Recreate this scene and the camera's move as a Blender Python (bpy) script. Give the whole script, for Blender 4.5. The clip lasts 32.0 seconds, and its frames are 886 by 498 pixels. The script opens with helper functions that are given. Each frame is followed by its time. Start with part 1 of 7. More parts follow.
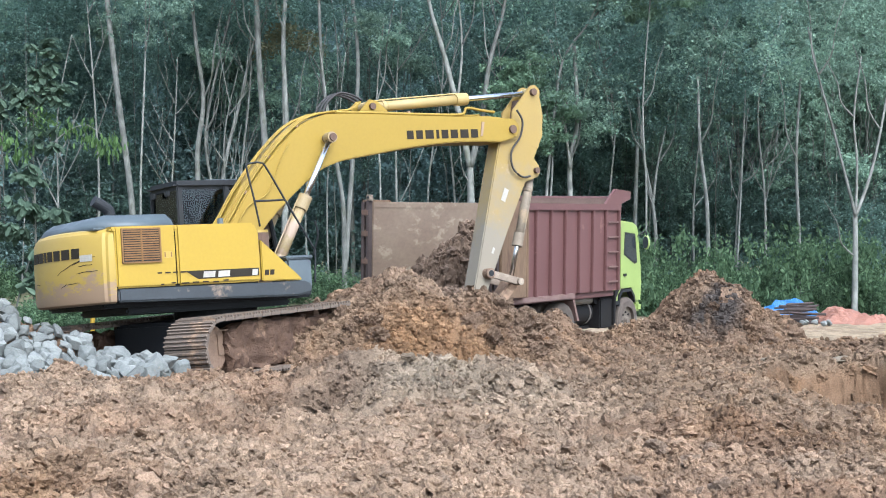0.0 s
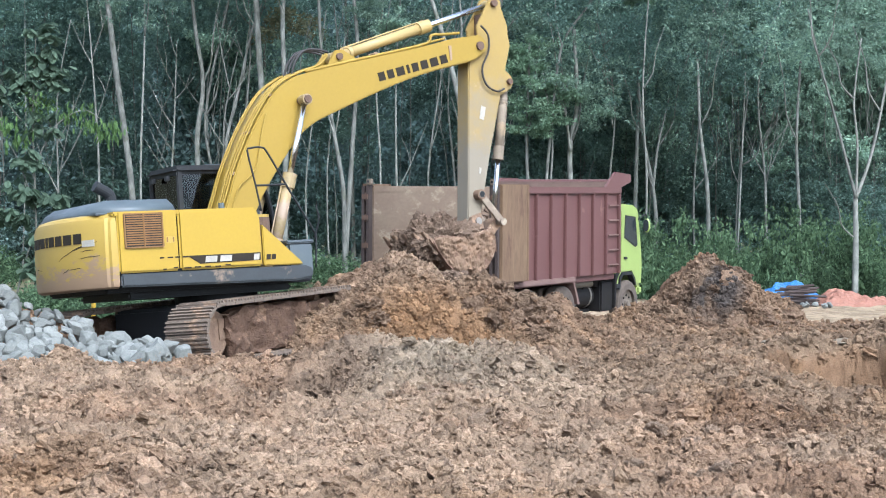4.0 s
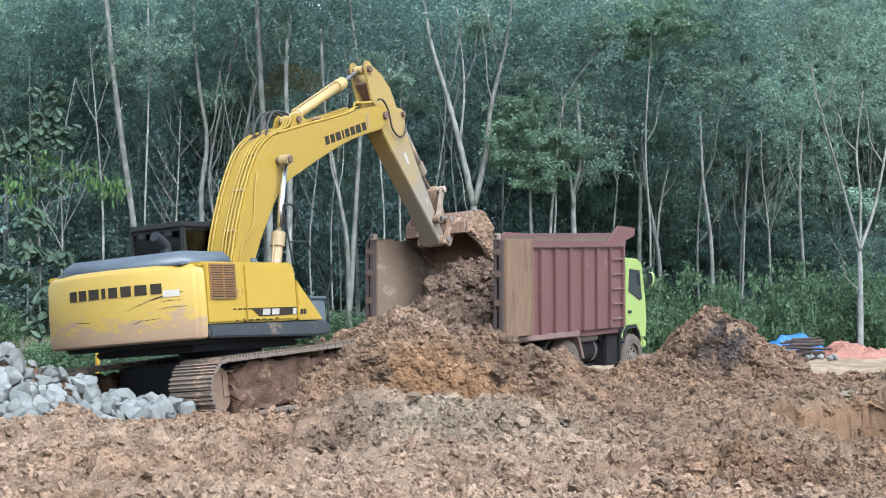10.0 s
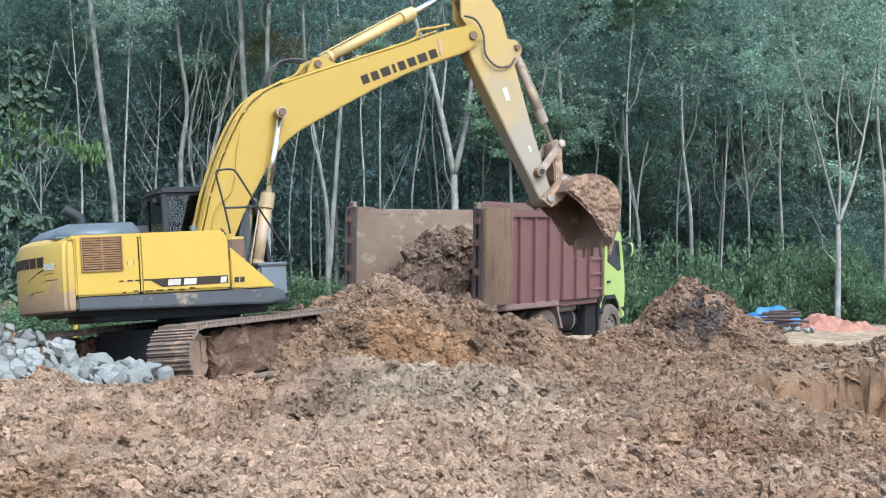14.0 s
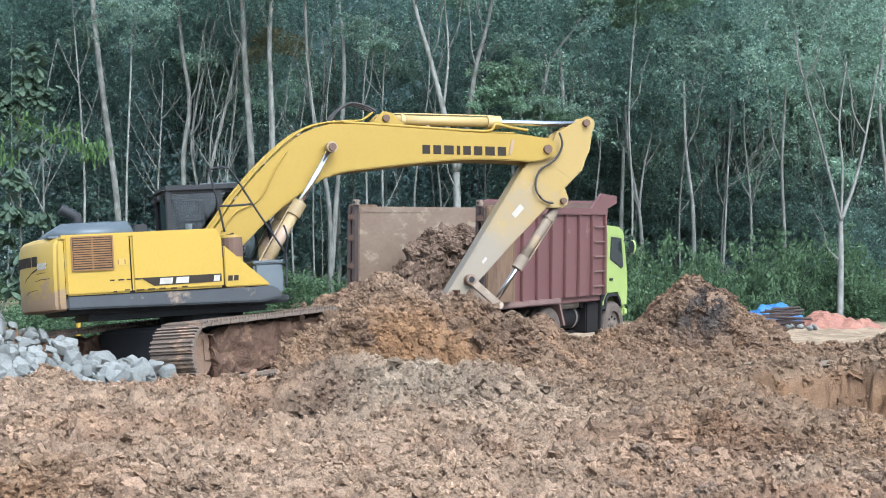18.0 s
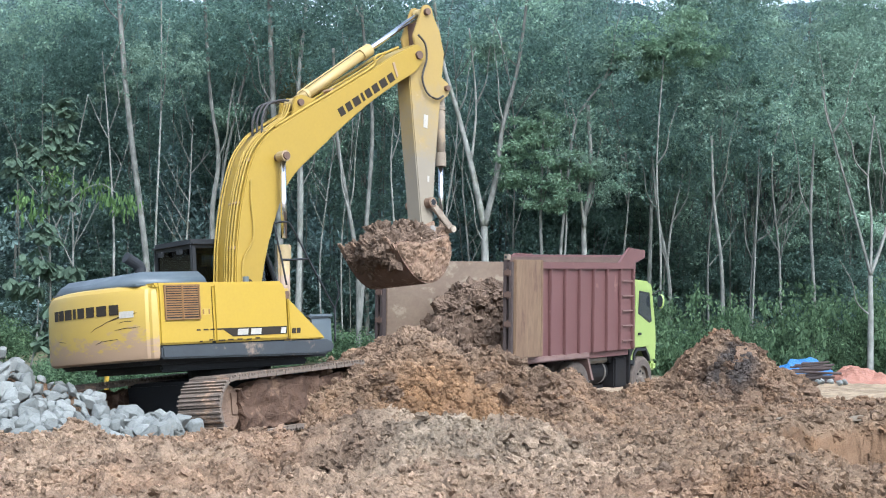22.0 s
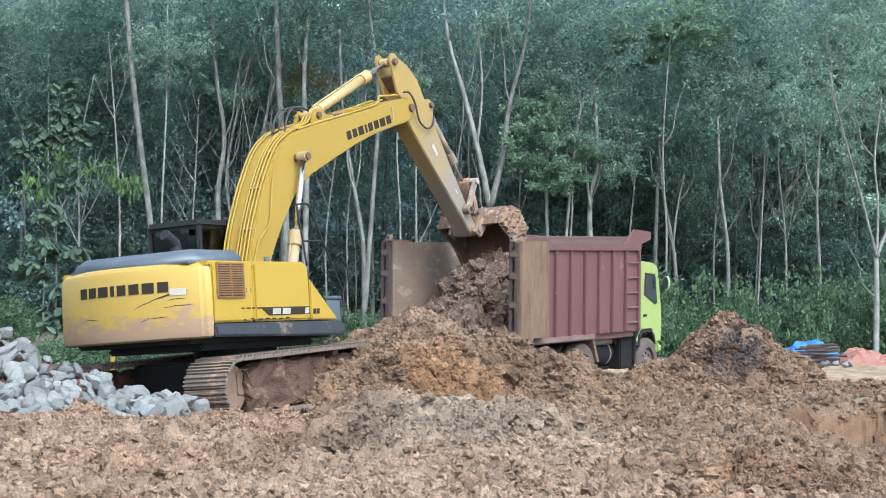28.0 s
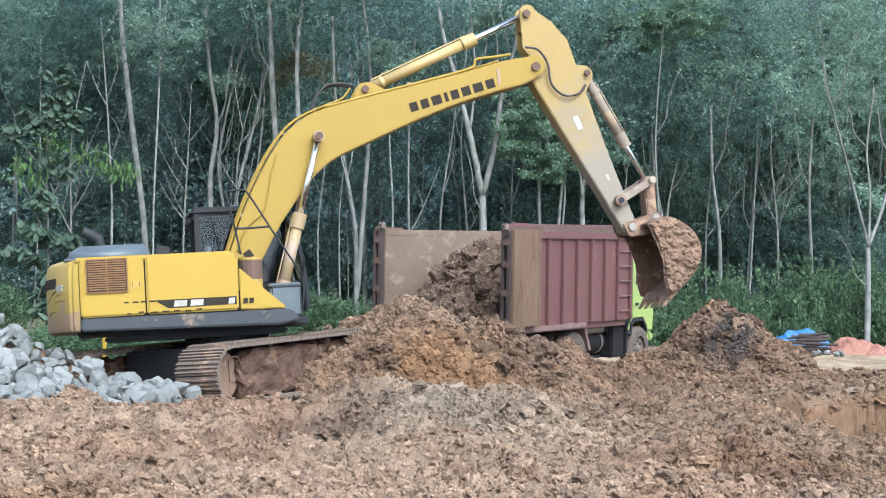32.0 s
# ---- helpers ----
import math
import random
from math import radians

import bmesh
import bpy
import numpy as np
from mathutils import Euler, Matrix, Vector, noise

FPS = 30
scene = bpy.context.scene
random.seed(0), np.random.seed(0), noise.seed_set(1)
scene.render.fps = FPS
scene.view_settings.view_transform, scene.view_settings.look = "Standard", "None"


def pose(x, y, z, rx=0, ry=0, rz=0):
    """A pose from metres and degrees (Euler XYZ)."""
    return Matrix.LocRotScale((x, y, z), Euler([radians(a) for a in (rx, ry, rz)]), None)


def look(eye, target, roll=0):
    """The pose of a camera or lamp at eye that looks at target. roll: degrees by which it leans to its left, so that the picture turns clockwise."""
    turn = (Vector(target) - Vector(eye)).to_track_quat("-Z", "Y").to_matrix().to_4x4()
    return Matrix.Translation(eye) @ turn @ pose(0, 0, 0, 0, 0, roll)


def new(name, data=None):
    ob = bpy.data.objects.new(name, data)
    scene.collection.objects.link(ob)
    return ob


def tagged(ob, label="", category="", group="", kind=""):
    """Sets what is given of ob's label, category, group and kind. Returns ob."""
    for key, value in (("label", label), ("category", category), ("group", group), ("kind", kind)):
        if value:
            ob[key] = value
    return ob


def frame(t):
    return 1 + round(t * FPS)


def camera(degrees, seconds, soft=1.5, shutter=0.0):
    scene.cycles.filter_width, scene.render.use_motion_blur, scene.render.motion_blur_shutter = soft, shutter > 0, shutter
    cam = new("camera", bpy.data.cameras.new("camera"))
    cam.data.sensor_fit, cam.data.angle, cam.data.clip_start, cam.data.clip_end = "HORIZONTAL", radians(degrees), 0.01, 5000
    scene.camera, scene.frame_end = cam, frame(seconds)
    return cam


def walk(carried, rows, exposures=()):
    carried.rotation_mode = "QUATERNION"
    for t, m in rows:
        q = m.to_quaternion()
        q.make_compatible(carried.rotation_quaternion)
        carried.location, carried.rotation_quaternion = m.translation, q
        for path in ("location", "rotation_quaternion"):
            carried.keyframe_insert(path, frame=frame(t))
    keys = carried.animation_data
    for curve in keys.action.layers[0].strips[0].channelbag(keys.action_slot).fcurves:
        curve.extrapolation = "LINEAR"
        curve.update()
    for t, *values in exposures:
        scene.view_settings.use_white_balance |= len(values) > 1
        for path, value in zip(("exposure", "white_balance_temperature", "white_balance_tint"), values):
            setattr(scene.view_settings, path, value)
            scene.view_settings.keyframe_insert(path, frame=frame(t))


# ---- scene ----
EYE = (0.0, 0.0, 2.1)
# seconds, yaw, pitch, roll of the hand-held camera
AIM = (
    (0, 0.120, -0.832, 0.506),
    (0.5, 0.134, -0.873, 0.483),
    (1, 0.139, -0.935, 0.477),
    (1.5, 0.144, -0.996, 0.435),
    (2, 0.160, -1.018, 0.364),
    (2.5, 0.164, -1.118, 0.353),
    (3, 0.146, -1.303, 0.318),
    (3.5, 0.142, -1.401, 0.280),
    (5.5, 0.087, -0.813, 0.224),
    (6, 0.069, -0.194, 0.168),
    (6.5, 0.081, 0.296, 0.064),
    (7, 0.103, 0.415, 0.017),
    (7.5, 0.132, 0.431, -0.018),
    (8, 0.158, 0.451, -0.039),
    (8.5, 0.188, 0.464, -0.053),
    (9, 0.204, 0.474, -0.095),
    (9.5, 0.237, 0.479, -0.094),
    (10, 0.272, 0.506, -0.110),
    (10.5, 0.292, 0.525, -0.191),
    (11, 0.286, 0.523, -0.196),
    (11.5, 0.226, 0.461, -0.182),
    (12, 0.158, 0.404, -0.174),
    (12.5, 0.094, 0.360, -0.095),
    (13, -0.001, 0.274, 0.002),
    (13.5, -0.277, -0.171, 0.320),
    (14, -0.439, -0.589, 0.566),
    (14.5, -0.517, -0.814, 0.714),
    (16.5, -0.418, -0.731, 0.561),
    (17, -0.403, -0.708, 0.522),
    (17.5, -0.377, -0.686, 0.521),
    (18, -0.353, -0.669, 0.498),
    (18.5, -0.321, -0.652, 0.482),
    (19, -0.291, -0.622, 0.425),
    (19.5, -0.260, -0.597, 0.392),
    (20, -0.130, -0.358, 0.375),
    (20.5, 0.278, 0.580, 0.516),
    (21, 0.478, 1.040, 0.567),
    (21.5, 0.564, 1.154, 0.549),
    (22, 0.627, 1.200, 0.517),
    (22.5, 0.668, 1.212, 0.512),
    (23, 0.694, 1.232, 0.480),
    (23.5, 0.724, 1.265, 0.412),
    (24, 0.733, 1.285, 0.363),
    (24.5, 0.760, 1.306, 0.366),
    (25, 0.785, 1.325, 0.329),
    (25.5, 0.813, 1.311, 0.344),
    (27.5, 0.796, 0.526, 0.678),
    (28, 0.820, 0.549, 0.637),
    (28.5, 0.845, 0.576, 0.612),
    (29, 0.855, 0.592, 0.559),
    (29.5, 0.833, 0.525, 0.632),
    (30, 0.840, 0.513, 0.617),
    (30.5, 0.856, 0.526, 0.592),
    (31, 0.800, 0.465, 0.675),
    (31.5, 0.682, 0.328, 0.757),
    (32, 0.546, 0.133, 0.859),
)

cam = camera(30.0, 32.0, soft=1.0, shutter=0.4)
walk(cam, [(t, Matrix.Translation(EYE) @ pose(0, 0, 0, 0, 0, y) @ pose(0, 0, 0, 90 + p) @ pose(0, 0, 0, 0, 0, r))
           for t, y, p, r in AIM], exposures=[(0, 1.55, 5500, 8), (32, 1.55, 5500, 8)])

# ---- daylight under a bright overcast sky ----
world = bpy.data.worlds.new("sky")
scene.world = world
world.use_nodes = True
wn, wl = world.node_tree.nodes, world.node_tree.links
sky = wn.new("ShaderNodeTexSky")
sky.sky_type = "NISHITA"
sky.sun_disc = False
sky.sun_elevation, sky.sun_rotation = radians(48), radians(152)
sky.air_density, sky.dust_density, sky.ozone_density = 1.0, 4.0, 1.0
pale = wn.new("ShaderNodeHueSaturation")
pale.inputs["Saturation"].default_value = 0.45
wl.new(sky.outputs[0], pale.inputs["Color"])
wl.new(pale.outputs[0], wn["Background"].inputs[0])
wn["Background"].inputs[1].default_value = 0.15
sun = new("sun", bpy.data.lights.new("sun", "SUN"))
sun.data.energy, sun.data.angle, sun.data.color = 1.3, radians(40), (1.0, 0.96, 0.90)
sun.matrix_world = look((12, -23, 29), (0, 0, 0))


# ---- materials ----
def surf(name, col, col2=None, rough=0.7, metal=0.0, scale=6.0, amount=0.5, fine=40.0, bump=0.0, stain=None,
         stain_at=0.62, stain_scale=2.0, vary=0.0, spec=0.5, attr="", stretch=(1, 1, 1), bump_at=0.02, grade=None, edge=0.09, grainy=0.8):
    """A surface: two tones mixed by broad and fine noise, optional stains, relief and a tint per object."""
    m = bpy.data.materials.new(name)
    m.use_nodes = True
    N, L = m.node_tree.nodes, m.node_tree.links
    b = N["Principled BSDF"]
    tc = N.new("ShaderNodeTexCoord")
    mp = N.new("ShaderNodeMapping")
    mp.inputs["Scale"].default_value = stretch
    L.new(tc.outputs["Object"], mp.inputs[0])

    def noise_at(sc, detail=6.0, r=0.6):
        n = N.new("ShaderNodeTexNoise")
        n.inputs["Scale"].default_value, n.inputs["Detail"].default_value = sc, detail
        n.inputs["Roughness"].default_value = r
        L.new(mp.outputs[0], n.inputs["Vector"])
        return n.outputs[0]

    def mix(fac, a, c, kind="MIX"):
        x = N.new("ShaderNodeMix")
        x.data_type, x.blend_type = "RGBA", kind
        for sock, v in ((x.inputs[0], fac), (x.inputs[6], a), (x.inputs[7], c)):
            if isinstance(v, bpy.types.NodeSocket):
                L.new(v, sock)
            elif isinstance(v, (int, float)):
                sock.default_value = v
            else:
                sock.default_value = (*v, 1)
        return x.outputs[2]

    def ramp(src, lo, hi):
        r = N.new("ShaderNodeMapRange")
        r.inputs[1].default_value, r.inputs[2].default_value = lo, hi
        L.new(src, r.inputs[0])
        return r.outputs[0]

    col2 = col2 or tuple(c * 0.7 for c in col)
    first = col
    if attr:
        a = N.new("ShaderNodeVertexColor")
        a.layer_name = attr
        first = a.outputs[0]
        col2 = mix(1.0, first, (0.66, 0.63, 0.60), "MULTIPLY")
    broad, grain = noise_at(scale), noise_at(fine, 4.0)
    out = mix(ramp(broad, 0.5 - 0.25 / max(amount, 0.05) * 0.6, 0.5 + 0.25 / max(amount, 0.05) * 0.6), first, col2)
    out = mix(ramp(grain, 0.35, 0.75), out, mix(1.0, out, (grainy, grainy, grainy), "MULTIPLY"))
    if stain:
        s = noise_at(stain_scale, 9.0, 0.7)
        out = mix(ramp(s, stain_at, stain_at + 0.08), out, stain)
    if grade:
        axis, g0, g1, tone = grade
        sep = N.new("ShaderNodeSeparateXYZ")
        L.new(tc.outputs["Object"], sep.inputs[0])
        zone = ramp(sep.outputs[axis], g0, g1)
        patch = N.new("ShaderNodeMath")
        patch.operation = "ADD"
        half = N.new("ShaderNodeMath")
        half.operation = "MULTIPLY"
        half.inputs[1].default_value = 0.62 if edge > 0.05 else 0.36
        L.new(zone, half.inputs[0])
        L.new(half.outputs[0], patch.inputs[0])
        L.new(noise_at(1.7 if edge > 0.05 else 3.2, 12.0, 0.75), patch.inputs[1])
        out = mix(ramp(patch.outputs[0], (0.83 if edge > 0.05 else 0.70) - edge, (0.83 if edge > 0.05 else 0.70) + edge), out, tone)
    if vary:
        oi = N.new("ShaderNodeObjectInfo")
        hs = N.new("ShaderNodeHueSaturation")
        L.new(ramp(oi.outputs["Random"], 0.0, 1.0), hs.inputs["Value"])
        hs.inputs["Value"].default_value = 1.0
        mr = N.new("ShaderNodeMapRange")
        mr.inputs[3].default_value, mr.inputs[4].default_value = 1 - vary, 1 + vary
        L.new(oi.outputs["Random"], mr.inputs[0])
        L.new(mr.outputs[0], hs.inputs["Value"])
        L.new(out, hs.inputs["Color"])
        out = hs.outputs[0]
    L.new(out, b.inputs["Base Color"])
    rr = N.new("ShaderNodeMapRange")
    rr.inputs[3].default_value, rr.inputs[4].default_value = max(rough - 0.12, 0.03), min(rough + 0.12, 1.0)
    L.new(broad, rr.inputs[0])
    L.new(rr.outputs[0], b.inputs["Roughness"])
    b.inputs["Metallic"].default_value = metal
    b.inputs["Specular IOR Level"].default_value = spec
    if bump:
        bp = N.new("ShaderNodeBump")
        bp.inputs["Strength"].default_value, bp.inputs["Distance"].default_value = bump, bump_at
        L.new(grain, bp.inputs["Height"])
        L.new(bp.outputs[0], b.inputs["Normal"])
    return m


BOOM_YELLOW = surf("dusty_boom_paint", (0.272, 0.182, 0.023), (0.25, 0.168, 0.03), grainy=0.94, spec=0.3, rough=0.55, scale=1.2, amount=0.3, fine=25, bump=0.02)
YELLOW = surf("yellow_paint", (0.325, 0.217, 0.020), (0.305, 0.203, 0.024), grainy=0.94, spec=0.35, rough=0.48, scale=1.2, amount=0.3, fine=25, bump=0.02)
YELLOW_WORN = surf("worn_yellow_paint", (0.345, 0.235, 0.034), (0.32, 0.218, 0.042), grainy=0.94, rough=0.5, scale=2.0, fine=30, bump=0.05,
                   stain=(0.34, 0.24, 0.10), stain_at=0.62, stain_scale=1.6,
                   grade=(2, 1.66, 1.02, (0.245, 0.165, 0.10)), edge=0.045, stretch=(1, 1, 2.4))
ARM_PAINT = surf("dusty_arm_paint", (0.272, 0.184, 0.038), (0.25, 0.175, 0.058), grainy=0.94, rough=0.6, scale=1.4, fine=30, bump=0.06,
                 stain=(0.32, 0.235, 0.15), stain_at=0.64, stain_scale=2.2,
                 grade=(0, 0.0, 2.3, (0.19, 0.163, 0.12)), edge=0.2)
RAM_YELLOW = surf("dusty_yellow_paint", (0.34, 0.245, 0.08), (0.315, 0.232, 0.098), grainy=0.94, rough=0.5, scale=2.5, fine=30)
RAM = surf("dusty_cylinder_paint", (0.31, 0.225, 0.09), (0.24, 0.185, 0.10), rough=0.6, scale=2.5, fine=30, stain=(0.27, 0.20, 0.14), stain_at=0.52)
RAM_MUD = surf("mud_dusted_cylinder_paint", (0.23, 0.19, 0.14), (0.175, 0.14, 0.10), rough=0.75, scale=3, fine=30, stain=(0.28, 0.21, 0.13), stain_at=0.56)
HOOD = surf("blue_grey_paint", (0.078, 0.098, 0.109), (0.055, 0.070, 0.080), grainy=0.94, rough=0.45, scale=2, fine=30, stain=(0.25, 0.21, 0.16), stain_at=0.68)
SKIRT = surf("dark_grey_paint", (0.030, 0.036, 0.040), (0.022, 0.026, 0.029), rough=0.6, scale=2.5, fine=30, stain=(0.17, 0.125, 0.085), stain_at=0.53)
BLACK = surf("black_paint", (0.011, 0.012, 0.014), (0.018, 0.02, 0.022), rough=0.6, spec=0.3, scale=3, fine=40)
DECAL = surf("dark_decal", (0.018, 0.014, 0.010), (0.03, 0.024, 0.016), rough=0.75, spec=0.2, scale=4, fine=40)
DECAL_PALE = surf("pale_decal", (0.40, 0.38, 0.33), (0.28, 0.26, 0.22), rough=0.6, scale=4, fine=40)
RUST = surf("rusted_steel", (0.125, 0.075, 0.05), (0.085, 0.052, 0.038), rough=0.85, scale=5, fine=60, bump=0.2)
VENT = surf("rust_brown_grille", (0.23, 0.125, 0.04), (0.14, 0.075, 0.03), rough=0.8, scale=6, fine=60)
STEEL = surf("worn_steel", (0.30, 0.28, 0.25), (0.20, 0.18, 0.16), rough=0.5, metal=0.5, scale=4, fine=60, bump=0.1,
             stain=(0.22, 0.165, 0.12), stain_at=0.56)
LINK_STEEL = surf("dusty_link_paint", (0.25, 0.20, 0.15), (0.17, 0.13, 0.095), rough=0.75, scale=5, fine=40, bump=0.15, stain=(0.32, 0.27, 0.2), stain_at=0.56)
CHROME = surf("chrome_rod", (0.75, 0.77, 0.79), (0.68, 0.70, 0.72), rough=0.18, metal=1.0, scale=3, fine=30)
MUDDY = surf("mud_caked_steel", (0.20, 0.13, 0.085), (0.14, 0.09, 0.06), rough=0.9, scale=4, fine=24, bump=0.8, bump_at=0.03,
             stain=(0.28, 0.185, 0.12), stain_at=0.5)
TRACK_MUD = surf("muddy_track_steel", (0.16, 0.125, 0.095), (0.10, 0.075, 0.058), rough=0.9, scale=5, fine=30, bump=0.5, bump_at=0.02,
                 stain=(0.30, 0.20, 0.13), stain_at=0.55)
BUCKET_MUD = surf("scraped_muddy_steel", (0.19, 0.115, 0.075), (0.115, 0.068, 0.045), rough=0.9, scale=6, fine=18, bump=1.0, bump_at=0.04,
                  stain=(0.34, 0.25, 0.175), stain_at=0.56, stain_scale=4.0)
GLASS = surf("dark_glass", (0.02, 0.025, 0.028), (0.03, 0.035, 0.04), rough=0.08, scale=2, fine=20)
CAB_GLASS = bpy.data.materials.new("tinted_cab_glass")
CAB_GLASS.use_nodes = True
gn, gl = CAB_GLASS.node_tree.nodes, CAB_GLASS.node_tree.links
clear, shine, both, rim = gn.new("ShaderNodeBsdfTransparent"), gn.new("ShaderNodeBsdfGlossy"), gn.new("ShaderNodeMixShader"), gn.new("ShaderNodeFresnel")
clear.inputs[0].default_value = (0.45, 0.51, 0.54, 1)
shine.inputs["Roughness"].default_value = 0.06
rim.inputs[0].default_value = 1.45
gl.new(rim.outputs[0], both.inputs[0])
gl.new(clear.outputs[0], both.inputs[1])
gl.new(shine.outputs[0], both.inputs[2])
gl.new(both.outputs[0], gn["Material Output"].inputs[0])
LOAD_CLAY = surf("packed_clay", (0.205, 0.140, 0.094), (0.15, 0.10, 0.068), rough=0.95, scale=3.0, fine=14, bump=0.9, bump_at=0.04, spec=0.15,
                 stain=(0.20, 0.13, 0.085), stain_at=0.54)
TRACK_CLAY = surf("track_clay", (0.125, 0.078, 0.052), (0.075, 0.047, 0.034), rough=0.95, scale=6.0, fine=18, bump=1.0, bump_at=0.05, spec=0.15,
                  stain=(0.20, 0.13, 0.085), stain_at=0.56, stain_scale=4.0)
RUBBER = surf("hose_rubber", (0.02, 0.02, 0.02), (0.035, 0.03, 0.028), rough=0.7, scale=10, fine=60)
# seconds, slew, boom, arm, idler link, in degrees
MOVES = (
    (0, 34.3, 19.0, -105.3, 90),
    (0.5, 34.3, 17.6, -113.3, 84),
    (1, 34.2, 15.4, -119.2, 78),
    (1.5, 34.3, 14.7, -119.1, 74),
    (2, 34.2, 14.7, -115.9, 66),
    (2.5, 34.2, 15.7, -112.5, 56),
    (3, 34.2, 19.8, -106.9, 52),
    (3.5, 34.2, 24.9, -100.5, 48),
    (5.5, 44.8, 47.9, -78.7, 40),
    (6, 51.6, 47.5, -76.3, 39),
    (6.5, 56.7, 44.8, -69.0, 39),
    (7, 59.6, 39.8, -57.3, 41),
    (7.5, 61.0, 35.7, -44.7, 56),
    (8, 62.3, 33.8, -37.8, 76),
    (8.5, 63.0, 32.9, -38.2, 84),
    (9, 62.7, 32.7, -37.7, 89),
    (9.5, 62.7, 32.7, -40.4, 98),
    (10, 62.0, 32.8, -46.0, 112),
    (10.5, 61.7, 34.3, -47.2, 119),
    (11, 62.1, 35.5, -44.3, 119),
    (11.5, 61.4, 40.0, -34.2, 117),
    (12, 57.0, 44.3, -29.6, 115),
    (12.5, 49.3, 47.0, -27.1, 114),
    (13, 40.1, 46.3, -33.4, 114),
    (13.5, 31.7, 44.6, -45.1, 113),
    (14, 24.9, 36.4, -64.1, 112),
    (14.5, 20.2, 26.7, -78.0, 110),
    (16.5, 19.5, 19.7, -106.4, 100),
    (17, 19.5, 17.1, -118.4, 94),
    (17.5, 19.3, 14.6, -127.1, 88),
    (18, 19.3, 14.5, -125.9, 82),
    (18.5, 19.3, 14.9, -123.2, 77),
    (19, 19.2, 16.4, -119.3, 72),
    (19.5, 19.1, 21.5, -113.4, 60),
    (20, 19.6, 26.8, -108.0, 61),
    (20.5, 21.8, 32.3, -102.4, 57),
    (21, 27.5, 37.7, -97.2, 52),
    (21.5, 35.7, 42.9, -92.0, 45),
    (22, 44.3, 47.1, -88.0, 42),
    (22.5, 52.1, 47.6, -83.4, 40),
    (23, 57.4, 46.9, -72.2, 38),
    (23.5, 59.3, 42.9, -56.0, 37),
    (24, 59.2, 38.1, -40.1, 38),
    (24.5, 59.0, 33.5, -26.9, 48),
    (25, 58.9, 31.0, -20.6, 60),
    (25.5, 59.2, 29.9, -22.2, 74),
    (27.5, 59.0, 34.1, -38.1, 106),
    (28, 59.2, 34.1, -43.9, 104),
    (28.5, 59.2, 36.1, -40.5, 104),
    (29, 59.1, 36.2, -40.5, 107),
    (29.5, 58.2, 39.3, -36.9, 107),
    (30, 53.5, 43.9, -31.5, 108),
    (30.5, 44.1, 46.6, -29.8, 105),
    (31, 34.3, 45.6, -34.3, 98),
    (31.5, 23.3, 42.0, -45.1, 93),
    (32, 12.9, 32.4, -59.9, 89),
)


# ---- mesh helpers ----
def part(name, bm, material, parent=None, label="", smooth=False):
    """Links a bmesh as one mesh object under a thing or a part."""
    me = bpy.data.meshes.new(name)
    bm.normal_update()
    bm.to_mesh(me)
    bm.free()
    me.materials.append(material)
    if smooth:
        me.polygons.foreach_set("use_smooth", [True] * len(me.polygons))
    ob = new(name, me)
    if parent:
        ob.parent = parent
    if label:
        tagged(ob, label)
    return ob


def thing(name, label, category, m=None, group="", kind=""):
    ob = new(name)
    ob.empty_display_size = 0.2
    if m is not None:
        ob.matrix_basis = m
    return tagged(ob, label, category, group, kind)


def soften(bm, width, segments=2):
    if width:
        edges = [e for e in bm.edges if len(e.link_faces) == 2 and e.calc_face_angle(0) > 0.5]
        bmesh.ops.bevel(bm, geom=edges, offset=width, segments=segments, affect="EDGES", clamp_overlap=True)
    return bm


def box(x0, x1, y0, y1, z0, z1, bevel=0.0, bm=None):
    out = bmesh.new()
    r = bmesh.ops.create_cube(out, size=1.0)
    bmesh.ops.scale(out, vec=(x1 - x0, y1 - y0, z1 - z0), verts=r["verts"])
    bmesh.ops.translate(out, vec=((x0 + x1) / 2, (y0 + y1) / 2, (z0 + z1) / 2), verts=r["verts"])
    soften(out, bevel)
    return add(bm, out) if bm else out


def add(bm, other, m=None):
    """Joins other into bm, moved by m."""
    if m is not None:
        other.transform(m)
    me = bpy.data.meshes.new("joined")
    other.to_mesh(me)
    other.free()
    bm.from_mesh(me)
    bpy.data.meshes.remove(me)
    return bm


def slab(outline, y0, y1, bevel=0.0):
    """A plate cut along an outline in the x-z plane, from y0 to y1."""
    bm = bmesh.new()
    verts = [bm.verts.new((x, y0, z)) for x, z in outline]
    face = bm.faces.new(verts)
    ext = bmesh.ops.extrude_face_region(bm, geom=[face])
    bmesh.ops.translate(bm, vec=(0, y1 - y0, 0), verts=[v for v in ext["geom"] if isinstance(v, bmesh.types.BMVert)])
    bmesh.ops.recalc_face_normals(bm, faces=bm.faces)
    return soften(bm, bevel)


def rod(a, b, r, r2=None, sides=14, bm=None):
    a, b = Vector(a), Vector(b)
    out = bmesh.new()
    bmesh.ops.create_cone(out, cap_ends=True, segments=sides, radius1=r, radius2=r if r2 is None else r2, depth=(b - a).length)
    out.transform(Matrix.Translation((a + b) / 2) @ (b - a).to_track_quat("Z", "Y").to_matrix().to_4x4())
    return add(bm, out) if bm else out


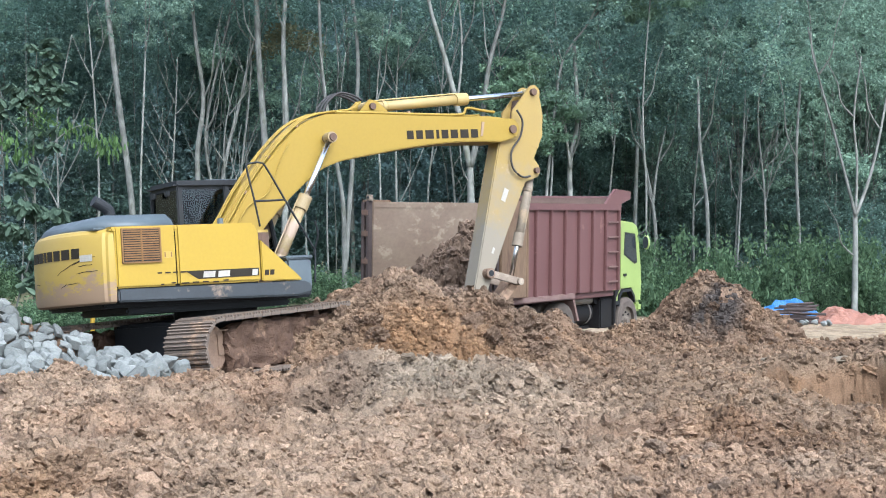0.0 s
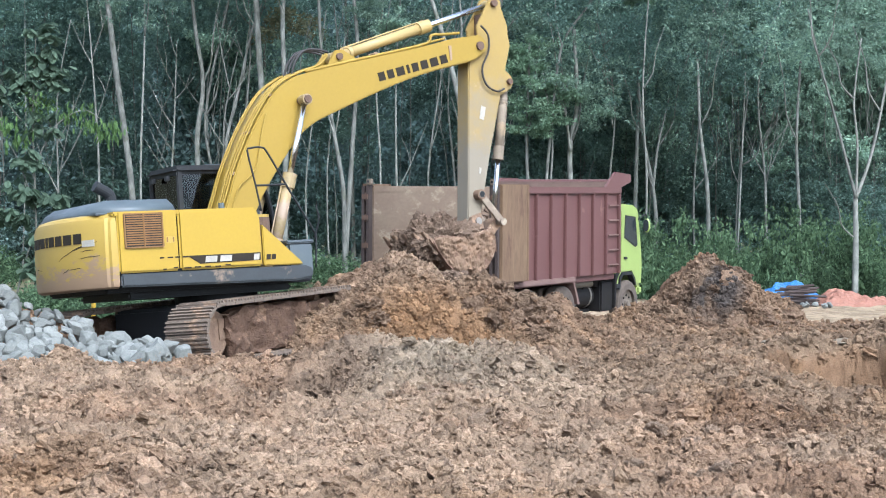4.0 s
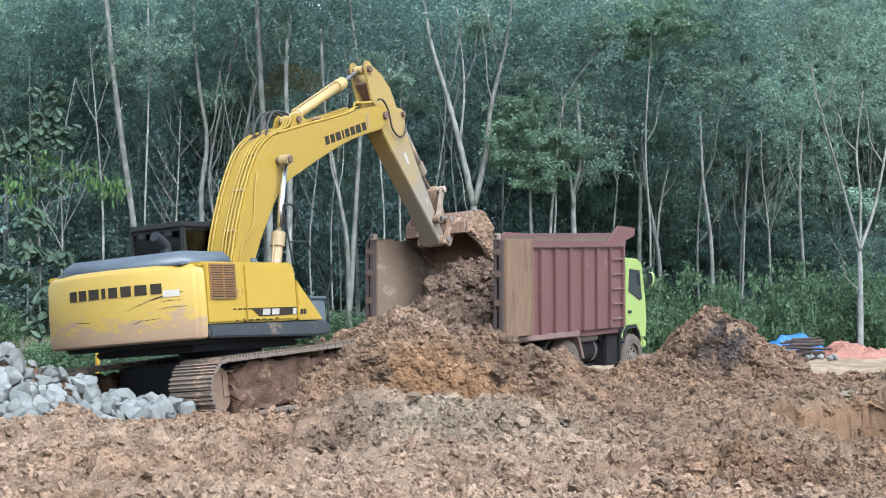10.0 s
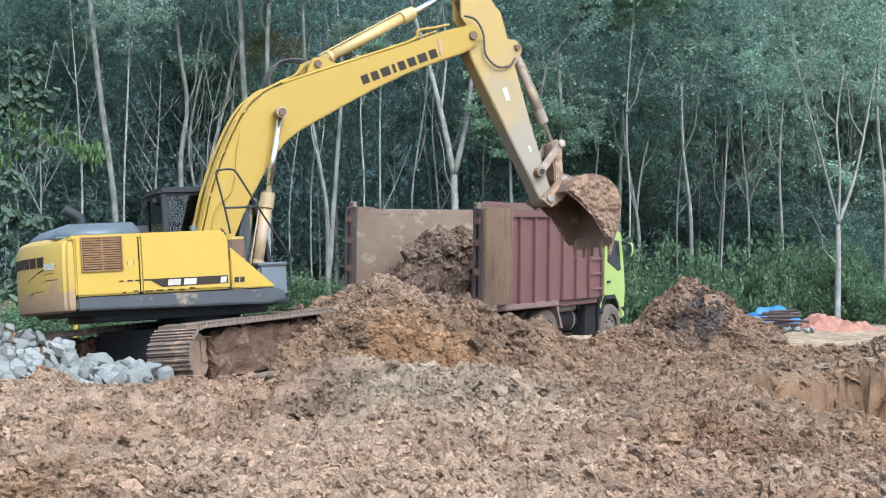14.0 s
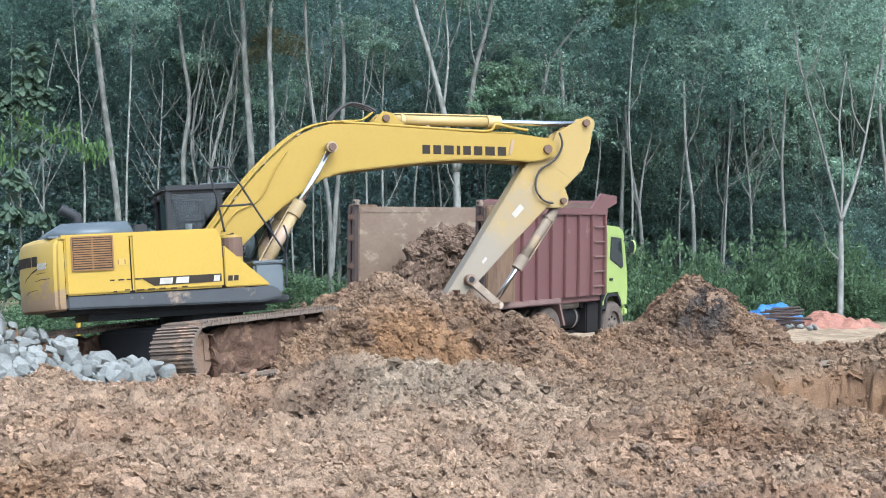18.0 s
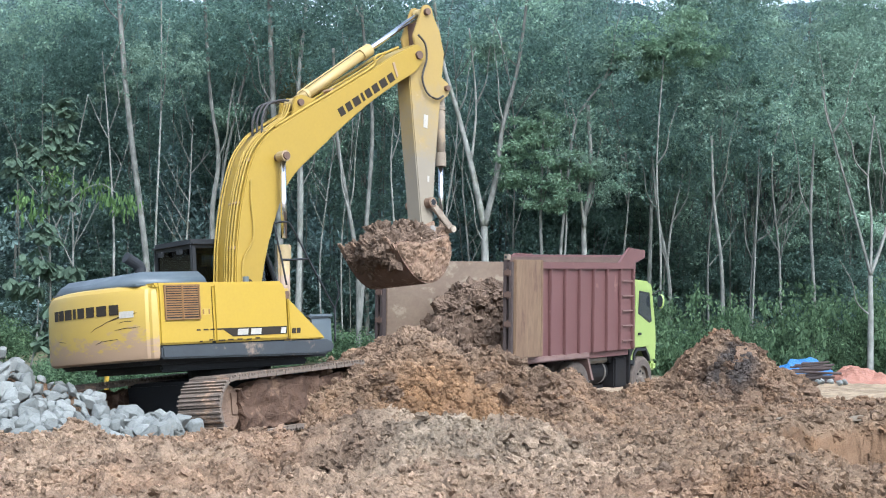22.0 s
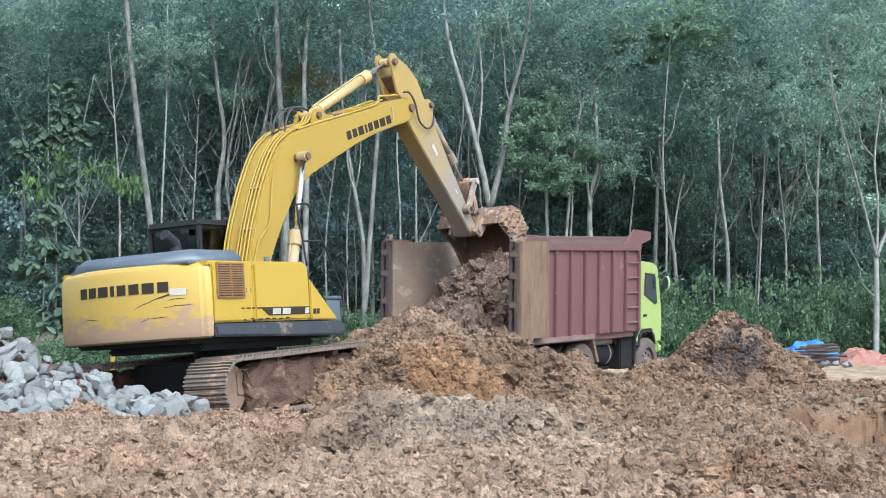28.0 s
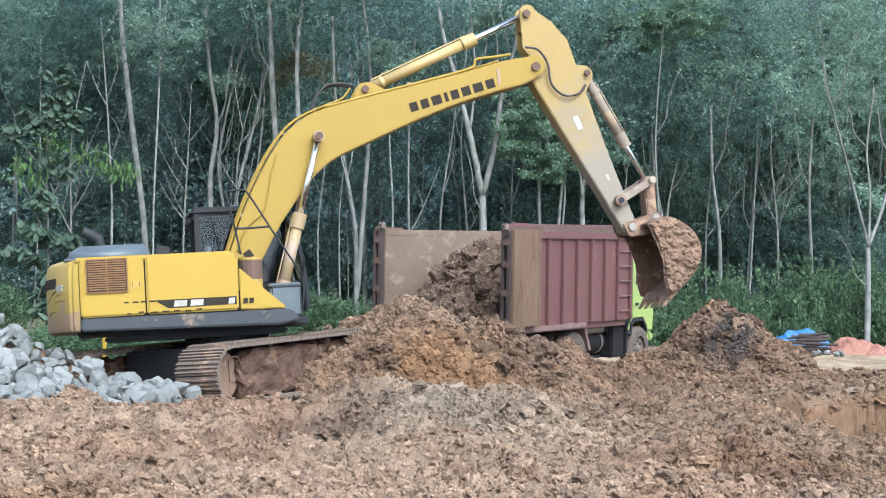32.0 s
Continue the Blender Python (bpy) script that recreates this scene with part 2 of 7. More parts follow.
def pipe(points, r, sides=8, bm=None, r_end=None):
    """A tube along a smooth line through the points."""
    pts = [Vector(p) for p in points]
    line = []
    for i in range(len(pts) - 1):
        p0, p1, p2, p3 = pts[max(i - 1, 0)], pts[i], pts[i + 1], pts[min(i + 2, len(pts) - 1)]
        for k in range(5):
            s = k / 5
            line.append(0.5 * (2 * p1 + (p2 - p0) * s + (2 * p0 - 5 * p1 + 4 * p2 - p3) * s * s + (3 * p1 - p0 - 3 * p2 + p3) * s ** 3))
    line.append(pts[-1])
    out = bm or bmesh.new()
    rings, up = [], Vector((0.13, 0.21, 0.97))
    for i, c in enumerate(line):
        d = (line[min(i + 1, len(line) - 1)] - line[max(i - 1, 0)]).normalized()
        side = d.cross(up if abs(d.dot(up)) < 0.95 else Vector((1, 0, 0))).normalized()
        top = side.cross(d)
        rr = r if r_end is None else r + (r_end - r) * i / (len(line) - 1)
        rings.append([out.verts.new(c + rr * (math.cos(a) * side + math.sin(a) * top))
                      for a in (2 * math.pi * k / sides for k in range(sides))])
    for one, two in zip(rings, rings[1:]):
        for k in range(sides):
            out.faces.new((one[k], one[(k + 1) % sides], two[(k + 1) % sides], two[k]))
    out.faces.new(rings[0][::-1]), out.faces.new(rings[-1])
    return out


def arc(cx, cz, r, a0, a1, n=6):
    return [(cx + r * math.cos(radians(a0 + (a1 - a0) * i / n)), cz + r * math.sin(radians(a0 + (a1 - a0) * i / n))) for i in range(n + 1)]


def through_points(ctrl, n=4):
    """A smooth line through control points in a plane."""
    out = []
    for i in range(len(ctrl) - 1):
        p0, p1, p2, p3 = (Vector(ctrl[max(0, min(len(ctrl) - 1, j))]) for j in (i - 1, i, i + 1, i + 2))
        for k in range(n):
            s = k / n
            v = 0.5 * (2 * p1 + (p2 - p0) * s + (2 * p0 - 5 * p1 + 4 * p2 - p3) * s * s + (3 * p1 - p0 - 3 * p2 + p3) * s ** 3)
            out.append((v.x, v.y))
    return out + [tuple(ctrl[-1])]


# ---- smooth fields for soil and stones ----
def hash01(ix, iy, k=0):
    h = (ix.astype(np.int64) * 374761393 + iy.astype(np.int64) * 668265263 + k * 1442695041) & 0xFFFFFFFF
    h = ((h ^ (h >> 13)) * 1274126177) & 0xFFFFFFFF
    return ((h ^ (h >> 16)) & 0xFFFFFF) / float(0xFFFFFF)


def value_noise(x, y, k=0):
    ix, iy = np.floor(x), np.floor(y)
    fx, fy = x - ix, y - iy
    fx, fy = fx * fx * (3 - 2 * fx), fy * fy * (3 - 2 * fy)
    a, b = hash01(ix, iy, k), hash01(ix + 1, iy, k)
    c, d = hash01(ix, iy + 1, k), hash01(ix + 1, iy + 1, k)
    return (a + (b - a) * fx) * (1 - fy) + (c + (d - c) * fx) * fy


def fbm(x, y, octaves=4, k=0):
    out, amp, tot = 0, 1.0, 0
    for o in range(octaves):
        out, tot = out + amp * value_noise(x * 2 ** o + 17.3 * o, y * 2 ** o - 9.1 * o, k + o), tot + amp
        amp *= 0.5
    return out / tot


def clods(x, y, k=0):
    """Rounded lumps: a cell's height falls off from its own centre; some cells stand higher."""
    ix, iy = np.floor(x), np.floor(y)
    best = np.zeros_like(x)
    for dx in (-1, 0, 1):
        for dy in (-1, 0, 1):
            cx, cy = ix + dx, iy + dy
            px, py = cx + hash01(cx, cy, k), cy + hash01(cx, cy, k + 1)
            size = 0.35 + 0.55 * hash01(cx, cy, k + 2)
            d2 = ((x - px) ** 2 + (y - py) ** 2) / size ** 2
            best = np.maximum(best, np.sqrt(np.clip(1 - d2, 0, 1)) * size)
    return best


def chips(x, y, k=0, tilt=0.9):
    """Broken clods: each cell is a tilted facet at a height of its own, parted by steps."""
    ix, iy = np.floor(x), np.floor(y)
    best, out = np.full_like(x, 9.0), np.zeros_like(x)
    for dx in (-1, 0, 1):
        for dy in (-1, 0, 1):
            cx, cy = ix + dx, iy + dy
            px, py = cx + hash01(cx, cy, k), cy + hash01(cx, cy, k + 1)
            d = (x - px) ** 2 + (y - py) ** 2
            h = hash01(cx, cy, k + 2) + tilt * ((x - px) * (hash01(cx, cy, k + 3) - 0.5) + (y - py) * (hash01(cx, cy, k + 4) - 0.5)) - 0.45 * d
            near = d < best
            best, out = np.where(near, d, best), np.where(near, h, out)
    return out


def smooth(a, b, v):
    s = np.clip((v - a) / (b - a), 0, 1)
    return s * s * (3 - 2 * s)


# ---- the excavator ----
K = 0.97
SLEW_BASE = Matrix.Translation((-3.269, 23.983, -0.031)) @ pose(0, 0, 0, -2.79, -4.29, 0)
FOOT = (0.133, 1.753)
BOOM_LEN = 5.719
PIVOT, PIN, IDLER, LINK, CRANK = Vector((2.482, 0.0)), Vector((2.93, -0.08)), 0.62, 0.57, 0.43
BOOM_PIN, ARM_LUG, ARM_TOP, BUCKET_LUG, RAM_BASE = (2.231, 1.026), (3.29, 1.22), (-0.775, 0.363), (0.52, 0.70), (0.74, 1.33)


def epart(name, bm, material, parent, label="", flat=True):
    bm.transform(Matrix.Scale(K, 4))
    return part(name, bm, material, parent, label, not flat)


def crank_angle(theta):
    """The turn of the bucket on the arm, from the idler link's angle, by the four-bar linkage."""
    n = PIVOT + IDLER * Vector((math.cos(theta), math.sin(theta)))
    d = n - PIN
    r = d.length
    c = (CRANK ** 2 + r * r - LINK ** 2) / (2 * CRANK * r)
    base = math.atan2(d.y, d.x)
    a = base - math.acos(max(-1, min(1, c)))
    return n, PIN + CRANK * Vector((math.cos(a), math.sin(a))), a


CRANK_REST = crank_angle(radians(89))[2]


def blocks(parent, x0, z0, x1, z1, height, count, material, y, slant=0.0, gap=0.22, depth=0.006, name="letter_block"):
    """A row of plain bars in place of lettering, along a line in the x-z plane."""
    a, b = Vector((x0, z0)), Vector((x1, z1))
    along = (b - a) / count
    up = Vector((-along.y, along.x)).normalized() * height
    for i in range(count):
        p, q = a + along * (i + gap / 2), a + along * (i + 1 - gap / 2)
        off = along.normalized() * slant
        out = [p, q, q + up + off, p + up + off]
        epart(name, slab([tuple(v) for v in out], y, y + depth), material, parent)


LETTER_WIDTHS = (1.0, 1.0, 1.25, 0.42, 1.0, 1.1, 1.25, 1.1)


def letter_spans(gap=0.42):
    """Where each bar of a word starts and ends along the word, from 0 to 1."""
    total, at, out = sum(LETTER_WIDTHS) + gap * (len(LETTER_WIDTHS) - 1), 0.0, []
    for w in LETTER_WIDTHS:
        out.append((at / total, (at + w) / total))
        at += w + gap
    return out


def mud_crust(outline, y, s, seed):
    """Clay stuck in patches on a plate, thinning out to nothing at their rims."""
    def inside(px, pz):
        hit = False
        for (ax, az), (bx, bz) in zip(outline, outline[1:] + outline[:1]):
            if (az > pz) != (bz > pz) and px < (bx - ax) * (pz - az) / (bz - az) + ax:
                hit = not hit
        return hit

    xs = np.linspace(min(p[0] for p in outline), max(p[0] for p in outline), 48)
    zs = np.linspace(min(p[1] for p in outline), max(p[1] for p in outline), 40)
    U, V = np.meshgrid(xs, zs, indexing="ij")
    h = 0.20 * (fbm(U * 4.5 + seed, V * 4.5, 4, seed) - 0.42) + 0.06 * (np.abs(2 * fbm(U * 11, V * 11, 2, seed + 3) - 1) - 0.3) + 0.03 * chips(U * 14, V * 14, seed)
    bm = bmesh.new()
    ok = np.array([[inside(a, b) for b in zs] for a in xs])
    core = ok.copy()
    core[1:-1, 1:-1] = ok[:-2, 1:-1] & ok[2:, 1:-1] & ok[1:-1, :-2] & ok[1:-1, 2:]
    h = np.where(core, np.clip(h, -0.01, 0.08), -0.012)
    vs = [[bm.verts.new((U[i, j], y + s * h[i, j], V[i, j])) if ok[i, j] else None for j in range(40)] for i in range(48)]
    for i in range(47):
        for j in range(39):
            q = (vs[i][j], vs[i + 1][j], vs[i + 1][j + 1], vs[i][j + 1])
            if all(q) and max(h[i:i + 2, j:j + 2].ravel()) > -0.005:
                bm.faces.new(q)
    bmesh.ops.delete(bm, geom=[v for v in bm.verts if not v.link_faces], context="VERTS")
    return bm


def build_excavator():
    root = thing("excavator", "yellow crawler excavator with a worn counterweight, digging beside a truck", "excavator", SLEW_BASE)
    moving = {}
    # running gear, turned against the house
    # frame coloured black to carry the shade under the house
    under = part("undercarriage", box(-1.25 * K, 1.25 * K, -0.95 * K, 0.95 * K, 0.30 * K, 0.80 * K, 0.05), BLACK, root, "track frame, black for the shade under the house")
    under.matrix_basis = pose(0, 0, 0, 0, 0, 60) @ pose(0, 0, 0, 0, -2.0, 0)
    epart("slew_ring", rod((0, 0, 0.70), (0, 0, 1.02), 0.62, sides=28), BLACK, under)
    for side in (-1, 1):
        y = 1.195 * side
        frame_bm = box(-1.75, 1.75, y - 0.14, y + 0.14, 0.27, 0.66, 0.05)
        frame_ob = epart("track_frame", frame_bm, MUDDY, under, "mud-caked track frame")
        # shoes along an oval of the track's own length
        half, rad, n = 1.83, 0.39, 46
        total = 4 * half + 2 * math.pi * rad
        for i in range(n):
            s = total * (i + 0.5) / n
            if s < 2 * half:
                p, a = (half - s, 2 * rad), 180
            elif s < 2 * half + math.pi * rad:
                w = (s - 2 * half) / rad
                p, a = (-half - rad * math.sin(w), rad + rad * math.cos(w)), 180 + math.degrees(w)
            elif s < 4 * half + math.pi * rad:
                p, a = (-half + s - 2 * half - math.pi * rad, 0.0), 0
            else:
                w = (s - 4 * half - math.pi * rad) / rad
                p, a = (half + rad * math.sin(w), rad - rad * math.cos(w)), math.degrees(w)
            if i == 0:
                shoe = bmesh.new()
                step = total / n * 0.47
                box(-step, step, -0.36, 0.36, -0.02, 0.025, 0.0, shoe)
                for gx in (-0.06, 0.0, 0.06):
                    box(gx - 0.012, gx + 0.012, -0.36, 0.36, -0.05, -0.02, 0.0, shoe)
                first = epart("track_shoe", shoe, TRACK_MUD, under)
                ob = first
            else:
                ob = new("track_shoe", first.data)
                ob.parent = under
            ob.matrix_basis = pose(p[0] * K, y * K, p[1] * K + 0.03, 0, -a, 0)
        pack = box(-1.55, 1.75, y - 0.22, y + 0.22, 0.06, 0.70, 0.0)
        bmesh.ops.subdivide_edges(pack, edges=pack.edges, cuts=28, use_grid_fill=True)
        for q in pack.verts:
            q.co += 0.10 * noise.noise_vector(q.co * 3.1) + 0.05 * noise.noise_vector(q.co * 8.0)
        epart("caked_mud", pack, TRACK_CLAY, under, "brown clay packed into the track")
        for wx in (-half, half):
            epart("sprocket" if wx < 0 else "idler_wheel", rod((wx, y - 0.12, rad + 0.03), (wx, y + 0.12, rad + 0.03), 0.33, sides=22), MUDDY, under)
        for i in range(7):
            wx = -1.4 + i * 0.467
            epart("track_roller", rod((wx, y - 0.16, 0.16), (wx, y + 0.16, 0.16), 0.1, sides=12), MUDDY, under)
        for wx in (-0.7, 0.7):
            epart("carrier_roller", rod((wx, y - 0.14, 0.72), (wx, y + 0.14, 0.72), 0.07, sides=12), MUDDY, under)

    # house: deck with its parts
    house = epart("house_deck", box(-2.2, 1.1, -0.98, 1.10, 1.0, 1.12, 0.03), BLACK, root, "black deck frame under the house")
    moving["house"] = house
    # black box added for the darkness under the house
    epart("belly_pan", box(-1.8, 0.8, -0.85, 0.9, 0.90, 1.0, 0.03), BLACK, house, "black sheet for the shade under the house")
    # counterweight, round-backed
    tail, side_y, join = 2.62, 1.37, -2.15
    plan = []
    for i in range(29):
        a = radians(180 - 30.0 + 60 * i / 28)
        plan.append((tail * math.cos(a), tail * math.sin(a)))
    plan = [(join, side_y)] + plan + [(join, -side_y)]
    cw = bmesh.new()
    levels = [(1.06, 0.05), (1.085, 0.015), (1.15, 0.0), (1.60, 0.0), (1.96, 0.012), (2.03, 0.035), (2.075, 0.08), (2.10, 0.16)]
    rings = []
    for z, inset in levels:
        rings.append([cw.verts.new((x + (inset if x < join - 0.01 else 0), y * (1 - inset / side_y), z)) for x, y in plan])
    for one, two in zip(rings, rings[1:]):
        for k in range(len(plan)):
            cw.faces.new((one[k], one[(k + 1) % len(plan)], two[(k + 1) % len(plan)], two[k]))
    cw.faces.new(rings[0][::-1]), cw.faces.new(rings[-1])
    bmesh.ops.recalc_face_normals(cw, faces=cw.faces)
    vertical = [e for e in cw.edges if abs(e.verts[0].co.z - e.verts[1].co.z) > 0.02 and abs(abs(e.verts[0].co.y) - side_y) < 0.2 and e.verts[0].co.x < join - 0.05]
    bmesh.ops.bevel(cw, geom=vertical, offset=0.07, segments=4, affect="EDGES", clamp_overlap=True)
    cwo = epart("counterweight", cw, YELLOW_WORN, house, "scraped yellow counterweight with mud stains", flat=False)
    cwo.data.set_sharp_from_angle(angle=radians(24))
    # brand lettering on the round back as plain bars
    for lo, hi in letter_spans():
        a0, a1 = 180 - 14.4 + 34 * lo, 180 - 14.4 + 34 * hi
        bars = bmesh.new()
        for a in (a0, a1):
            for z in (1.71, 1.85):
                for r in (tail - 0.01, tail + 0.008):
                    bars.verts.new((r * math.cos(radians(a)), r * math.sin(radians(a)), z))
        bmesh.ops.convex_hull(bars, input=bars.verts)
        epart("letter_block", bars, DECAL, cwo)
    bm = bmesh.new()
    for a in (180 + 20, 180 + 25):
        for z in (1.66, 1.75):
            for r in (tail - 0.02, tail + 0.008):
                bm.verts.new((r * math.cos(radians(a)), r * math.sin(radians(a)), z))
    bmesh.ops.convex_hull(bm, input=bm.verts)
    epart("warning_sticker", bm, DECAL_PALE, cwo, "faded warning sticker")
    for s in (-1, 1):
        out, inn = s * 1.37, s * 1.30
        y0, y1 = min(out, inn), max(out, inn)
        if s < 0:
            epart("side_panel", slab([(join + 0.012, 1.26), (-1.245, 1.26), (-1.245, 2.06), (-1.29, 2.10), (join + 0.012, 2.10)], y0, y1, 0.025), YELLOW, house, "yellow engine side door")
            epart("side_panel", slab([(-1.225, 1.26), (0.065, 1.26), (0.065, 1.95), (0.01, 2.09), (-1.225, 2.10)], y0, y1, 0.03), YELLOW, house, "yellow pump side door")
            epart("front_panel", slab([(0.085, 1.26), (0.74, 1.25), (0.70, 1.30), (0.15, 1.80), (0.085, 1.86)], y0, y1, 0.015), YELLOW, house, "yellow sloping step panel")
        else:
            epart("side_panel", slab([(join + 0.012, 1.26), (-0.75, 1.26), (-0.75, 2.09), (join + 0.012, 2.09)], y0, y1, 0.025), YELLOW, house, "yellow side door")
        epart("skirt", slab([(join + 0.01, 1.07), (0.62, 1.02), (0.86, 1.06), (0.88, 1.18), (0.76, 1.235), (join + 0.01, 1.245)], s * 1.41 if s < 0 else 1.32, -1.32 if s < 0 else 1.41, 0.025), SKIRT, house, "scuffed dark grey skirt rail")
    # roof decks under the hood
    epart("engine_deck", box(-2.2, 0.02, -1.36, 0.3, 2.02, 2.105, 0.03), YELLOW, house, "yellow engine deck")
    epart("engine_deck", box(-2.2, -0.8, 0.3, 1.36, 2.02, 2.10, 0.03), YELLOW, house)
    epart("inner_body", box(-2.14, 0.05, -1.28, 0.2, 1.12, 2.02, 0.0), BLACK, house)
    epart("inner_body", box(-2.14, -0.8, 0.2, 1.28, 1.12, 2.02, 0.0), BLACK, house)
    # hood with sloped flanks
    hood = bmesh.new()
    lower = [(-2.32, -1.12), (-1.12, -1.12), (-1.12, 1.02), (-2.32, 1.02)]
    upper = [(-2.12, -1.0), (-1.22, -1.02), (-1.22, 0.92), (-2.12, 0.92)]
    lo = [hood.verts.new((x, y, 2.085)) for x, y in lower]
    mid = [hood.verts.new((x * 0.6 + u * 0.4, y * 0.6 + v * 0.4, 2.20)) for (x, y), (u, v) in zip(lower, upper)]
    up = [hood.verts.new((x, y, 2.285)) for x, y in upper]
    for one, two in ((lo, mid), (mid, up)):
        for k in range(4):
            hood.faces.new((one[k], one[(k + 1) % 4], two[(k + 1) % 4], two[k]))
    hood.faces.new(lo[::-1]), hood.faces.new(up)
    epart("hood", soften(hood, 0.07, 4), HOOD, house, "blue-grey engine hood", flat=False)
    epart("hood_lip", box(-2.34, -1.10, -1.14, 1.04, 2.075, 2.11, 0.012), HOOD, house)
    ex = pipe([(-1.83, -0.5, 2.24), (-1.83, -0.5, 2.36), (-1.88, -0.5, 2.43), (-2.06, -0.5, 2.53)], 0.08, 16)
    epart("exhaust_pipe", ex, BLACK, house, "bent black exhaust pipe")
    # engine grille on the right flank
    grille = epart("engine_grille", box(-2.03, -1.49, -1.385, -1.35, 1.61, 2.06, 0.01), BLACK, house, "rusty brown engine grille")
    for i in range(13):
        z = 1.635 + i * 0.0325
        epart("slat", slab([(-2.02, z), (-1.50, z), (-1.50, z + 0.018), (-2.02, z + 0.018)], -1.402, -1.378), VENT, grille)
    epart("grille_bar", box(-1.768, -1.752, -1.408, -1.38, 1.61, 2.06), VENT, grille)
    for x0, x1, z0, z1 in ((-2.04, -1.48, 2.055, 2.075), (-2.04, -1.48, 1.595, 1.615), (-2.05, -2.03, 1.6, 2.07), (-1.49, -1.47, 1.6, 2.07)):
        epart("grille_frame", box(x0, x1, -1.40, -1.36, z0, z1), VENT, grille)
    latch = epart("door_latch", box(-1.43, -1.30, -1.376, -1.366, 1.65, 1.74), YELLOW_WORN, house)
    epart("latch_rim", box(-1.42, -1.405, -1.381, -1.372, 1.66, 1.73), VENT, latch)
    epart("latch_rim", box(-1.325, -1.31, -1.381, -1.372, 1.66, 1.73), VENT, latch)
    # model decal: a dark swoosh with pale bars
    decal = epart("model_decal", slab([(-1.12, 1.455), (0.03, 1.455), (0.03, 1.345), (-0.93, 1.335)], -1.377, -1.371), DECAL, house, "torn dark model decal")
    blocks(decal, -0.88, 1.352, -0.42, 1.352, 0.085, 2, DECAL_PALE, -1.383, 0.015)
    blocks(decal, -0.10, 1.352, 0.01, 1.352, 0.085, 1, DECAL_PALE, -1.383, 0.015)
    blocks(house, 0.11, 1.345, 0.28, 1.345, 0.075, 2, DECAL, -1.379, 0.01)
    rag = random.Random(3)
    for i in range(16):
        x = -2.0 + i * 0.115 if i < 9 else -1.5 + (i - 9) * 0.16
        z = 1.30 if i < 9 else 1.275 + rag.random() * 0.02
        if i >= 9 or i > 3:
            epart("torn_stripe", box(x, x + 0.05 + rag.random() * 0.06, -1.376, -1.3705, z + (0.135 if i < 9 else 0), z + (0.155 if i < 9 else 0.018)), DECAL, house)
    # scratches across the counterweight's corner
    for a0, span, z0, rise in ((8, 15, 1.50, 0.22), (16, 10, 1.62, 0.10), (18, 9, 1.50, 0.03), (13, 6, 1.36, 0.02), (-12, 6, 1.42, -0.03), (19, 6, 1.60, 0.01), (10, 3, 1.32, 0.05)):
        bm = bmesh.new()
        steps = [a0 + span * k / 6 for k in range(7)]
        heights = [z0 + rise * (k / 6) ** 0.8 + rag.uniform(-0.006, 0.006) for k in range(7)]
        for k in range(6):
            ends = []
            for m in (k, k + 1):
                half = 0.002 + 0.0025 * math.sin(math.pi * m / 6)
                for h in (-half, half):
                    for r in (tail - 0.01, tail + 0.004):
                        a = radians(180 + steps[m])
                        ends.append(bm.verts.new((r * math.cos(a), r * math.sin(a), heights[m] + h)))
            bmesh.ops.convex_hull(bm, input=ends)
        epart("scratch", bm, DECAL, cwo)
    # tool box and tank ahead of the boom
    epart("tool_box", box(0.52, 0.95, -1.30, -0.80, 1.12, 1.58, 0.04), HOOD, house, "dark grey front tool box")
    epart("box_lid", box(0.50, 0.97, -1.32, -0.78, 1.56, 1.61, 0.02), HOOD, house)
    tank = epart("filler_neck", rod((0.30, -0.85, 1.2), (0.30, -0.85, 2.02), 0.17, sides=18), YELLOW_WORN, house, "yellow filler column with a rusty band")
    epart("rust_band", rod((0.30, -0.85, 1.70), (0.30, -0.85, 1.98), 0.176, sides=18), RUST, tank)
    epart("front_deck", box(0.05, 0.92, -1.28, 1.33, 1.06, 1.16, 0.02), SKIRT, house)
    # handrail on the right front
    rail = pipe([(0.13, -1.3, 2.05), (0.06, -1.3, 2.45), (-0.03, -1.3, 2.9), (0.02, -1.3, 2.96), (0.20, -1.3, 2.97), (0.30, -1.3, 2.88), (0.62, -1.3, 2.33), (0.97, -1.3, 1.75), (1.01, -1.3, 1.62), (0.98, -1.3, 1.2)], 0.015, 8)
    pipe([(0.07, -1.3, 2.42), (0.3, -1.3, 2.42), (0.55, -1.3, 2.43)], 0.016, 8, rail)
    epart("handrail", rail, BLACK, house, "black tubular handrail", flat=False)
    epart("deck_mirror", box(-1.02, -0.82, -0.42, -0.36, 2.12, 2.27, 0.02), BLACK, house, "small black mirror on the deck")
    epart("mirror_stem", rod((-0.92, -0.39, 2.08), (-0.92, -0.39, 2.13), 0.015, sides=8), BLACK, house)
    epart("breather", rod((-0.30, -0.9, 2.09), (-0.30, -0.9, 2.21), 0.045, sides=14), HOOD, house, "grey breather cap")
    mirror = pipe([(0.98, -1.3, 1.62), (1.02, -1.4, 1.9), (0.97, -1.42, 2.1)], 0.014, 6)
    epart("mirror_arm", mirror, BLACK, house)
    # cab on the left front
    cx0, cx1, cy0, cy1 = -0.40, 1.18, 0.27, 1.28
    cab = epart("cab", box(cx0, cx1, cy0, cy1, 1.12, 1.70, 0.05), BLACK, house, "black cab with tinted windows")
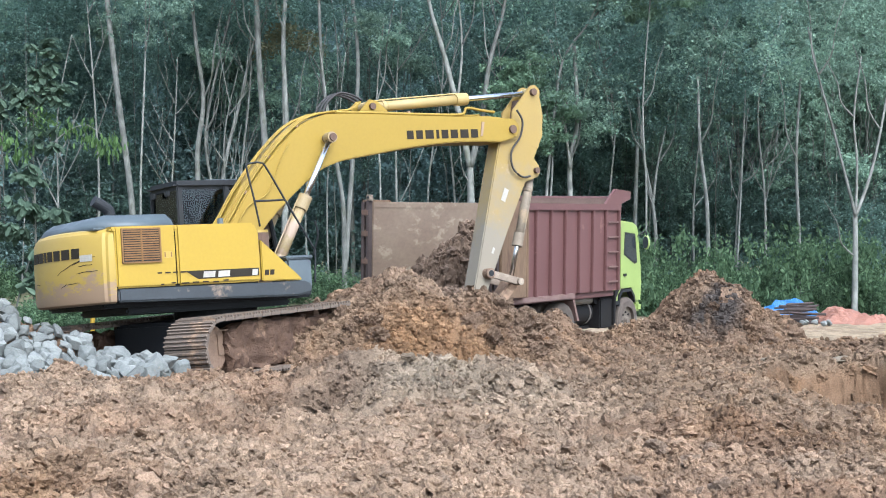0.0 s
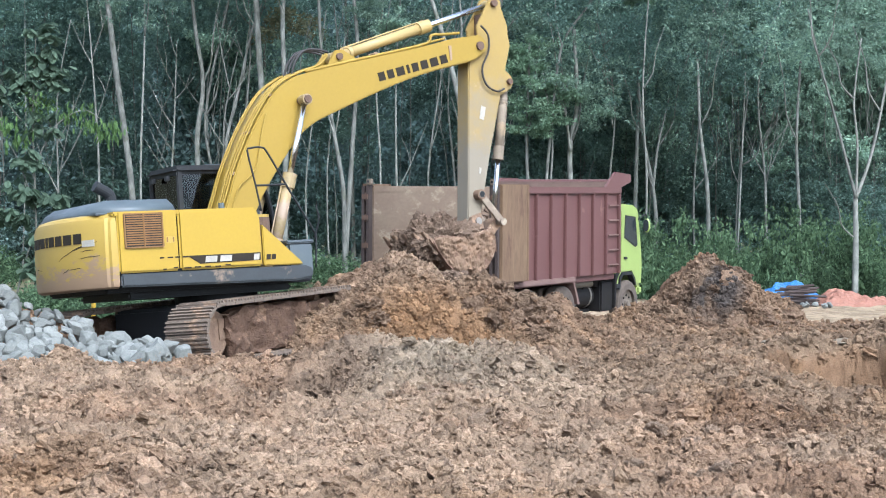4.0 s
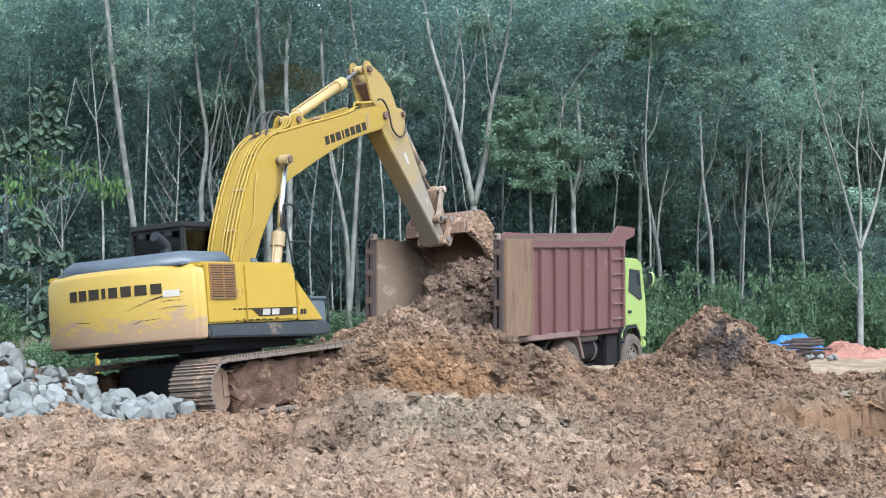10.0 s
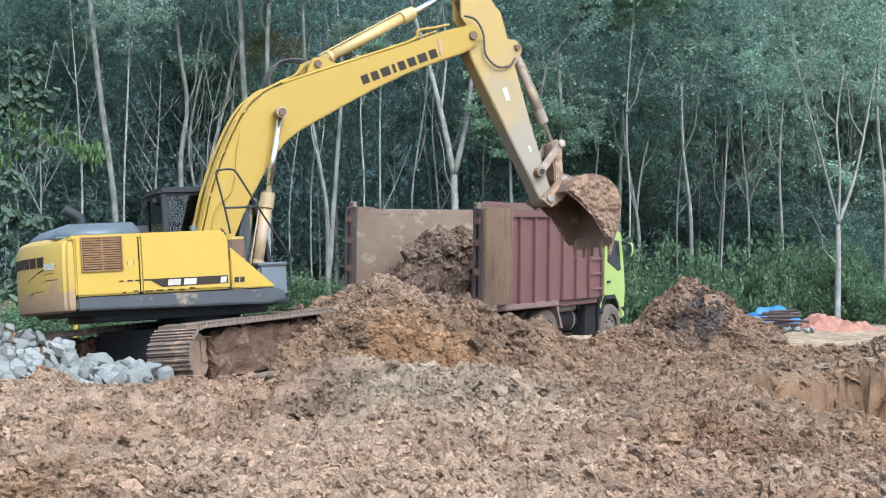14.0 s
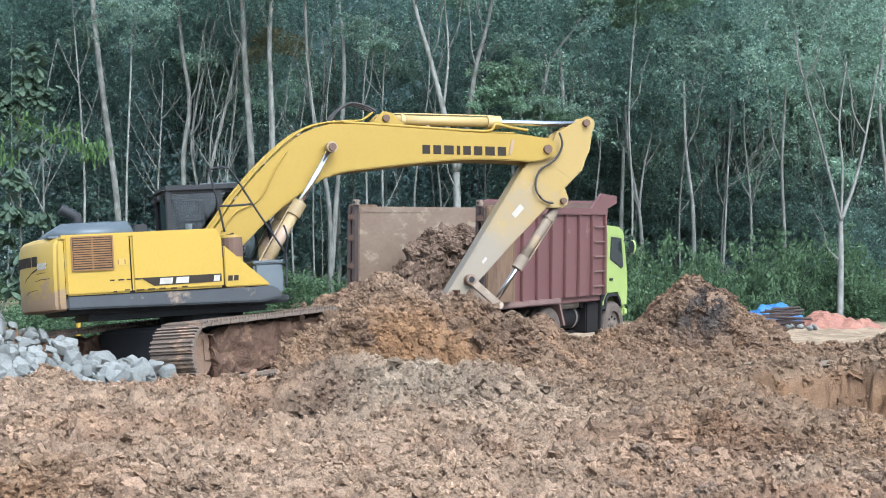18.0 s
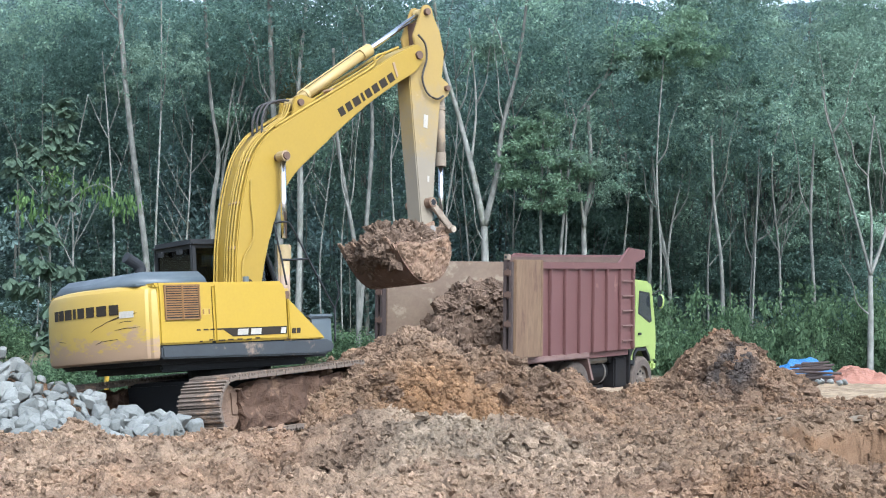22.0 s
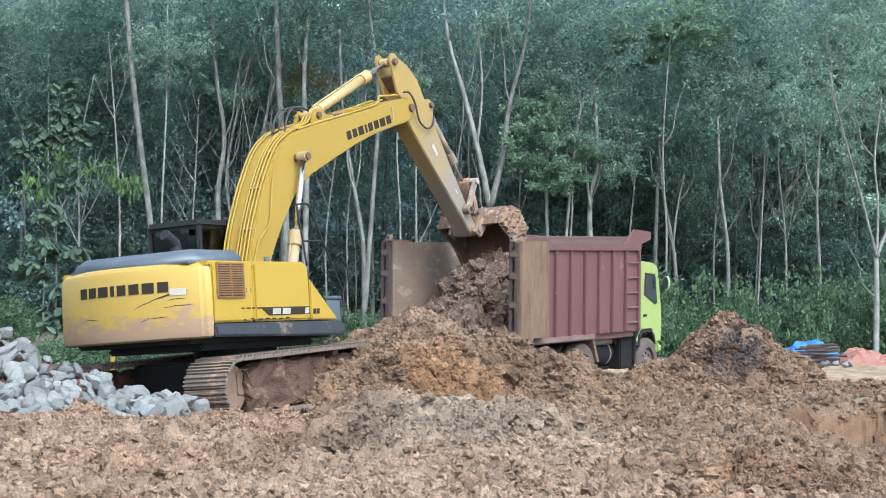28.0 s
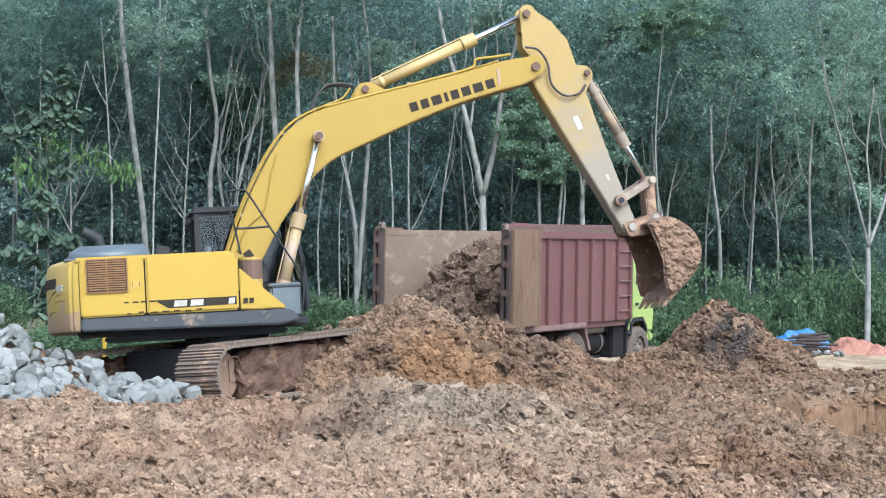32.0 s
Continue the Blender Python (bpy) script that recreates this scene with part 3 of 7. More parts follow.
    for x, y in ((cx0 + 0.04, cy0 + 0.03), (cx0 + 0.04, cy1 - 0.03), (0.42, cy1 - 0.02), (0.42, cy0 + 0.02)):
        epart("cab_pillar", box(x - 0.045, x + 0.045, y - 0.03, y + 0.03, 1.68, 2.80, 0.015), BLACK, cab)
    for y in (cy0 + 0.03, cy1 - 0.03):
        front = pipe([(cx1 + 0.08, y, 1.25), (cx1 + 0.06, y, 1.75), (cx1 - 0.04, y, 2.30), (cx1 - 0.20, y, 2.70), (cx1 - 0.34, y, 2.80)], 0.04, 8)
        epart("cab_pillar", front, BLACK, cab)
    epart("cab_roof", box(cx0 - 0.05, cx1 - 0.16, cy0 - 0.03, cy1 + 0.03, 2.74, 2.88, 0.06), BLACK, cab, "dusty black rounded cab roof")
    epart("roof_hatch", box(0.15, 0.75, cy0 + 0.15, cy1 - 0.15, 2.87, 2.905, 0.015), HOOD, cab)
    for x0, x1, y0, y1, z0 in ((cx0 + 0.035, cx0 + 0.043, cy0 + 0.06, cy1 - 0.06, 1.70), (cx0 + 0.09, 0.37, cy0 + 0.026, cy0 + 0.034, 1.70), (0.47, 0.98, cy0 + 0.026, cy0 + 0.034, 1.70),
                               (cx0 + 0.09, 0.37, cy1 - 0.034, cy1 - 0.026, 1.70), (0.47, 0.98, cy1 - 0.034, cy1 - 0.026, 1.70)):
        epart("cab_window", box(x0, x1, y0, y1, z0, 2.75), CAB_GLASS, cab, "tinted cab window")
    screen = slab([(cx1 + 0.08, 1.25), (cx1 + 0.06, 1.75), (cx1 - 0.04, 2.30), (cx1 - 0.20, 2.70), (cx1 - 0.208, 2.70), (cx1 - 0.05, 2.30), (cx1 + 0.05, 1.75), (cx1 + 0.07, 1.25)], cy0 + 0.06, cy1 - 0.06)
    epart("windscreen", screen, CAB_GLASS, cab, "curved tinted windscreen")
    seat = epart("cab_seat", box(0.10, 0.60, 0.52, 1.02, 1.68, 1.85, 0.05), BLACK, cab, "black operator seat")
    epart("seat_back", box(0.06, 0.18, 0.52, 1.02, 1.80, 2.50, 0.05), BLACK, seat)
    epart("console", box(0.3, 0.7, cy0 + 0.08, cy0 + 0.22, 1.68, 2.0, 0.03), BLACK, cab)
    epart("wiper", pipe([(cx1 + 0.07, 0.60, 1.8), (cx1 - 0.03, 0.66, 2.3)], 0.012, 6), BLACK, cab)
    for y in (0.45, 0.95):
        epart("roof_lamp", box(cx0 - 0.09, cx0 - 0.03, y, y + 0.1, 2.66, 2.74, 0.01), BLACK, cab)

    # boom
    top = [(-0.12, 0.17), (0.28, 0.45), (0.65, 0.73), (1.23, 1.08), (1.8, 1.33), (2.19, 1.385), (2.6, 1.32), (3.84, 0.88), (4.73, 0.56), (5.35, 0.36), (5.72, 0.19)]
    low = [(5.76, -0.14), (5.45, -0.13), (5.04, 0.01), (4.4, 0.21), (3.66, 0.38), (2.74, 0.545), (2.29, 0.61), (1.85, 0.57), (1.04, 0.28), (0.45, -0.02), (0.1, -0.2), (-0.17, -0.12)]
    outline = through_points(top, 3) + arc(5.72, 0.02, 0.17, 80, -70, 5) + through_points(low, 3)
    boom = epart("boom", slab(outline, -0.27, 0.27, 0.02), BOOM_YELLOW, root, "yellow boom with dark brand bars")
    moving["boom"] = boom
    a, b = Vector((3.665, 0.525)), Vector((5.0, 0.10))
    up = Vector((-(b - a).y, (b - a).x)).normalized() * 0.14
    for lo, hi in letter_spans():
        p, q = a.lerp(b, lo), a.lerp(b, hi)
        bars = slab([tuple(v) for v in (p, q, q + up, p + up)], -0.277, -0.271)
        epart("letter_block", bars, DECAL, boom)
    for s in (-1, 1):
        epart("boom_pin", rod((BOOM_PIN[0], s * 0.27, BOOM_PIN[1]), (BOOM_PIN[0], s * 0.53, BOOM_PIN[1]), 0.06, sides=16), RUST, boom, "rusty boom cylinder pin")
        epart("tip_boss", rod((5.719, s * 0.26, 0), (5.719, s * 0.315, 0), 0.07, sides=18), RUST, boom, "steel tip pin boss")
        epart("lug", slab([(2.95, 1.15), (3.62, 0.93), (3.42, 1.27), (3.29, 1.34), (3.17, 1.28)], s * 0.17 - 0.025, s * 0.17 + 0.025, 0.01), BOOM_YELLOW, boom, "yellow arm cylinder lug")
        epart("tip_rib", slab([(5.05, 0.10), (5.10, 0.10), (5.22, 0.30), (5.17, 0.32)], s * 0.275 - 0.008, s * 0.275 + 0.008), YELLOW_WORN, boom)
    epart("lug_pin", rod((3.29, -0.24, 1.22), (3.29, 0.24, 1.22), 0.055, sides=14), RUST, boom)
    # hydraulic lines along the boom's back and flank
    for i, y in enumerate((-0.23, -0.165, -0.10, -0.035, 0.16, 0.22)):
        line = [(u, y, v + 0.045 + 0.006 * (i % 3)) for u, v in top[0:-1]]
        if i < 3:
            line = line[:7] + [(2.9, y, 1.30), (3.1, y, 1.36)]
        epart("hydraulic_line", pipe(line, 0.016, 7), BOOM_YELLOW, boom, flat=False)
    epart("hydraulic_line", pipe([(2.6, -0.235, 1.345), (3.3, -0.235, 1.10), (4.2, -0.235, 0.775), (4.85, -0.235, 0.56), (5.0, -0.235, 0.62), (5.25, -0.235, 0.50), (5.5, -0.25, 0.38)], 0.024, 7), BOOM_YELLOW, boom, "yellow steel line", flat=False)
    for u, v in ((0.62, 0.71), (1.2, 1.085), (1.85, 1.36), (2.45, 1.385), (3.9, 0.90)):
        epart("line_clamp", box(u - 0.03, u + 0.03, -0.235, -0.01, v - 0.01, v + 0.032, 0.006), YELLOW_WORN, boom)
    for y in (-0.12, 0.0, 0.12):
        epart("hose", pipe([(2.42, y, 1.40), (2.60, y, 1.54), (2.85, y, 1.60), (3.08, y, 1.48), (3.20, y, 1.36)], 0.019, 7), RUBBER, boom, "black hydraulic hose", flat=False)
    epart("hose", pipe([(0.25, -0.285, 0.30), (0.55, -0.30, 0.52), (0.95, -0.30, 0.60), (1.35, -0.295, 0.98), (1.6, -0.285, 1.18)], 0.013, 6), BOOM_YELLOW, boom, "yellow painted hose", flat=False)
    epart("foot_plate", box(0.30, 0.42, -0.285, -0.265, 0.12, 0.24), DECAL, boom)

    # arm
    head_out = arc(-0.78, 0.40, 0.13, 230, 75, 6) + [(-0.45, 0.655), (-0.1, 0.70), (0.15, 0.66)] + [(0.15, 0.1), (-0.35, 0.02)]
    arm_out = [(-0.20, 0.02), (-0.28, 0.30), (-0.22, 0.70), (-0.1, 0.72), (0.15, 0.66)]
    arm_out += [(0.75, 0.52), (1.7, 0.30), (2.6, 0.12)] + arc(2.93, -0.06, 0.13, 60, -90, 6) + [(2.2, -0.175), (1.2, -0.165), (0.35, -0.15), (0.05, -0.13)]
    arm = epart("arm", slab(arm_out, -0.165, 0.165, 0.018), ARM_PAINT, root, "dusty yellow dipper arm, muddy at its lower end")
    moving["arm"] = arm
    for s in (-1, 1):
        epart("head_plate", slab(head_out, s * 0.145 - 0.022, s * 0.145 + 0.022, 0.008), ARM_PAINT, arm, "dusty yellow arm head plate")
    epart("head_web", box(-0.60, -0.22, -0.125, 0.125, 0.18, 0.22, 0.0), RUST, arm)
    epart("arm_sticker", slab([(0.98, 0.10), (1.20, 0.06), (1.22, 0.15), (1.0, 0.19)], -0.172, -0.166), DECAL_PALE, arm, "faded white sticker")
    epart("arm_tag", slab([(2.02, 0.05), (2.12, 0.035), (2.13, 0.075), (2.03, 0.09)], -0.172, -0.166), DECAL_PALE, arm)
    for s in (-1, 1):
        epart("lug", slab([(0.30, 0.60), (0.78, 0.50), (0.62, 0.76), (0.52, 0.80), (0.42, 0.76)], s * 0.12 - 0.02, s * 0.12 + 0.02, 0.01), ARM_PAINT, arm, "bucket cylinder lug")
    epart("lug_pin", rod((0.52, -0.2, 0.70), (0.52, 0.2, 0.70), 0.05, sides=14), RUST, arm)
    epart("top_pin", rod((-0.775, -0.23, 0.363), (-0.775, 0.23, 0.363), 0.06, sides=14), RUST, arm)
    epart("end_boss", rod((2.93, -0.24, -0.08), (2.93, 0.24, -0.08), 0.10, sides=16), MUDDY, arm)
    epart("pivot_boss", rod((2.482, -0.30, 0.0), (2.482, 0.30, 0.0), 0.085, sides=18), MUDDY, arm)
    epart("pivot_cap", rod((2.482, -0.318, 0.0), (2.482, -0.296, 0.0), 0.05, sides=16), BLACK, arm)
    epart("hose", pipe([(-0.34, -0.29, 0.02), (-0.20, -0.27, 0.18), (0.06, -0.25, 0.20), (0.36, -0.235, 0.08), (0.62, -0.23, 0.16), (0.72, -0.22, 0.38), (0.66, -0.20, 0.56)], 0.018, 7), RUBBER, arm, "black looped hydraulic hose", flat=False)
    # bucket
    w = 0.64
    back = through_points([(0.04, 0.12), (0.10, 0.42), (0.34, 0.62), (0.62, 0.70), (0.88, 0.63), (1.06, 0.42), (1.16, 0.12), (1.20, -0.14)], 4)
    shell = bmesh.new()
    inner = []
    for i, (x, z) in enumerate(back):
        a, b = Vector(back[max(i - 1, 0)]), Vector(back[min(i + 1, len(back) - 1)])
        d = (b - a).normalized()
        inner.append((x + d.y * 0.035, z - d.x * 0.035))
    bucket = epart("bucket", slab(back + inner[::-1], -w, w), BUCKET_MUD, root, "mud-caked digging bucket")
    moving["bucket"] = bucket
    side_out = back + [(1.12, -0.20), (0.98, -0.16), (0.64, 0.02), (0.35, 0.08)]
    for s in (-1, 1):
        epart("side_plate", slab(side_out, s * w - 0.018, s * w + 0.018), BUCKET_MUD, bucket, "mud-caked bucket cheek")
        epart("ear", slab([(-0.12, -0.10), (0.10, -0.12), (0.22, 0.10), (0.30, 0.55), (0.14, 0.52), (0.02, 0.48), (-0.05, 0.2)], s * 0.27 - 0.03, s * 0.27 + 0.03, 0.01), MUDDY, bucket)
        epart("caked_mud", mud_crust(side_out, s * (w + 0.018), s, 5 if s < 0 else 6), LOAD_CLAY, bucket, "lumpy crust of dried clay")
    epart("crank_pin", rod((0.08, -0.32, 0.42), (0.08, 0.32, 0.42), 0.055, sides=14), STEEL, bucket)
    epart("bucket_pin", rod((0, -0.33, 0), (0, 0.33, 0), 0.06, sides=14), STEEL, bucket)
    epart("lip", slab([(1.13, -0.08), (1.20, -0.08), (1.235, -0.22), (1.20, -0.23)], -w, w), MUDDY, bucket, "worn cutting lip")
    for i in range(5):
        y = -0.56 + 0.28 * i
        epart("tooth", slab([(1.15, -0.10), (1.23, -0.12), (1.285, -0.36), (1.265, -0.37), (1.18, -0.22)], y - 0.045, y + 0.045, 0.008), MUDDY, bucket, "muddy worn steel tooth")
    # links and cylinders; each lies along its own x axis from its lower pin
    idler = bmesh.new()
    for s in (-1, 1):
        add(idler, slab(arc(0, 0, 0.06, 90, 270) + arc(IDLER, 0, 0.06, -90, 90), s * 0.25 - 0.028, s * 0.25 + 0.028, 0.008))
    moving["idler_link"] = epart("idler_link", idler, LINK_STEEL, root, "worn steel idler links")
    for x in (0, IDLER):
        epart("link_pin", rod((x, -0.31, 0), (x, 0.31, 0), 0.06, sides=16), LINK_STEEL, moving["idler_link"])
    moving["push_link"] = epart("push_link", slab(arc(0, 0, 0.085, 90, 270) + arc(LINK, 0, 0.085, -90, 90), -0.15, 0.15, 0.02), MUDDY, root, "muddy push link")
    for name, r, barrel, y, mat, mat_label in (("boom_cylinder", 0.085, 1.36, -0.42, RAM, "dusty yellow boom cylinder"), ("boom_cylinder", 0.085, 1.36, 0.42, RAM, "dusty yellow boom cylinder"),
                                               ("arm_cylinder", 0.082, 1.95, 0.0, RAM_YELLOW, "dusty yellow arm cylinder"), ("bucket_cylinder", 0.072, 1.30, 0.0, RAM_MUD, "dusty bucket cylinder")):
        key = name + ("_far" if y > 0 else "")
        b = epart(name, rod((0.08, 0, 0), (barrel, 0, 0), r, sides=20), mat, root, mat_label, flat=False)
        moving[key] = b
        epart("gland", rod((barrel - 0.20, 0, 0), (barrel + 0.03, 0, 0), r * 1.28, sides=20), mat, b)
        epart("end_eye", rod((0, -0.09, 0), (0, 0.09, 0), r * 1.15, sides=16), mat, b)
        epart("clamp_ring", rod((0.30, 0, 0), (0.36, 0, 0), r * 1.18, sides=20), mat, b)
        feed = pipe([(0.2, 0.0, r), (0.28, 0.0, r + 0.022), (barrel * 0.6, 0.0, r + 0.022), (barrel - 0.12, 0, r + 0.02), (barrel - 0.08, 0, r)], 0.013, 6)
        epart("feed_line", feed, mat, b, flat=False)
        rd = epart(name.replace("cylinder", "rod"), rod((-barrel * 0.93, 0, 0), (-0.05, 0, 0), r * 0.56, sides=18), CHROME, root, "bright chrome piston rod", flat=False)
        moving[key + "_rod"] = rd
        epart("rod_eye", rod((0, -0.08, 0), (0, 0.08, 0), r * 1.0, sides=16), mat, rd)
    return root, moving


excavator, machine = build_excavator()


def curve_at(rows, t):
    """Smooth values between timed rows (cubic, with slopes kept within their neighbours)."""
    for i in range(len(rows) - 1):
        if rows[i][0] <= t <= rows[i + 1][0] + 1e-9:
            break
    a, b = rows[i], rows[i + 1]
    h = b[0] - a[0]
    s = (t - a[0]) / h

    def slope(j, k):
        if j in (0, len(rows) - 1):
            return 0.0
        p, q, r = rows[j - 1], rows[j], rows[j + 1]
        d0, d1 = (q[k] - p[k]) / (q[0] - p[0]), (r[k] - q[k]) / (r[0] - q[0])
        if d0 * d1 <= 0:
            return 0.0
        w0, w1 = 2 * (r[0] - q[0]) + (q[0] - p[0]), (r[0] - q[0]) + 2 * (q[0] - p[0])
        return (w0 + w1) / (w0 / d0 + w1 / d1)

    out = []
    for k in range(1, len(a)):
        m0, m1 = slope(i, k) * h, slope(i + 1, k) * h
        out.append((2 * s ** 3 - 3 * s * s + 1) * a[k] + (s ** 3 - 2 * s * s + s) * m0 + (-2 * s ** 3 + 3 * s * s) * b[k] + (s ** 3 - s * s) * m1)
    return out


def flat_pose(turn, p, angle, y=0.0):
    return turn @ pose(p[0] * K, y * K, p[1] * K, 0, -math.degrees(angle), 0)


def machine_poses(t):
    """The pose of each moving part in the excavator's own space at t seconds."""
    slew, be, al, th = (radians(v) for v in curve_at(MOVES, t))
    turn = pose(0, 0, 0, 0, 0, math.degrees(slew))
    out = {"house": turn}

    def on_boom(p):
        return Vector((FOOT[0] + p[0] * math.cos(be) - p[1] * math.sin(be), FOOT[1] + p[0] * math.sin(be) + p[1] * math.cos(be)))

    tip = on_boom((BOOM_LEN, 0))

    def on_arm(p):
        return tip + Vector((p[0] * math.cos(al) - p[1] * math.sin(al), p[0] * math.sin(al) + p[1] * math.cos(al)))

    n, c, a = crank_angle(th)
    out["boom"] = flat_pose(turn, FOOT, be)
    out["arm"] = flat_pose(turn, tip, al)
    out["bucket"] = flat_pose(turn, on_arm(PIN), al + a - CRANK_REST)
    out["idler_link"] = flat_pose(turn, on_arm(PIVOT), al + th)
    d = c - n
    out["push_link"] = flat_pose(turn, on_arm(n), al + math.atan2(d.y, d.x))
    for key, p, q, y in (("boom_cylinder", Vector(RAM_BASE), on_boom(BOOM_PIN), -0.42), ("boom_cylinder_far", Vector(RAM_BASE), on_boom(BOOM_PIN), 0.42),
                         ("arm_cylinder", on_boom(ARM_LUG), on_arm(ARM_TOP), 0.0), ("bucket_cylinder", on_arm(BUCKET_LUG), on_arm(n), 0.0)):
        d = q - p
        ang = math.atan2(d.y, d.x)
        out[key] = flat_pose(turn, p, ang, y)
        out[key + "_rod"] = flat_pose(turn, q, ang, y)
    return out


# ---- the dump truck ----
MAROON = surf("maroon_paint", (0.095, 0.040, 0.037), (0.115, 0.053, 0.048), grainy=0.94, rough=0.6, scale=1.5, fine=30, bump=0.04,
              stain=(0.165, 0.09, 0.075), stain_at=0.62, stain_scale=1.8)
BED_STEEL = surf("scraped_bed_steel", (0.20, 0.150, 0.105), (0.145, 0.098, 0.066), rough=0.7, scale=1.3, fine=18, bump=0.08,
                 stain=(0.245, 0.20, 0.142), stain_at=0.54, stain_scale=3.2, stretch=(1, 0.5, 1.1))
BED_RUST = surf("rusty_door_steel", (0.165, 0.108, 0.06), (0.115, 0.068, 0.04), rough=0.75, scale=5.0, fine=20, bump=0.08,
                stain=(0.085, 0.045, 0.03), stain_at=0.58, stain_scale=5.0, stretch=(1, 1, 0.22))
CANOPY = surf("dirty_maroon_paint", (0.085, 0.046, 0.038), (0.06, 0.034, 0.028), rough=0.8, scale=2, fine=30, stain=(0.12, 0.08, 0.065), stain_at=0.58)
LIME = surf("lime_green_paint", (0.255, 0.33, 0.095), (0.225, 0.295, 0.085), grainy=0.94, rough=0.35, scale=1.5, fine=30, stain=(0.40, 0.36, 0.18), stain_at=0.7)
BROWN_PANEL = surf("brown_scraped_panel", (0.115, 0.072, 0.052), (0.075, 0.045, 0.034), rough=0.8, scale=3, fine=25, bump=0.08)
DUSTY_RAIL = surf("dusty_rail_paint", (0.19, 0.125, 0.105), (0.13, 0.075, 0.065), rough=0.8, scale=4, fine=30, bump=0.06)
POST_STEEL = surf("dark_rusty_post", (0.06, 0.042, 0.036), (0.04, 0.028, 0.025), rough=0.8, scale=5, fine=40, bump=0.2)
TYRE = surf("dusty_tyre", (0.115, 0.09, 0.07), (0.06, 0.048, 0.04), rough=0.9, scale=6, fine=40, bump=0.2)
CHASSIS = surf("black_chassis", (0.010, 0.010, 0.012), (0.02, 0.018, 0.016), spec=0.15, rough=0.7, scale=3, fine=30)
PALE_FILM = surf("pale_blue_plastic", (0.16, 0.33, 0.45), (0.10, 0.24, 0.38), rough=0.4, scale=6, fine=7, bump=0.9, bump_at=0.12)
BLUE_FILM = surf("blue_plastic", (0.03, 0.15, 0.36), (0.025, 0.12, 0.30), rough=0.4, scale=6, fine=7, bump=0.9, bump_at=0.12)

TRUCK = Matrix.Translation((-0.268, 29.197, -0.35)) @ pose(0, 0, 0, 0, 0, -31.74) @ pose(0, 0, 0, 0.66, 0.39, 0)
BED_W, BED_L, BED_0, BED_1 = 1.285, 4.88, 1.155, 2.848


def wheel(parent, x, y, z, r=0.5, width=0.28):
    tyre = bmesh.new()
    prof = [(0.30, -0.5), (0.42, -0.5), (0.48, -0.42), (0.5, -0.25), (0.5, 0.25), (0.48, 0.42), (0.42, 0.5), (0.30, 0.5)]
    n, rings = 28, []
    for i in range(n):
        a = 2 * math.pi * i / n
        rings.append([tyre.verts.new((w * width, q * 2 * r * math.cos(a), q * 2 * r * math.sin(a))) for q, w in prof])
    for i in range(n):
        one, two = rings[i], rings[(i + 1) % n]
        for k in range(len(prof)):
            tyre.faces.new((one[k], two[k], two[(k + 1) % len(prof)], one[(k + 1) % len(prof)]))
    t = part("wheel", tyre, TYRE, parent, "mud-dusted black tyre")
    t.matrix_basis = pose(x, y, z)
    s = 1 if x > 0 else -1
    rim = rod((-width * 0.25, 0, 0), (width * 0.25, 0, 0), r * 0.62, sides=22)
    part("rim", rim, surf_rim, t)
    part("hub", rod((0, 0, 0), (s * width * 0.55, 0, 0), r * 0.2, r * 0.15, sides=14), surf_rim, t)
    for i in range(8):
        a = 2 * math.pi * i / 8
        y0, z0 = r * 0.36 * math.cos(a), r * 0.36 * math.sin(a)
        part("wheel_nut", rod((s * width * 0.25, y0, z0), (s * width * 0.33, y0, z0), r * 0.045, sides=6), CHASSIS, t)
    return t


surf_rim = surf("dusty_rim_steel", (0.16, 0.13, 0.10), (0.09, 0.075, 0.06), rough=0.8, scale=5, fine=40)


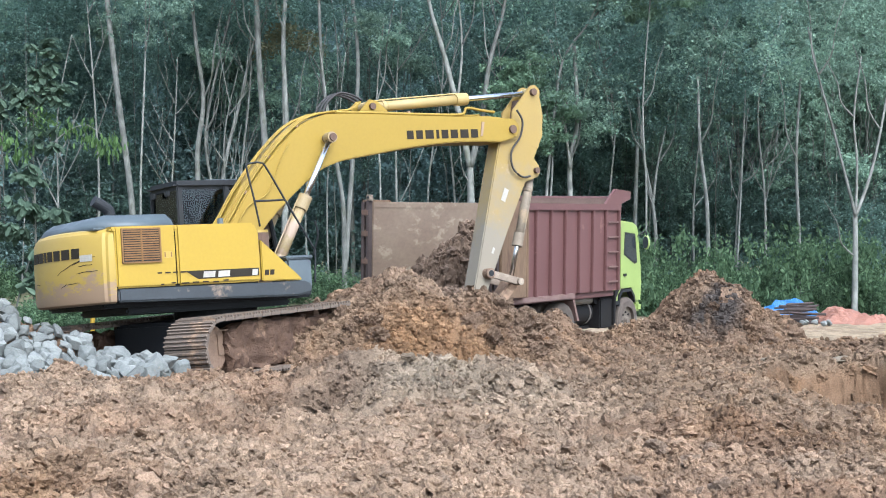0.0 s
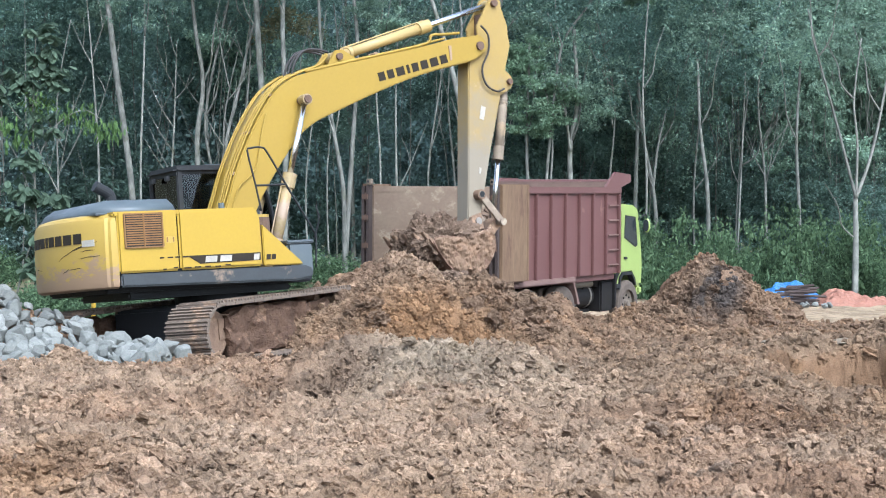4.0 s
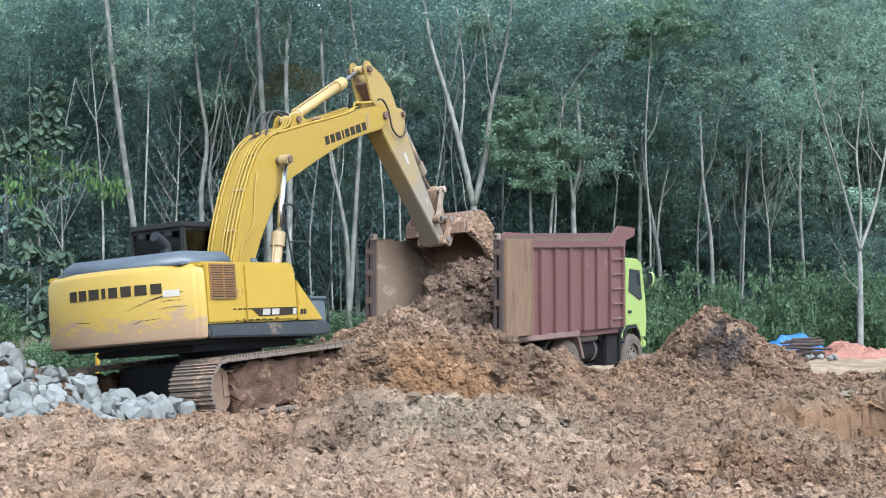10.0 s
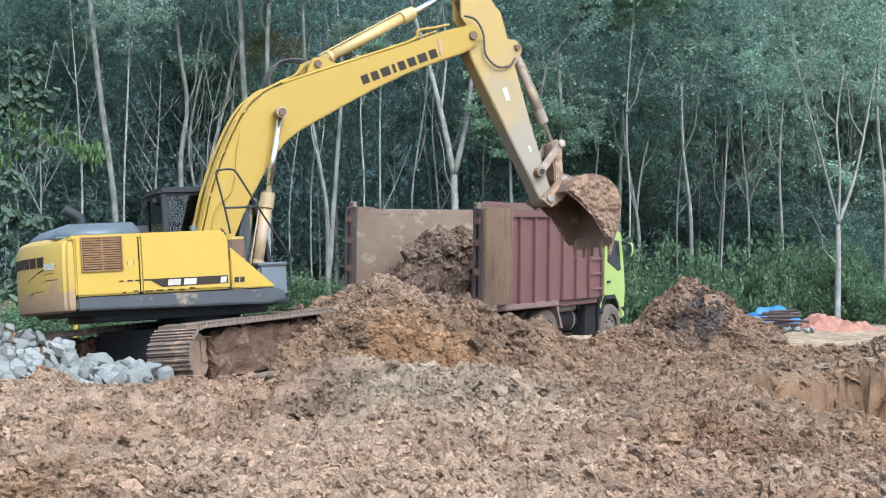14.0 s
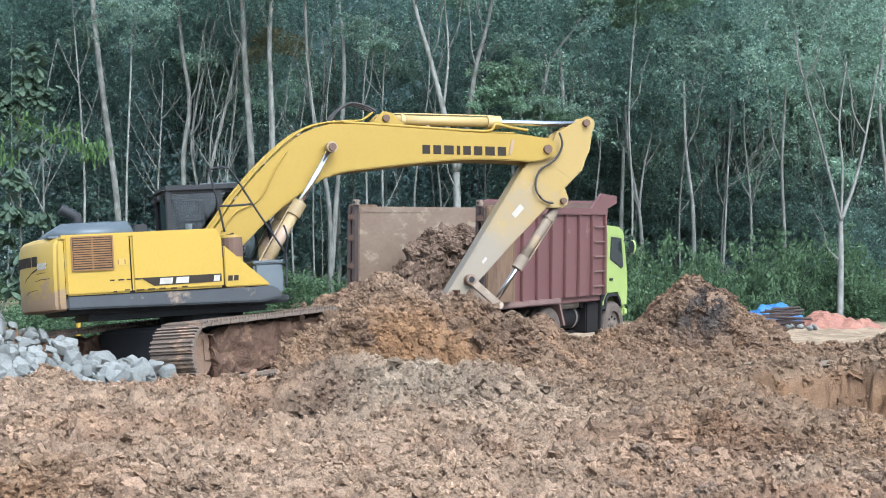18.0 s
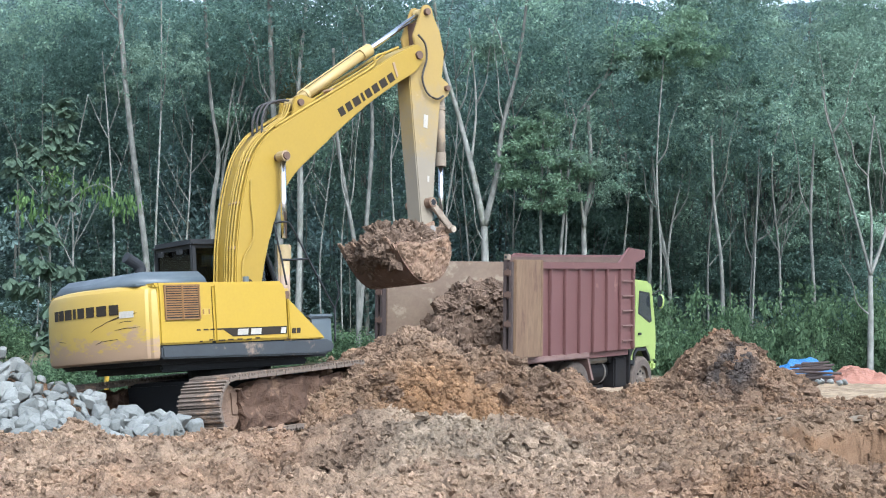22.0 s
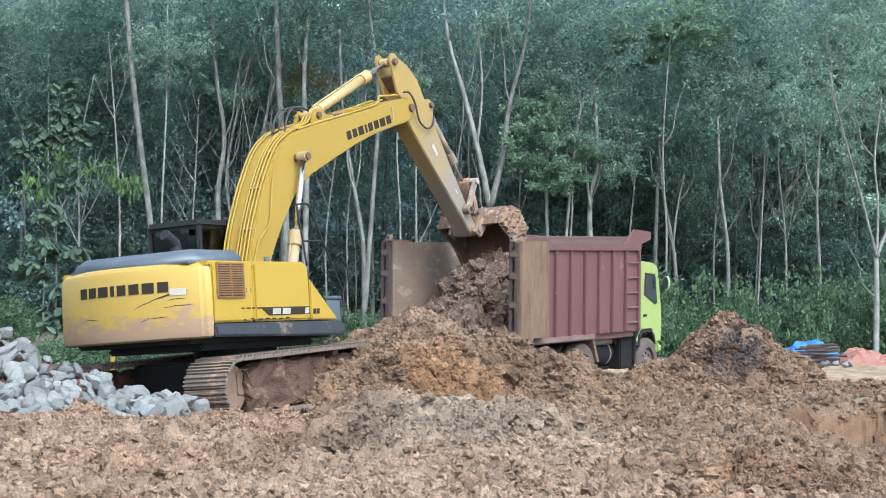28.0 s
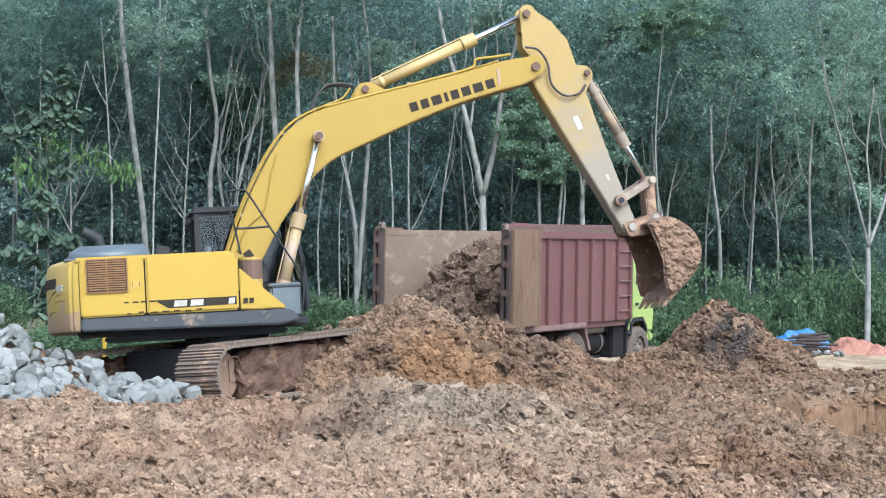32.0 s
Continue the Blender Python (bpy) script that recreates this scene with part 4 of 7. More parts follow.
def build_truck():
    root = thing("dump_truck", "lime-green dump truck with a ribbed maroon bed, rear doors open", "truck", TRUCK)
    th = 0.05
    bed = part("bed_floor", box(0.06 - BED_W, BED_W - 0.06, 0, BED_L - 0.06, BED_0 - 0.12, BED_0 - 0.004, 0.01), MAROON, root, "maroon bed floor")
    for s in (-1, 1):
        x0, x1 = sorted((s * BED_W, s * (BED_W - th)))
        wall = part("bed_side", box(x0, x1, 0.0, BED_L, BED_0, BED_1 - 0.10, 0.0), MAROON if s > 0 else BED_STEEL, root, "ribbed maroon bed side" if s > 0 else "scraped bare steel bed side")
        xr0, xr1 = sorted((s * (BED_W + 0.055), s * (BED_W - th)))
        part("top_rail", box(xr0, xr1, 0.0, BED_L + 0.02, BED_1 - 0.13, BED_1, 0.012), MAROON if s > 0 else BED_STEEL, wall)
        part("bottom_rail", box(xr0, xr1, 0.0, 2.95, BED_0 - 0.09, BED_0 + 0.01, 0.012), DUSTY_RAIL, wall, "dusty grey-maroon lower rail")
        for i in range(9):
            y = 0.33 + i * 0.563
            p0, p1 = sorted((s * (BED_W + 0.06), s * BED_W))
            part("rib", box(p0, p1, y - 0.035, y + 0.035, BED_0, BED_1 - 0.12, 0.01), MAROON, wall)
        for i in range(5):
            z = BED_0 + 0.16 + i * 0.29
            p0, p1 = sorted((s * (BED_W + 0.05), s * (BED_W + 0.02)))
            part("ladder_rung", box(p0, p1, 4.36, 4.80, z, z + 0.028, 0.006), DUSTY_RAIL, wall)
        # rear post and the door folded back along the side
        post = part("rear_post", box(s * BED_W - 0.04, s * BED_W + 0.02, -0.12, 0.02, BED_0 - 0.1, BED_1 + 0.02, 0.006), POST_STEEL, root, "rusty rear post with hinges")
        h0, h1 = sorted((s * (BED_W + 0.075), s * (BED_W + 0.135)))
        part("hinge_bar", box(h0, h1, -0.13, -0.06, BED_0 - 0.02, BED_1 + 0.0, 0.006), POST_STEEL, post)
        part("post_ear", box(s * BED_W - 0.03, s * BED_W + 0.06, -0.13, -0.02, BED_1 + 0.02, BED_1 + 0.13, 0.012), LINK_STEEL, post, "worn steel lifting ear")
        part("ear_hole", rod((s * BED_W + 0.015, -0.14, BED_1 + 0.08), (s * BED_W + 0.015, -0.01, BED_1 + 0.08), 0.022, sides=10), BLACK, post)
        for z in (BED_0 + 0.12, BED_0 + 0.62, BED_0 + 1.12, BED_0 + 1.50):
            a0, a1 = sorted((s * (BED_W - 0.01), s * (BED_W + 0.12)))
            part("hinge", box(a0, a1, -0.145, -0.115, z - 0.045, z + 0.045, 0.006), RUST, post)
            part("hinge_pin", rod((s * (BED_W + 0.048), -0.10, z - 0.07), (s * (BED_W + 0.048), -0.10, z + 0.07), 0.026, sides=10), RUST, post)
        dx = s * (BED_W + 0.13)
        door = part("rear_door", box(-0.03, 0.03, 0.0, 0.92, 0.0, 1.70, 0.012), BED_RUST, root, "rust-brown rear door folded back")
        door.matrix_basis = pose(dx, -0.05, BED_0 + 0.03, 0, 0, (3.0 if s > 0 else -3.0) * -1)
        for y in (0.05, 0.87):
            part("door_edge", box(s * 0.0 - 0.04, 0.04, y - 0.03, y + 0.03, 0.01, 1.69, 0.006), BED_RUST, door)
        for z in (0.5, 1.05):
            part("door_rib", box(-0.065 if s > 0 else 0.03, -0.03 if s > 0 else 0.065, 0.05, 0.87, z, z + 0.07, 0.008), RUST, door)
    head = part("headboard", box(-BED_W, BED_W, BED_L - 0.05, BED_L + 0.01, BED_0, BED_1 + 0.0, 0.01), CANOPY, root, "dirty maroon headboard")
    # canopy over the cab, leaning forward
    swap = Matrix(((0, 1, 0, 0), (1, 0, 0, 0), (0, 0, 1, 0), (0, 0, 0, 1)))
    for name, outline, mat, label in (
            ("canopy_panel", [(-0.45, -0.03), (-0.41, -0.03), (-0.34, 0.105), (-0.37, 0.115)], BROWN_PANEL, "brown scraped canopy panel"),
            ("canopy_rim", [(-0.38, 0.105), (-0.34, 0.095), (-0.30, 0.135), (-0.36, 0.145)], MAROON, "dusty maroon rim"),
            ("canopy", [(-0.31, 0.095), (0.45, 0.115), (0.45, 0.155), (-0.30, 0.135)], CANOPY, "maroon cab guard canopy")):
        piece = slab([(BED_L + a, BED_1 + b) for a, b in outline], -BED_W - 0.015, BED_W + 0.015, 0.004)
        piece.transform(swap)
        bmesh.ops.recalc_face_normals(piece, faces=piece.faces)
        part(name, piece, mat, root, label)
    for s in (-1, 1):
        cheek = slab([(BED_L + a, BED_1 + b) for a, b in ((-0.64, -0.01), (0.03, -0.01), (0.48, 0.10 if s > 0 else 0.05), (0.48, 0.25 if s > 0 else 0.17), (-0.20, 0.295 if s > 0 else 0.18))], s * BED_W - 0.03, s * BED_W + 0.03, 0.005)
        cheek.transform(swap)
        bmesh.ops.recalc_face_normals(cheek, faces=cheek.faces)
        part("canopy_cheek", cheek, MAROON, root)
    # chassis
    for s in (-1, 1):
        part("chassis_rail", box(s * 0.42 - 0.04, s * 0.42 + 0.04, 0.5, 6.2, 0.72, 0.98, 0.01), CHASSIS, root)
        part("subframe", box(s * 0.42 - 0.06, s * 0.42 + 0.06, 0.1, BED_L, 0.98, BED_0 - 0.12, 0.01), CHASSIS, root)
        part("mudguard", slab([(3.28, 0.62), (3.36, 0.62), (3.12, 1.10), (1.0, 1.12), (1.0, 1.07), (3.08, 1.05)], s * 1.22 - 0.0, s * 0.72, 0.0), DUSTY_RAIL, root).matrix_basis = Matrix(((0, 1, 0, 0), (1, 0, 0, 0), (0, 0, 1, 0), (0, 0, 0, 1)))
    for y in (1.0, 2.3, 3.6, 4.6):
        part("cross_member", box(-0.42, 0.42, y - 0.05, y + 0.05, 0.76, 0.94), CHASSIS, root)
    for y in (1.40, 2.72):
        part("axle", rod((-1.0, y, 0.5), (1.0, y, 0.5), 0.10, sides=12), CHASSIS, root)
        for x in (-1.08, -0.76, 0.76, 1.08):
            wheel(root, x, y, 0.5)
        part("differential", rod((-0.2, y, 0.5), (0.2, y, 0.5), 0.22, 0.22, sides=14), CHASSIS, root)
    part("axle", rod((-1.0, 5.62, 0.5), (1.0, 5.62, 0.5), 0.08, sides=12), CHASSIS, root)
    for x in (-1.02, 1.02):
        wheel(root, x, 5.66, 0.49, 0.48, 0.24)
    tank = part("fuel_tank", rod((0.78, 3.45, 0.72), (0.78, 4.35, 0.72), 0.24, sides=20), CHASSIS, root, "black drum tank under the bed")
    for y in (3.6, 4.2):
        part("tank_strap", rod((0.78, y, 0.72), (0.78, y + 0.05, 0.72), 0.25, sides=20), STEEL, tank)
    part("air_tank", rod((0.95, 3.4, 0.98), (0.95, 4.3, 0.98), 0.09, sides=14), STEEL, root)
    # two dark boxes added to block the light under the bed
    part("transmission", box(-0.45, 0.45, 3.2, 4.95, 0.26, 0.80, 0.06), CHASSIS, root)
    part("far_side_tank", box(-1.12, -0.6, 3.3, 4.95, 0.24, 1.02, 0.05), CHASSIS, root)
    part("drive_shaft", rod((0, 1.4, 0.55), (0, 3.3, 0.60), 0.06, sides=12), CHASSIS, root)
    part("air_filter", rod((0.72, 4.40, 1.02), (1.05, 4.40, 1.02), 0.13, sides=18), CHASSIS, root)
    for y in (3.42, 3.95, 4.9):
        part("bracket", box(0.40, 1.0, y - 0.03, y + 0.03, 0.86, 0.98, 0.01), CHASSIS, root)
    part("battery_box", box(0.62, 1.12, 4.45, 4.98, 0.40, 1.0, 0.03), CHASSIS, root)
    part("tool_chest", box(0.55, 1.0, 3.38, 3.62, 0.42, 0.95, 0.02), CHASSIS, root)
    part("spare_carrier", box(-0.5, 0.9, 3.65, 4.4, 0.40, 0.46, 0.01), CHASSIS, root)
    part("fender", slab([(4.96, 0.45), (5.02, 0.45), (5.06, 0.98), (5.24, 1.16), (5.24, 1.22), (4.98, 1.10)], 0.70, 1.17, 0.01), CHASSIS, root, "black front fender").matrix_basis = Matrix(((0, 1, 0, 0), (1, 0, 0, 0), (0, 0, 1, 0), (0, 0, 0, 1)))
    for k in range(4):
        part("spring_leaf", box(0.48, 0.56, 4.95 - 0.05 * k, 6.2 + 0.04 * k, 0.60 + 0.022 * k, 0.618 + 0.022 * k), CHASSIS, root)
    part("engine_block", box(-0.4, 0.4, 4.9, 6.0, 0.5, 1.1, 0.05), CHASSIS, root)
    for i in range(3):
        part("hose", pipe([(0.6, 3.3 + i * 0.1, 1.02), (0.85, 3.7, 0.95 - 0.06 * i), (0.9, 4.2, 0.98 - 0.05 * i), (0.7, 4.8, 1.0)], 0.018, 6), STEEL, root)
    # cab
    CW = 1.14
    side = [(5.00, 0.80), (5.22, 0.80), (5.26, 1.02), (5.40, 1.12), (5.85, 1.12), (6.02, 0.98), (6.07, 0.86), (6.40, 0.84), (6.44, 1.25), (6.40, 1.60), (6.22, 2.36), (6.10, 2.47), (5.2, 2.53), (5.04, 2.50), (5.0, 2.40)]
    cab_bm = slab(side, -CW, CW, 0.045)
    cab_bm.transform(Matrix(((0, 1, 0, 0), (1, 0, 0, 0), (0, 0, 1, 0), (0, 0, 0, 1))))
    bmesh.ops.recalc_face_normals(cab_bm, faces=cab_bm.faces)
    cab = part("cab", cab_bm, LIME, root, "lime-green truck cab")
    for s in (-1, 1):
        def flank(name, out, mat, d0, d1, label=""):
            bm = slab(out, s * (CW + d0), s * (CW + d1), 0.004)
            bm.transform(Matrix(((0, 1, 0, 0), (1, 0, 0, 0), (0, 0, 1, 0), (0, 0, 0, 1))))
            bmesh.ops.recalc_face_normals(bm, faces=bm.faces)
            return part(name, bm, mat, cab, label)
        door = flank("cab_door", [(5.30, 1.16), (5.95, 1.16), (6.20, 1.30), (6.26, 1.62), (6.10, 2.34), (5.30, 2.38)], LIME, 0.0, 0.018, "lime-green cab door")
        flank("door_window", [(5.46, 1.84), (6.00, 1.66), (6.10, 1.68), (5.98, 2.22), (5.50, 2.26)], GLASS, 0.012, 0.026, "dark side window")
        flank("window_seal", [(5.43, 1.83), (6.00, 1.63), (6.13, 1.66), (6.01, 2.25), (5.47, 2.29)], BLACK, 0.008, 0.022)
        flank("door_handle", [(5.42, 1.40), (5.56, 1.40), (5.56, 1.45), (5.42, 1.45)], BLACK, 0.01, 0.045, "black door handle")
        flank("door_seam", [(5.285, 1.15), (5.30, 1.15), (5.30, 2.39), (5.285, 2.39)], BLACK, 0.0, 0.006)
        flank("step", [(5.05, 0.84), (5.20, 0.84), (5.20, 0.92), (5.05, 0.92)], BLACK, 0.0, 0.03)
        flank("wheel_arch", [(5.22, 0.80), (5.27, 0.80), (5.30, 1.0), (5.42, 1.08), (5.84, 1.08), (5.98, 0.95), (6.02, 0.86), (6.07, 0.86), (6.03, 1.0), (5.86, 1.14), (5.40, 1.14), (5.25, 1.03)], BLACK, -0.1, 0.02)
        stay = pipe([(s * CW, 6.15, 2.18), (s * (CW + 0.10), 6.26, 2.28), (s * (CW + 0.15), 6.29, 2.26), (s * (CW + 0.15), 6.29, 1.98)], 0.014, 7)
        part("mirror_stay", stay, BLACK, cab)
        shell = bmesh.new()
        bmesh.ops.create_uvsphere(shell, u_segments=16, v_segments=10, radius=1.0)
        shell.transform(Matrix.Translation((s * (CW + 0.15), 6.30, 2.07)) @ Matrix.Diagonal((0.075, 0.05, 0.15, 1)))
        mirror = part("mirror", shell, LIME, cab, "lime-green oval door mirror", True)
        face = rod((0, -0.062, 0), (0, -0.03, 0), 0.062, sides=18)
        face.transform(Matrix.Translation((s * (CW + 0.15), 6.30, 2.07)) @ Matrix.Diagonal((0.9, 1, 2.0, 1)))
        part("mirror_glass", face, GLASS, mirror)
    part("windscreen", box(-CW + 0.12, CW - 0.12, -0.01, 0.01, 0, 0.74), GLASS, cab).matrix_basis = pose(0, 6.405, 1.62, 13.5, 0, 0)
    cab.matrix_basis = Matrix.Translation((0, 0.45, 0)) @ Matrix.Diagonal((1, 0.91, 1, 1))
    part("bumper", box(-CW, CW, 6.10, 6.30, 0.66, 0.84, 0.04), LIME, root)
    part("roof_vent", box(-0.3, 0.3, 5.4, 5.8, 2.5, 2.58, 0.02), LIME, cab)
    return root


truck = build_truck()


# ---- soil ----
SOIL = surf("clay_soil", (0.4, 0.26, 0.17), grainy=0.62, rough=0.95, scale=5.0, amount=0.6, fine=60, bump=0.9, bump_at=0.035, attr="tone", spec=0.15)


def pit_mask(x, y):
    """The dug pit: its rim runs askew and is wavy, its far side is a steep cut face."""
    wob = 0.45 * (fbm(y * 0.8, y * 0.0, 2, 31) - 0.5)
    rim = 3.70 + 0.19 * np.clip(19.6 - y, 0, 9) + wob
    far_side = y - 19.75 - 0.9 * (fbm(x * 1.2, x * 0, 2, 33) - 0.5) + 0.5 * (1 - smooth(3.8, 4.5, x))
    return smooth(0.0, 0.6, x - rim) * smooth(0, 1.0, y - 13.5) * (1 - smooth(0.0, 0.65, far_side))


def soil_height(x, y):
    """The worked clay field: a near plateau, the dug pile, a far pile, the pit and the rock heap's bed."""
    far = -0.35
    base = 0.50 + 0.05 * (1 - smooth(-3.0, -1.2, x)) + 0.12 * (fbm(x * 0.45 + 3, y * 0.45, 3, 5) - 0.5)
    right = smooth(0.6, 3.6, x)
    base = base - 0.20 * smooth(2.7, 3.8, x)
    edge = 17.0 + 1.4 * (fbm(x * 0.6, x * 0.0 + 2.0, 2, 9) - 0.5)
    low = 0.0 + 0.10 * right
    z = base + (low - base) * smooth(0, 2.6 + 5.0 * right, y - edge)
    z = z + 0.14 * np.exp(-((x + 2.3) / 1.0) ** 2 - ((y - 17.9) / 0.9) ** 2)
    z = z + 0.28 * np.exp(-((x + 0.15) / 1.0) ** 2 - ((y - 16.4) / 1.1) ** 2)
    z = z - 0.36 * np.exp(-((x + 1.12) / 0.36) ** 2 - ((y - 15.2) / 0.4) ** 2) + 0.15 * np.exp(-((x + 0.95) / 0.42) ** 2 - ((y - 16.15) / 0.4) ** 2)
    back = 28.5 + 1.2 * smooth(-3.0, 3.0, x)
    z = z + (far - z) * smooth(0.0, 3.0, y - back)

    def heap(cx, cy, rx, ry, top, k):
        d = np.hypot((x - cx) / rx, (y - cy) / ry) * (1 + 0.5 * (fbm(x * 1.5, y * 1.5, 4, 20 + k) - 0.5))
        c = np.clip(1 - (d / 1.16) ** 1.3, 0, 1)
        return np.where(c > 0, -0.40 + (top + 0.40) * np.minimum(c, 0.55 + 0.72 * (c - 0.5)), -9.0) if k in (4, 5) else np.where(c > 0, -0.40 + (top + 0.40) * c, -9.0)

    # bed of the rock heap
    rock = (1 - smooth(-3.3, -2.9, x)) * smooth(19.3, 19.9, y) * (1 - smooth(22.3, 22.8, y))
    z = z + rock * (np.clip(0.16 + (y - 19.6) / 2.7 * (0.12 + 0.04 * np.clip(-3.4 - x, 0, 4) + 0.075 * np.clip(-3.4 - x, 0, 4) ** 2), 0, 1.2) - z)
    # pad under the tracks
    pad = 1 - smooth(1.9, 2.6, np.hypot((x + 3.27) / 1.0, (y - 24.0) / 1.1))
    z = z + pad * (np.minimum(z, -0.02 + 0.075 * (x + 3.27) + 0.045 * (y - 24.0)) - z)
    z = np.maximum(z, heap(-0.72, 24.9, 2.4, 2.5, 1.36, 1))
    z = np.maximum(z, heap(0.45, 24.9, 2.0, 2.1, 1.13, 2))
    z = np.maximum(z, heap(1.2, 25.0, 1.3, 1.5, 0.92, 6))
    z = np.maximum(z, heap(1.62, 25.4, 1.0, 1.3, 0.92, 9))
    z = np.maximum(z, heap(-1.75, 23.7, 1.3, 1.3, 0.66, 3))
    z = np.maximum(z, heap(4.82, 30.0, 1.45, 1.6, 1.40, 4))
    z = np.maximum(z, heap(5.35, 29.7, 1.5, 1.6, 0.84, 5))
    z = np.maximum(z, heap(3.95, 29.5, 1.6, 1.4, 0.66, 7))
    z = np.maximum(z, heap(5.8, 28.9, 1.2, 1.3, 0.34, 8))
    # pit with a cut face
    z = z + 0.22 * smooth(3.3, 4.3, x) * smooth(18.0, 20.0, y) * (1 - smooth(21.2, 23.5, y))
    lip = 0.12 * np.exp(-((y - 20.7) / 0.35) ** 2) * smooth(3.7, 4.2, x)
    z = np.maximum(z, heap(6.5, 23.4, 1.3, 1.5, 0.66, 10))
    z = np.maximum(z, heap(4.9, 22.6, 1.5, 1.2, 0.48, 11))
    return z + lip - 0.85 * pit_mask(x, y)


def relief(x, y):
    """Rounded clods and hollows of several sizes on the worked soil."""
    wx = x + 0.20 * (fbm(x * 3.1, y * 3.1, 3, 60) - 0.5)
    wy = y + 0.20 * (fbm(x * 3.1, y * 3.1, 3, 61) - 0.5)
    calm = smooth(0.36, 0.64, fbm(x * 0.8, y * 0.8, 3, 71))
    def creased(f, k):
        return np.abs(2 * fbm(wx * f, wy * f, 2, k) - 1)

    ux, uy = wx + 0.05 * (fbm(x * 14, y * 14, 2, 62) - 0.5), wy + 0.05 * (fbm(x * 14, y * 14, 2, 63) - 0.5)
    out = 0.12 * creased(1.5, 3) * calm + 0.09 * creased(3.6, 8) * (0.4 + 0.8 * calm) + 0.075 * creased(8.3, 13) + 0.065 * creased(17.0, 43) + 0.045 * creased(31.0, 53)
    out = out + 0.03 * chips(ux * 3.1, uy * 3.1, 28) * calm + 0.03 * chips(ux * 6.3, uy * 6.3, 8) * (0.35 + 0.65 * calm)
    out = out + 0.03 * chips(ux * 12.5, uy * 12.5, 18) + 0.016 * chips(ux * 25.0, uy * 25.0, 38)
    return out + 0.30 * (fbm(x * 1.3, y * 1.3, 5, 40) - 0.5) - 0.16


def soil_tone(x, y):
    """The soil's own colours: pale tan, brown, orange clay, dark topsoil, sandy road."""
    tan, brown, orange, dark, sand, moss = (np.array(c) for c in ((0.40, 0.290, 0.200), (0.268, 0.186, 0.123), (0.275, 0.156, 0.074), (0.085, 0.072, 0.064), (0.42, 0.33, 0.225), (0.045, 0.06, 0.028)))
    n1, n2 = fbm(x * 0.8, y * 0.8, 4, 80), fbm(x * 2.2, y * 2.2, 4, 90)
    w_tan = 1 - smooth(16.8, 19.2, y + 6.5 * smooth(0.2, 3.2, x) + 3 * (n1 - 0.5))
    w_tan = np.maximum(w_tan, 0.9 * np.exp(-((x + 0.2) / 1.2) ** 2 - ((y - 16.8) / 1.3) ** 2))
    col = brown + (tan - brown) * w_tan[..., None]
    w_warm = smooth(1.0, 3.0, x) * (1 - smooth(22, 26, y)) * (1 - w_tan)
    col = col + (np.array((0.305, 0.218, 0.146)) - col) * (0.8 * w_warm)[..., None]
    red = smooth(0.50, 0.66, fbm(x * 0.55 + 7, y * 0.7, 4, 95))
    col = col * (1 - red[..., None] * np.array((0.07, 0.12, 0.15)))
    w_or = np.clip(1.6 - 1.2 * np.hypot((x - 0.05) / 1.35, (y - 23.3) / 0.95), 0, 1) * (0.55 + 0.45 * smooth(0.35, 0.5, n2))
    face = smooth(0.02, 0.25, pit_mask(x, y))
    col = col + (np.array((0.225, 0.142, 0.084)) - col) * 0.9 * face[..., None]
    w_or = 0.85 * w_or
    w_or = np.where(face > 0.3, 0.35 * smooth(0.4, 0.6, n2), w_or)
    w_or = np.maximum(w_or, 0.3 * smooth(0.56, 0.70, n2) * (1 - 0.6 * w_tan))
    w_or = np.maximum(w_or, 0.6 * np.exp(-((x + 2.5) / 0.5) ** 2 - ((y - 9.9) / 0.9) ** 2))
    w_or = np.maximum(w_or, 0.5 * np.exp(-((x - 0.1) / 0.9) ** 2 - ((y - 9.3) / 0.5) ** 2))
    col = col + (orange - col) * w_or[..., None]
    w_pale = 1.1 * np.exp(-((x + 0.0) / 1.15) ** 2 - ((y - 15.6) / 1.5) ** 2) * smooth(0.22, 0.48, n2)
    col = col + (np.array((0.365, 0.295, 0.215)) - col) * np.clip(w_pale, 0, 1)[..., None]
    w_brown = 0.9 * np.exp(-((x + 1.0) / 0.42) ** 2 - ((y - 15.6) / 0.8) ** 2) + 0.8 * np.exp(-((x - 0.9) / 0.7) ** 2 - ((y - 18.2) / 0.7) ** 2)
    col = col + (np.array((0.20, 0.142, 0.10)) - col) * np.clip(w_brown * smooth(0.25, 0.5, n2), 0, 1)[..., None]
    w_crest = 0.75 * np.exp(-((x + 0.25) / 1.9) ** 2 - ((y - 24.75) / 0.9) ** 2) * smooth(0.3, 0.5, n2)
    col = col + (np.array((0.325, 0.235, 0.165)) - col) * w_crest[..., None]
    w_dk = 1.6 * np.exp(-((x - 4.75) / 0.5) ** 2 - ((y - 29.2) / 0.5) ** 2) + 0.5 * np.exp(-((x - 4.6) / 0.5) ** 2 - ((y - 20.0) / 0.2) ** 2)
    col = col + (dark - col) * np.clip(w_dk * smooth(0.30, 0.55, n2), 0, 1)[..., None]
    w_far = smooth(30.0, 32.5, y + 0.5 * (n1 - 0.5))
    w_sd = smooth(0.6, 2.0, x) * (1 - smooth(43.3, 45.0, y + 1.5 * (n1 - 0.5)))
    col = col + ((moss + (sand - moss) * w_sd[..., None]) - col) * w_far[..., None]
    # random mottling for moisture and for shading between clods, put into the colour
    patchy = smooth(0.30, 0.70, fbm(x * 5.0, y * 5.0, 3, 140))
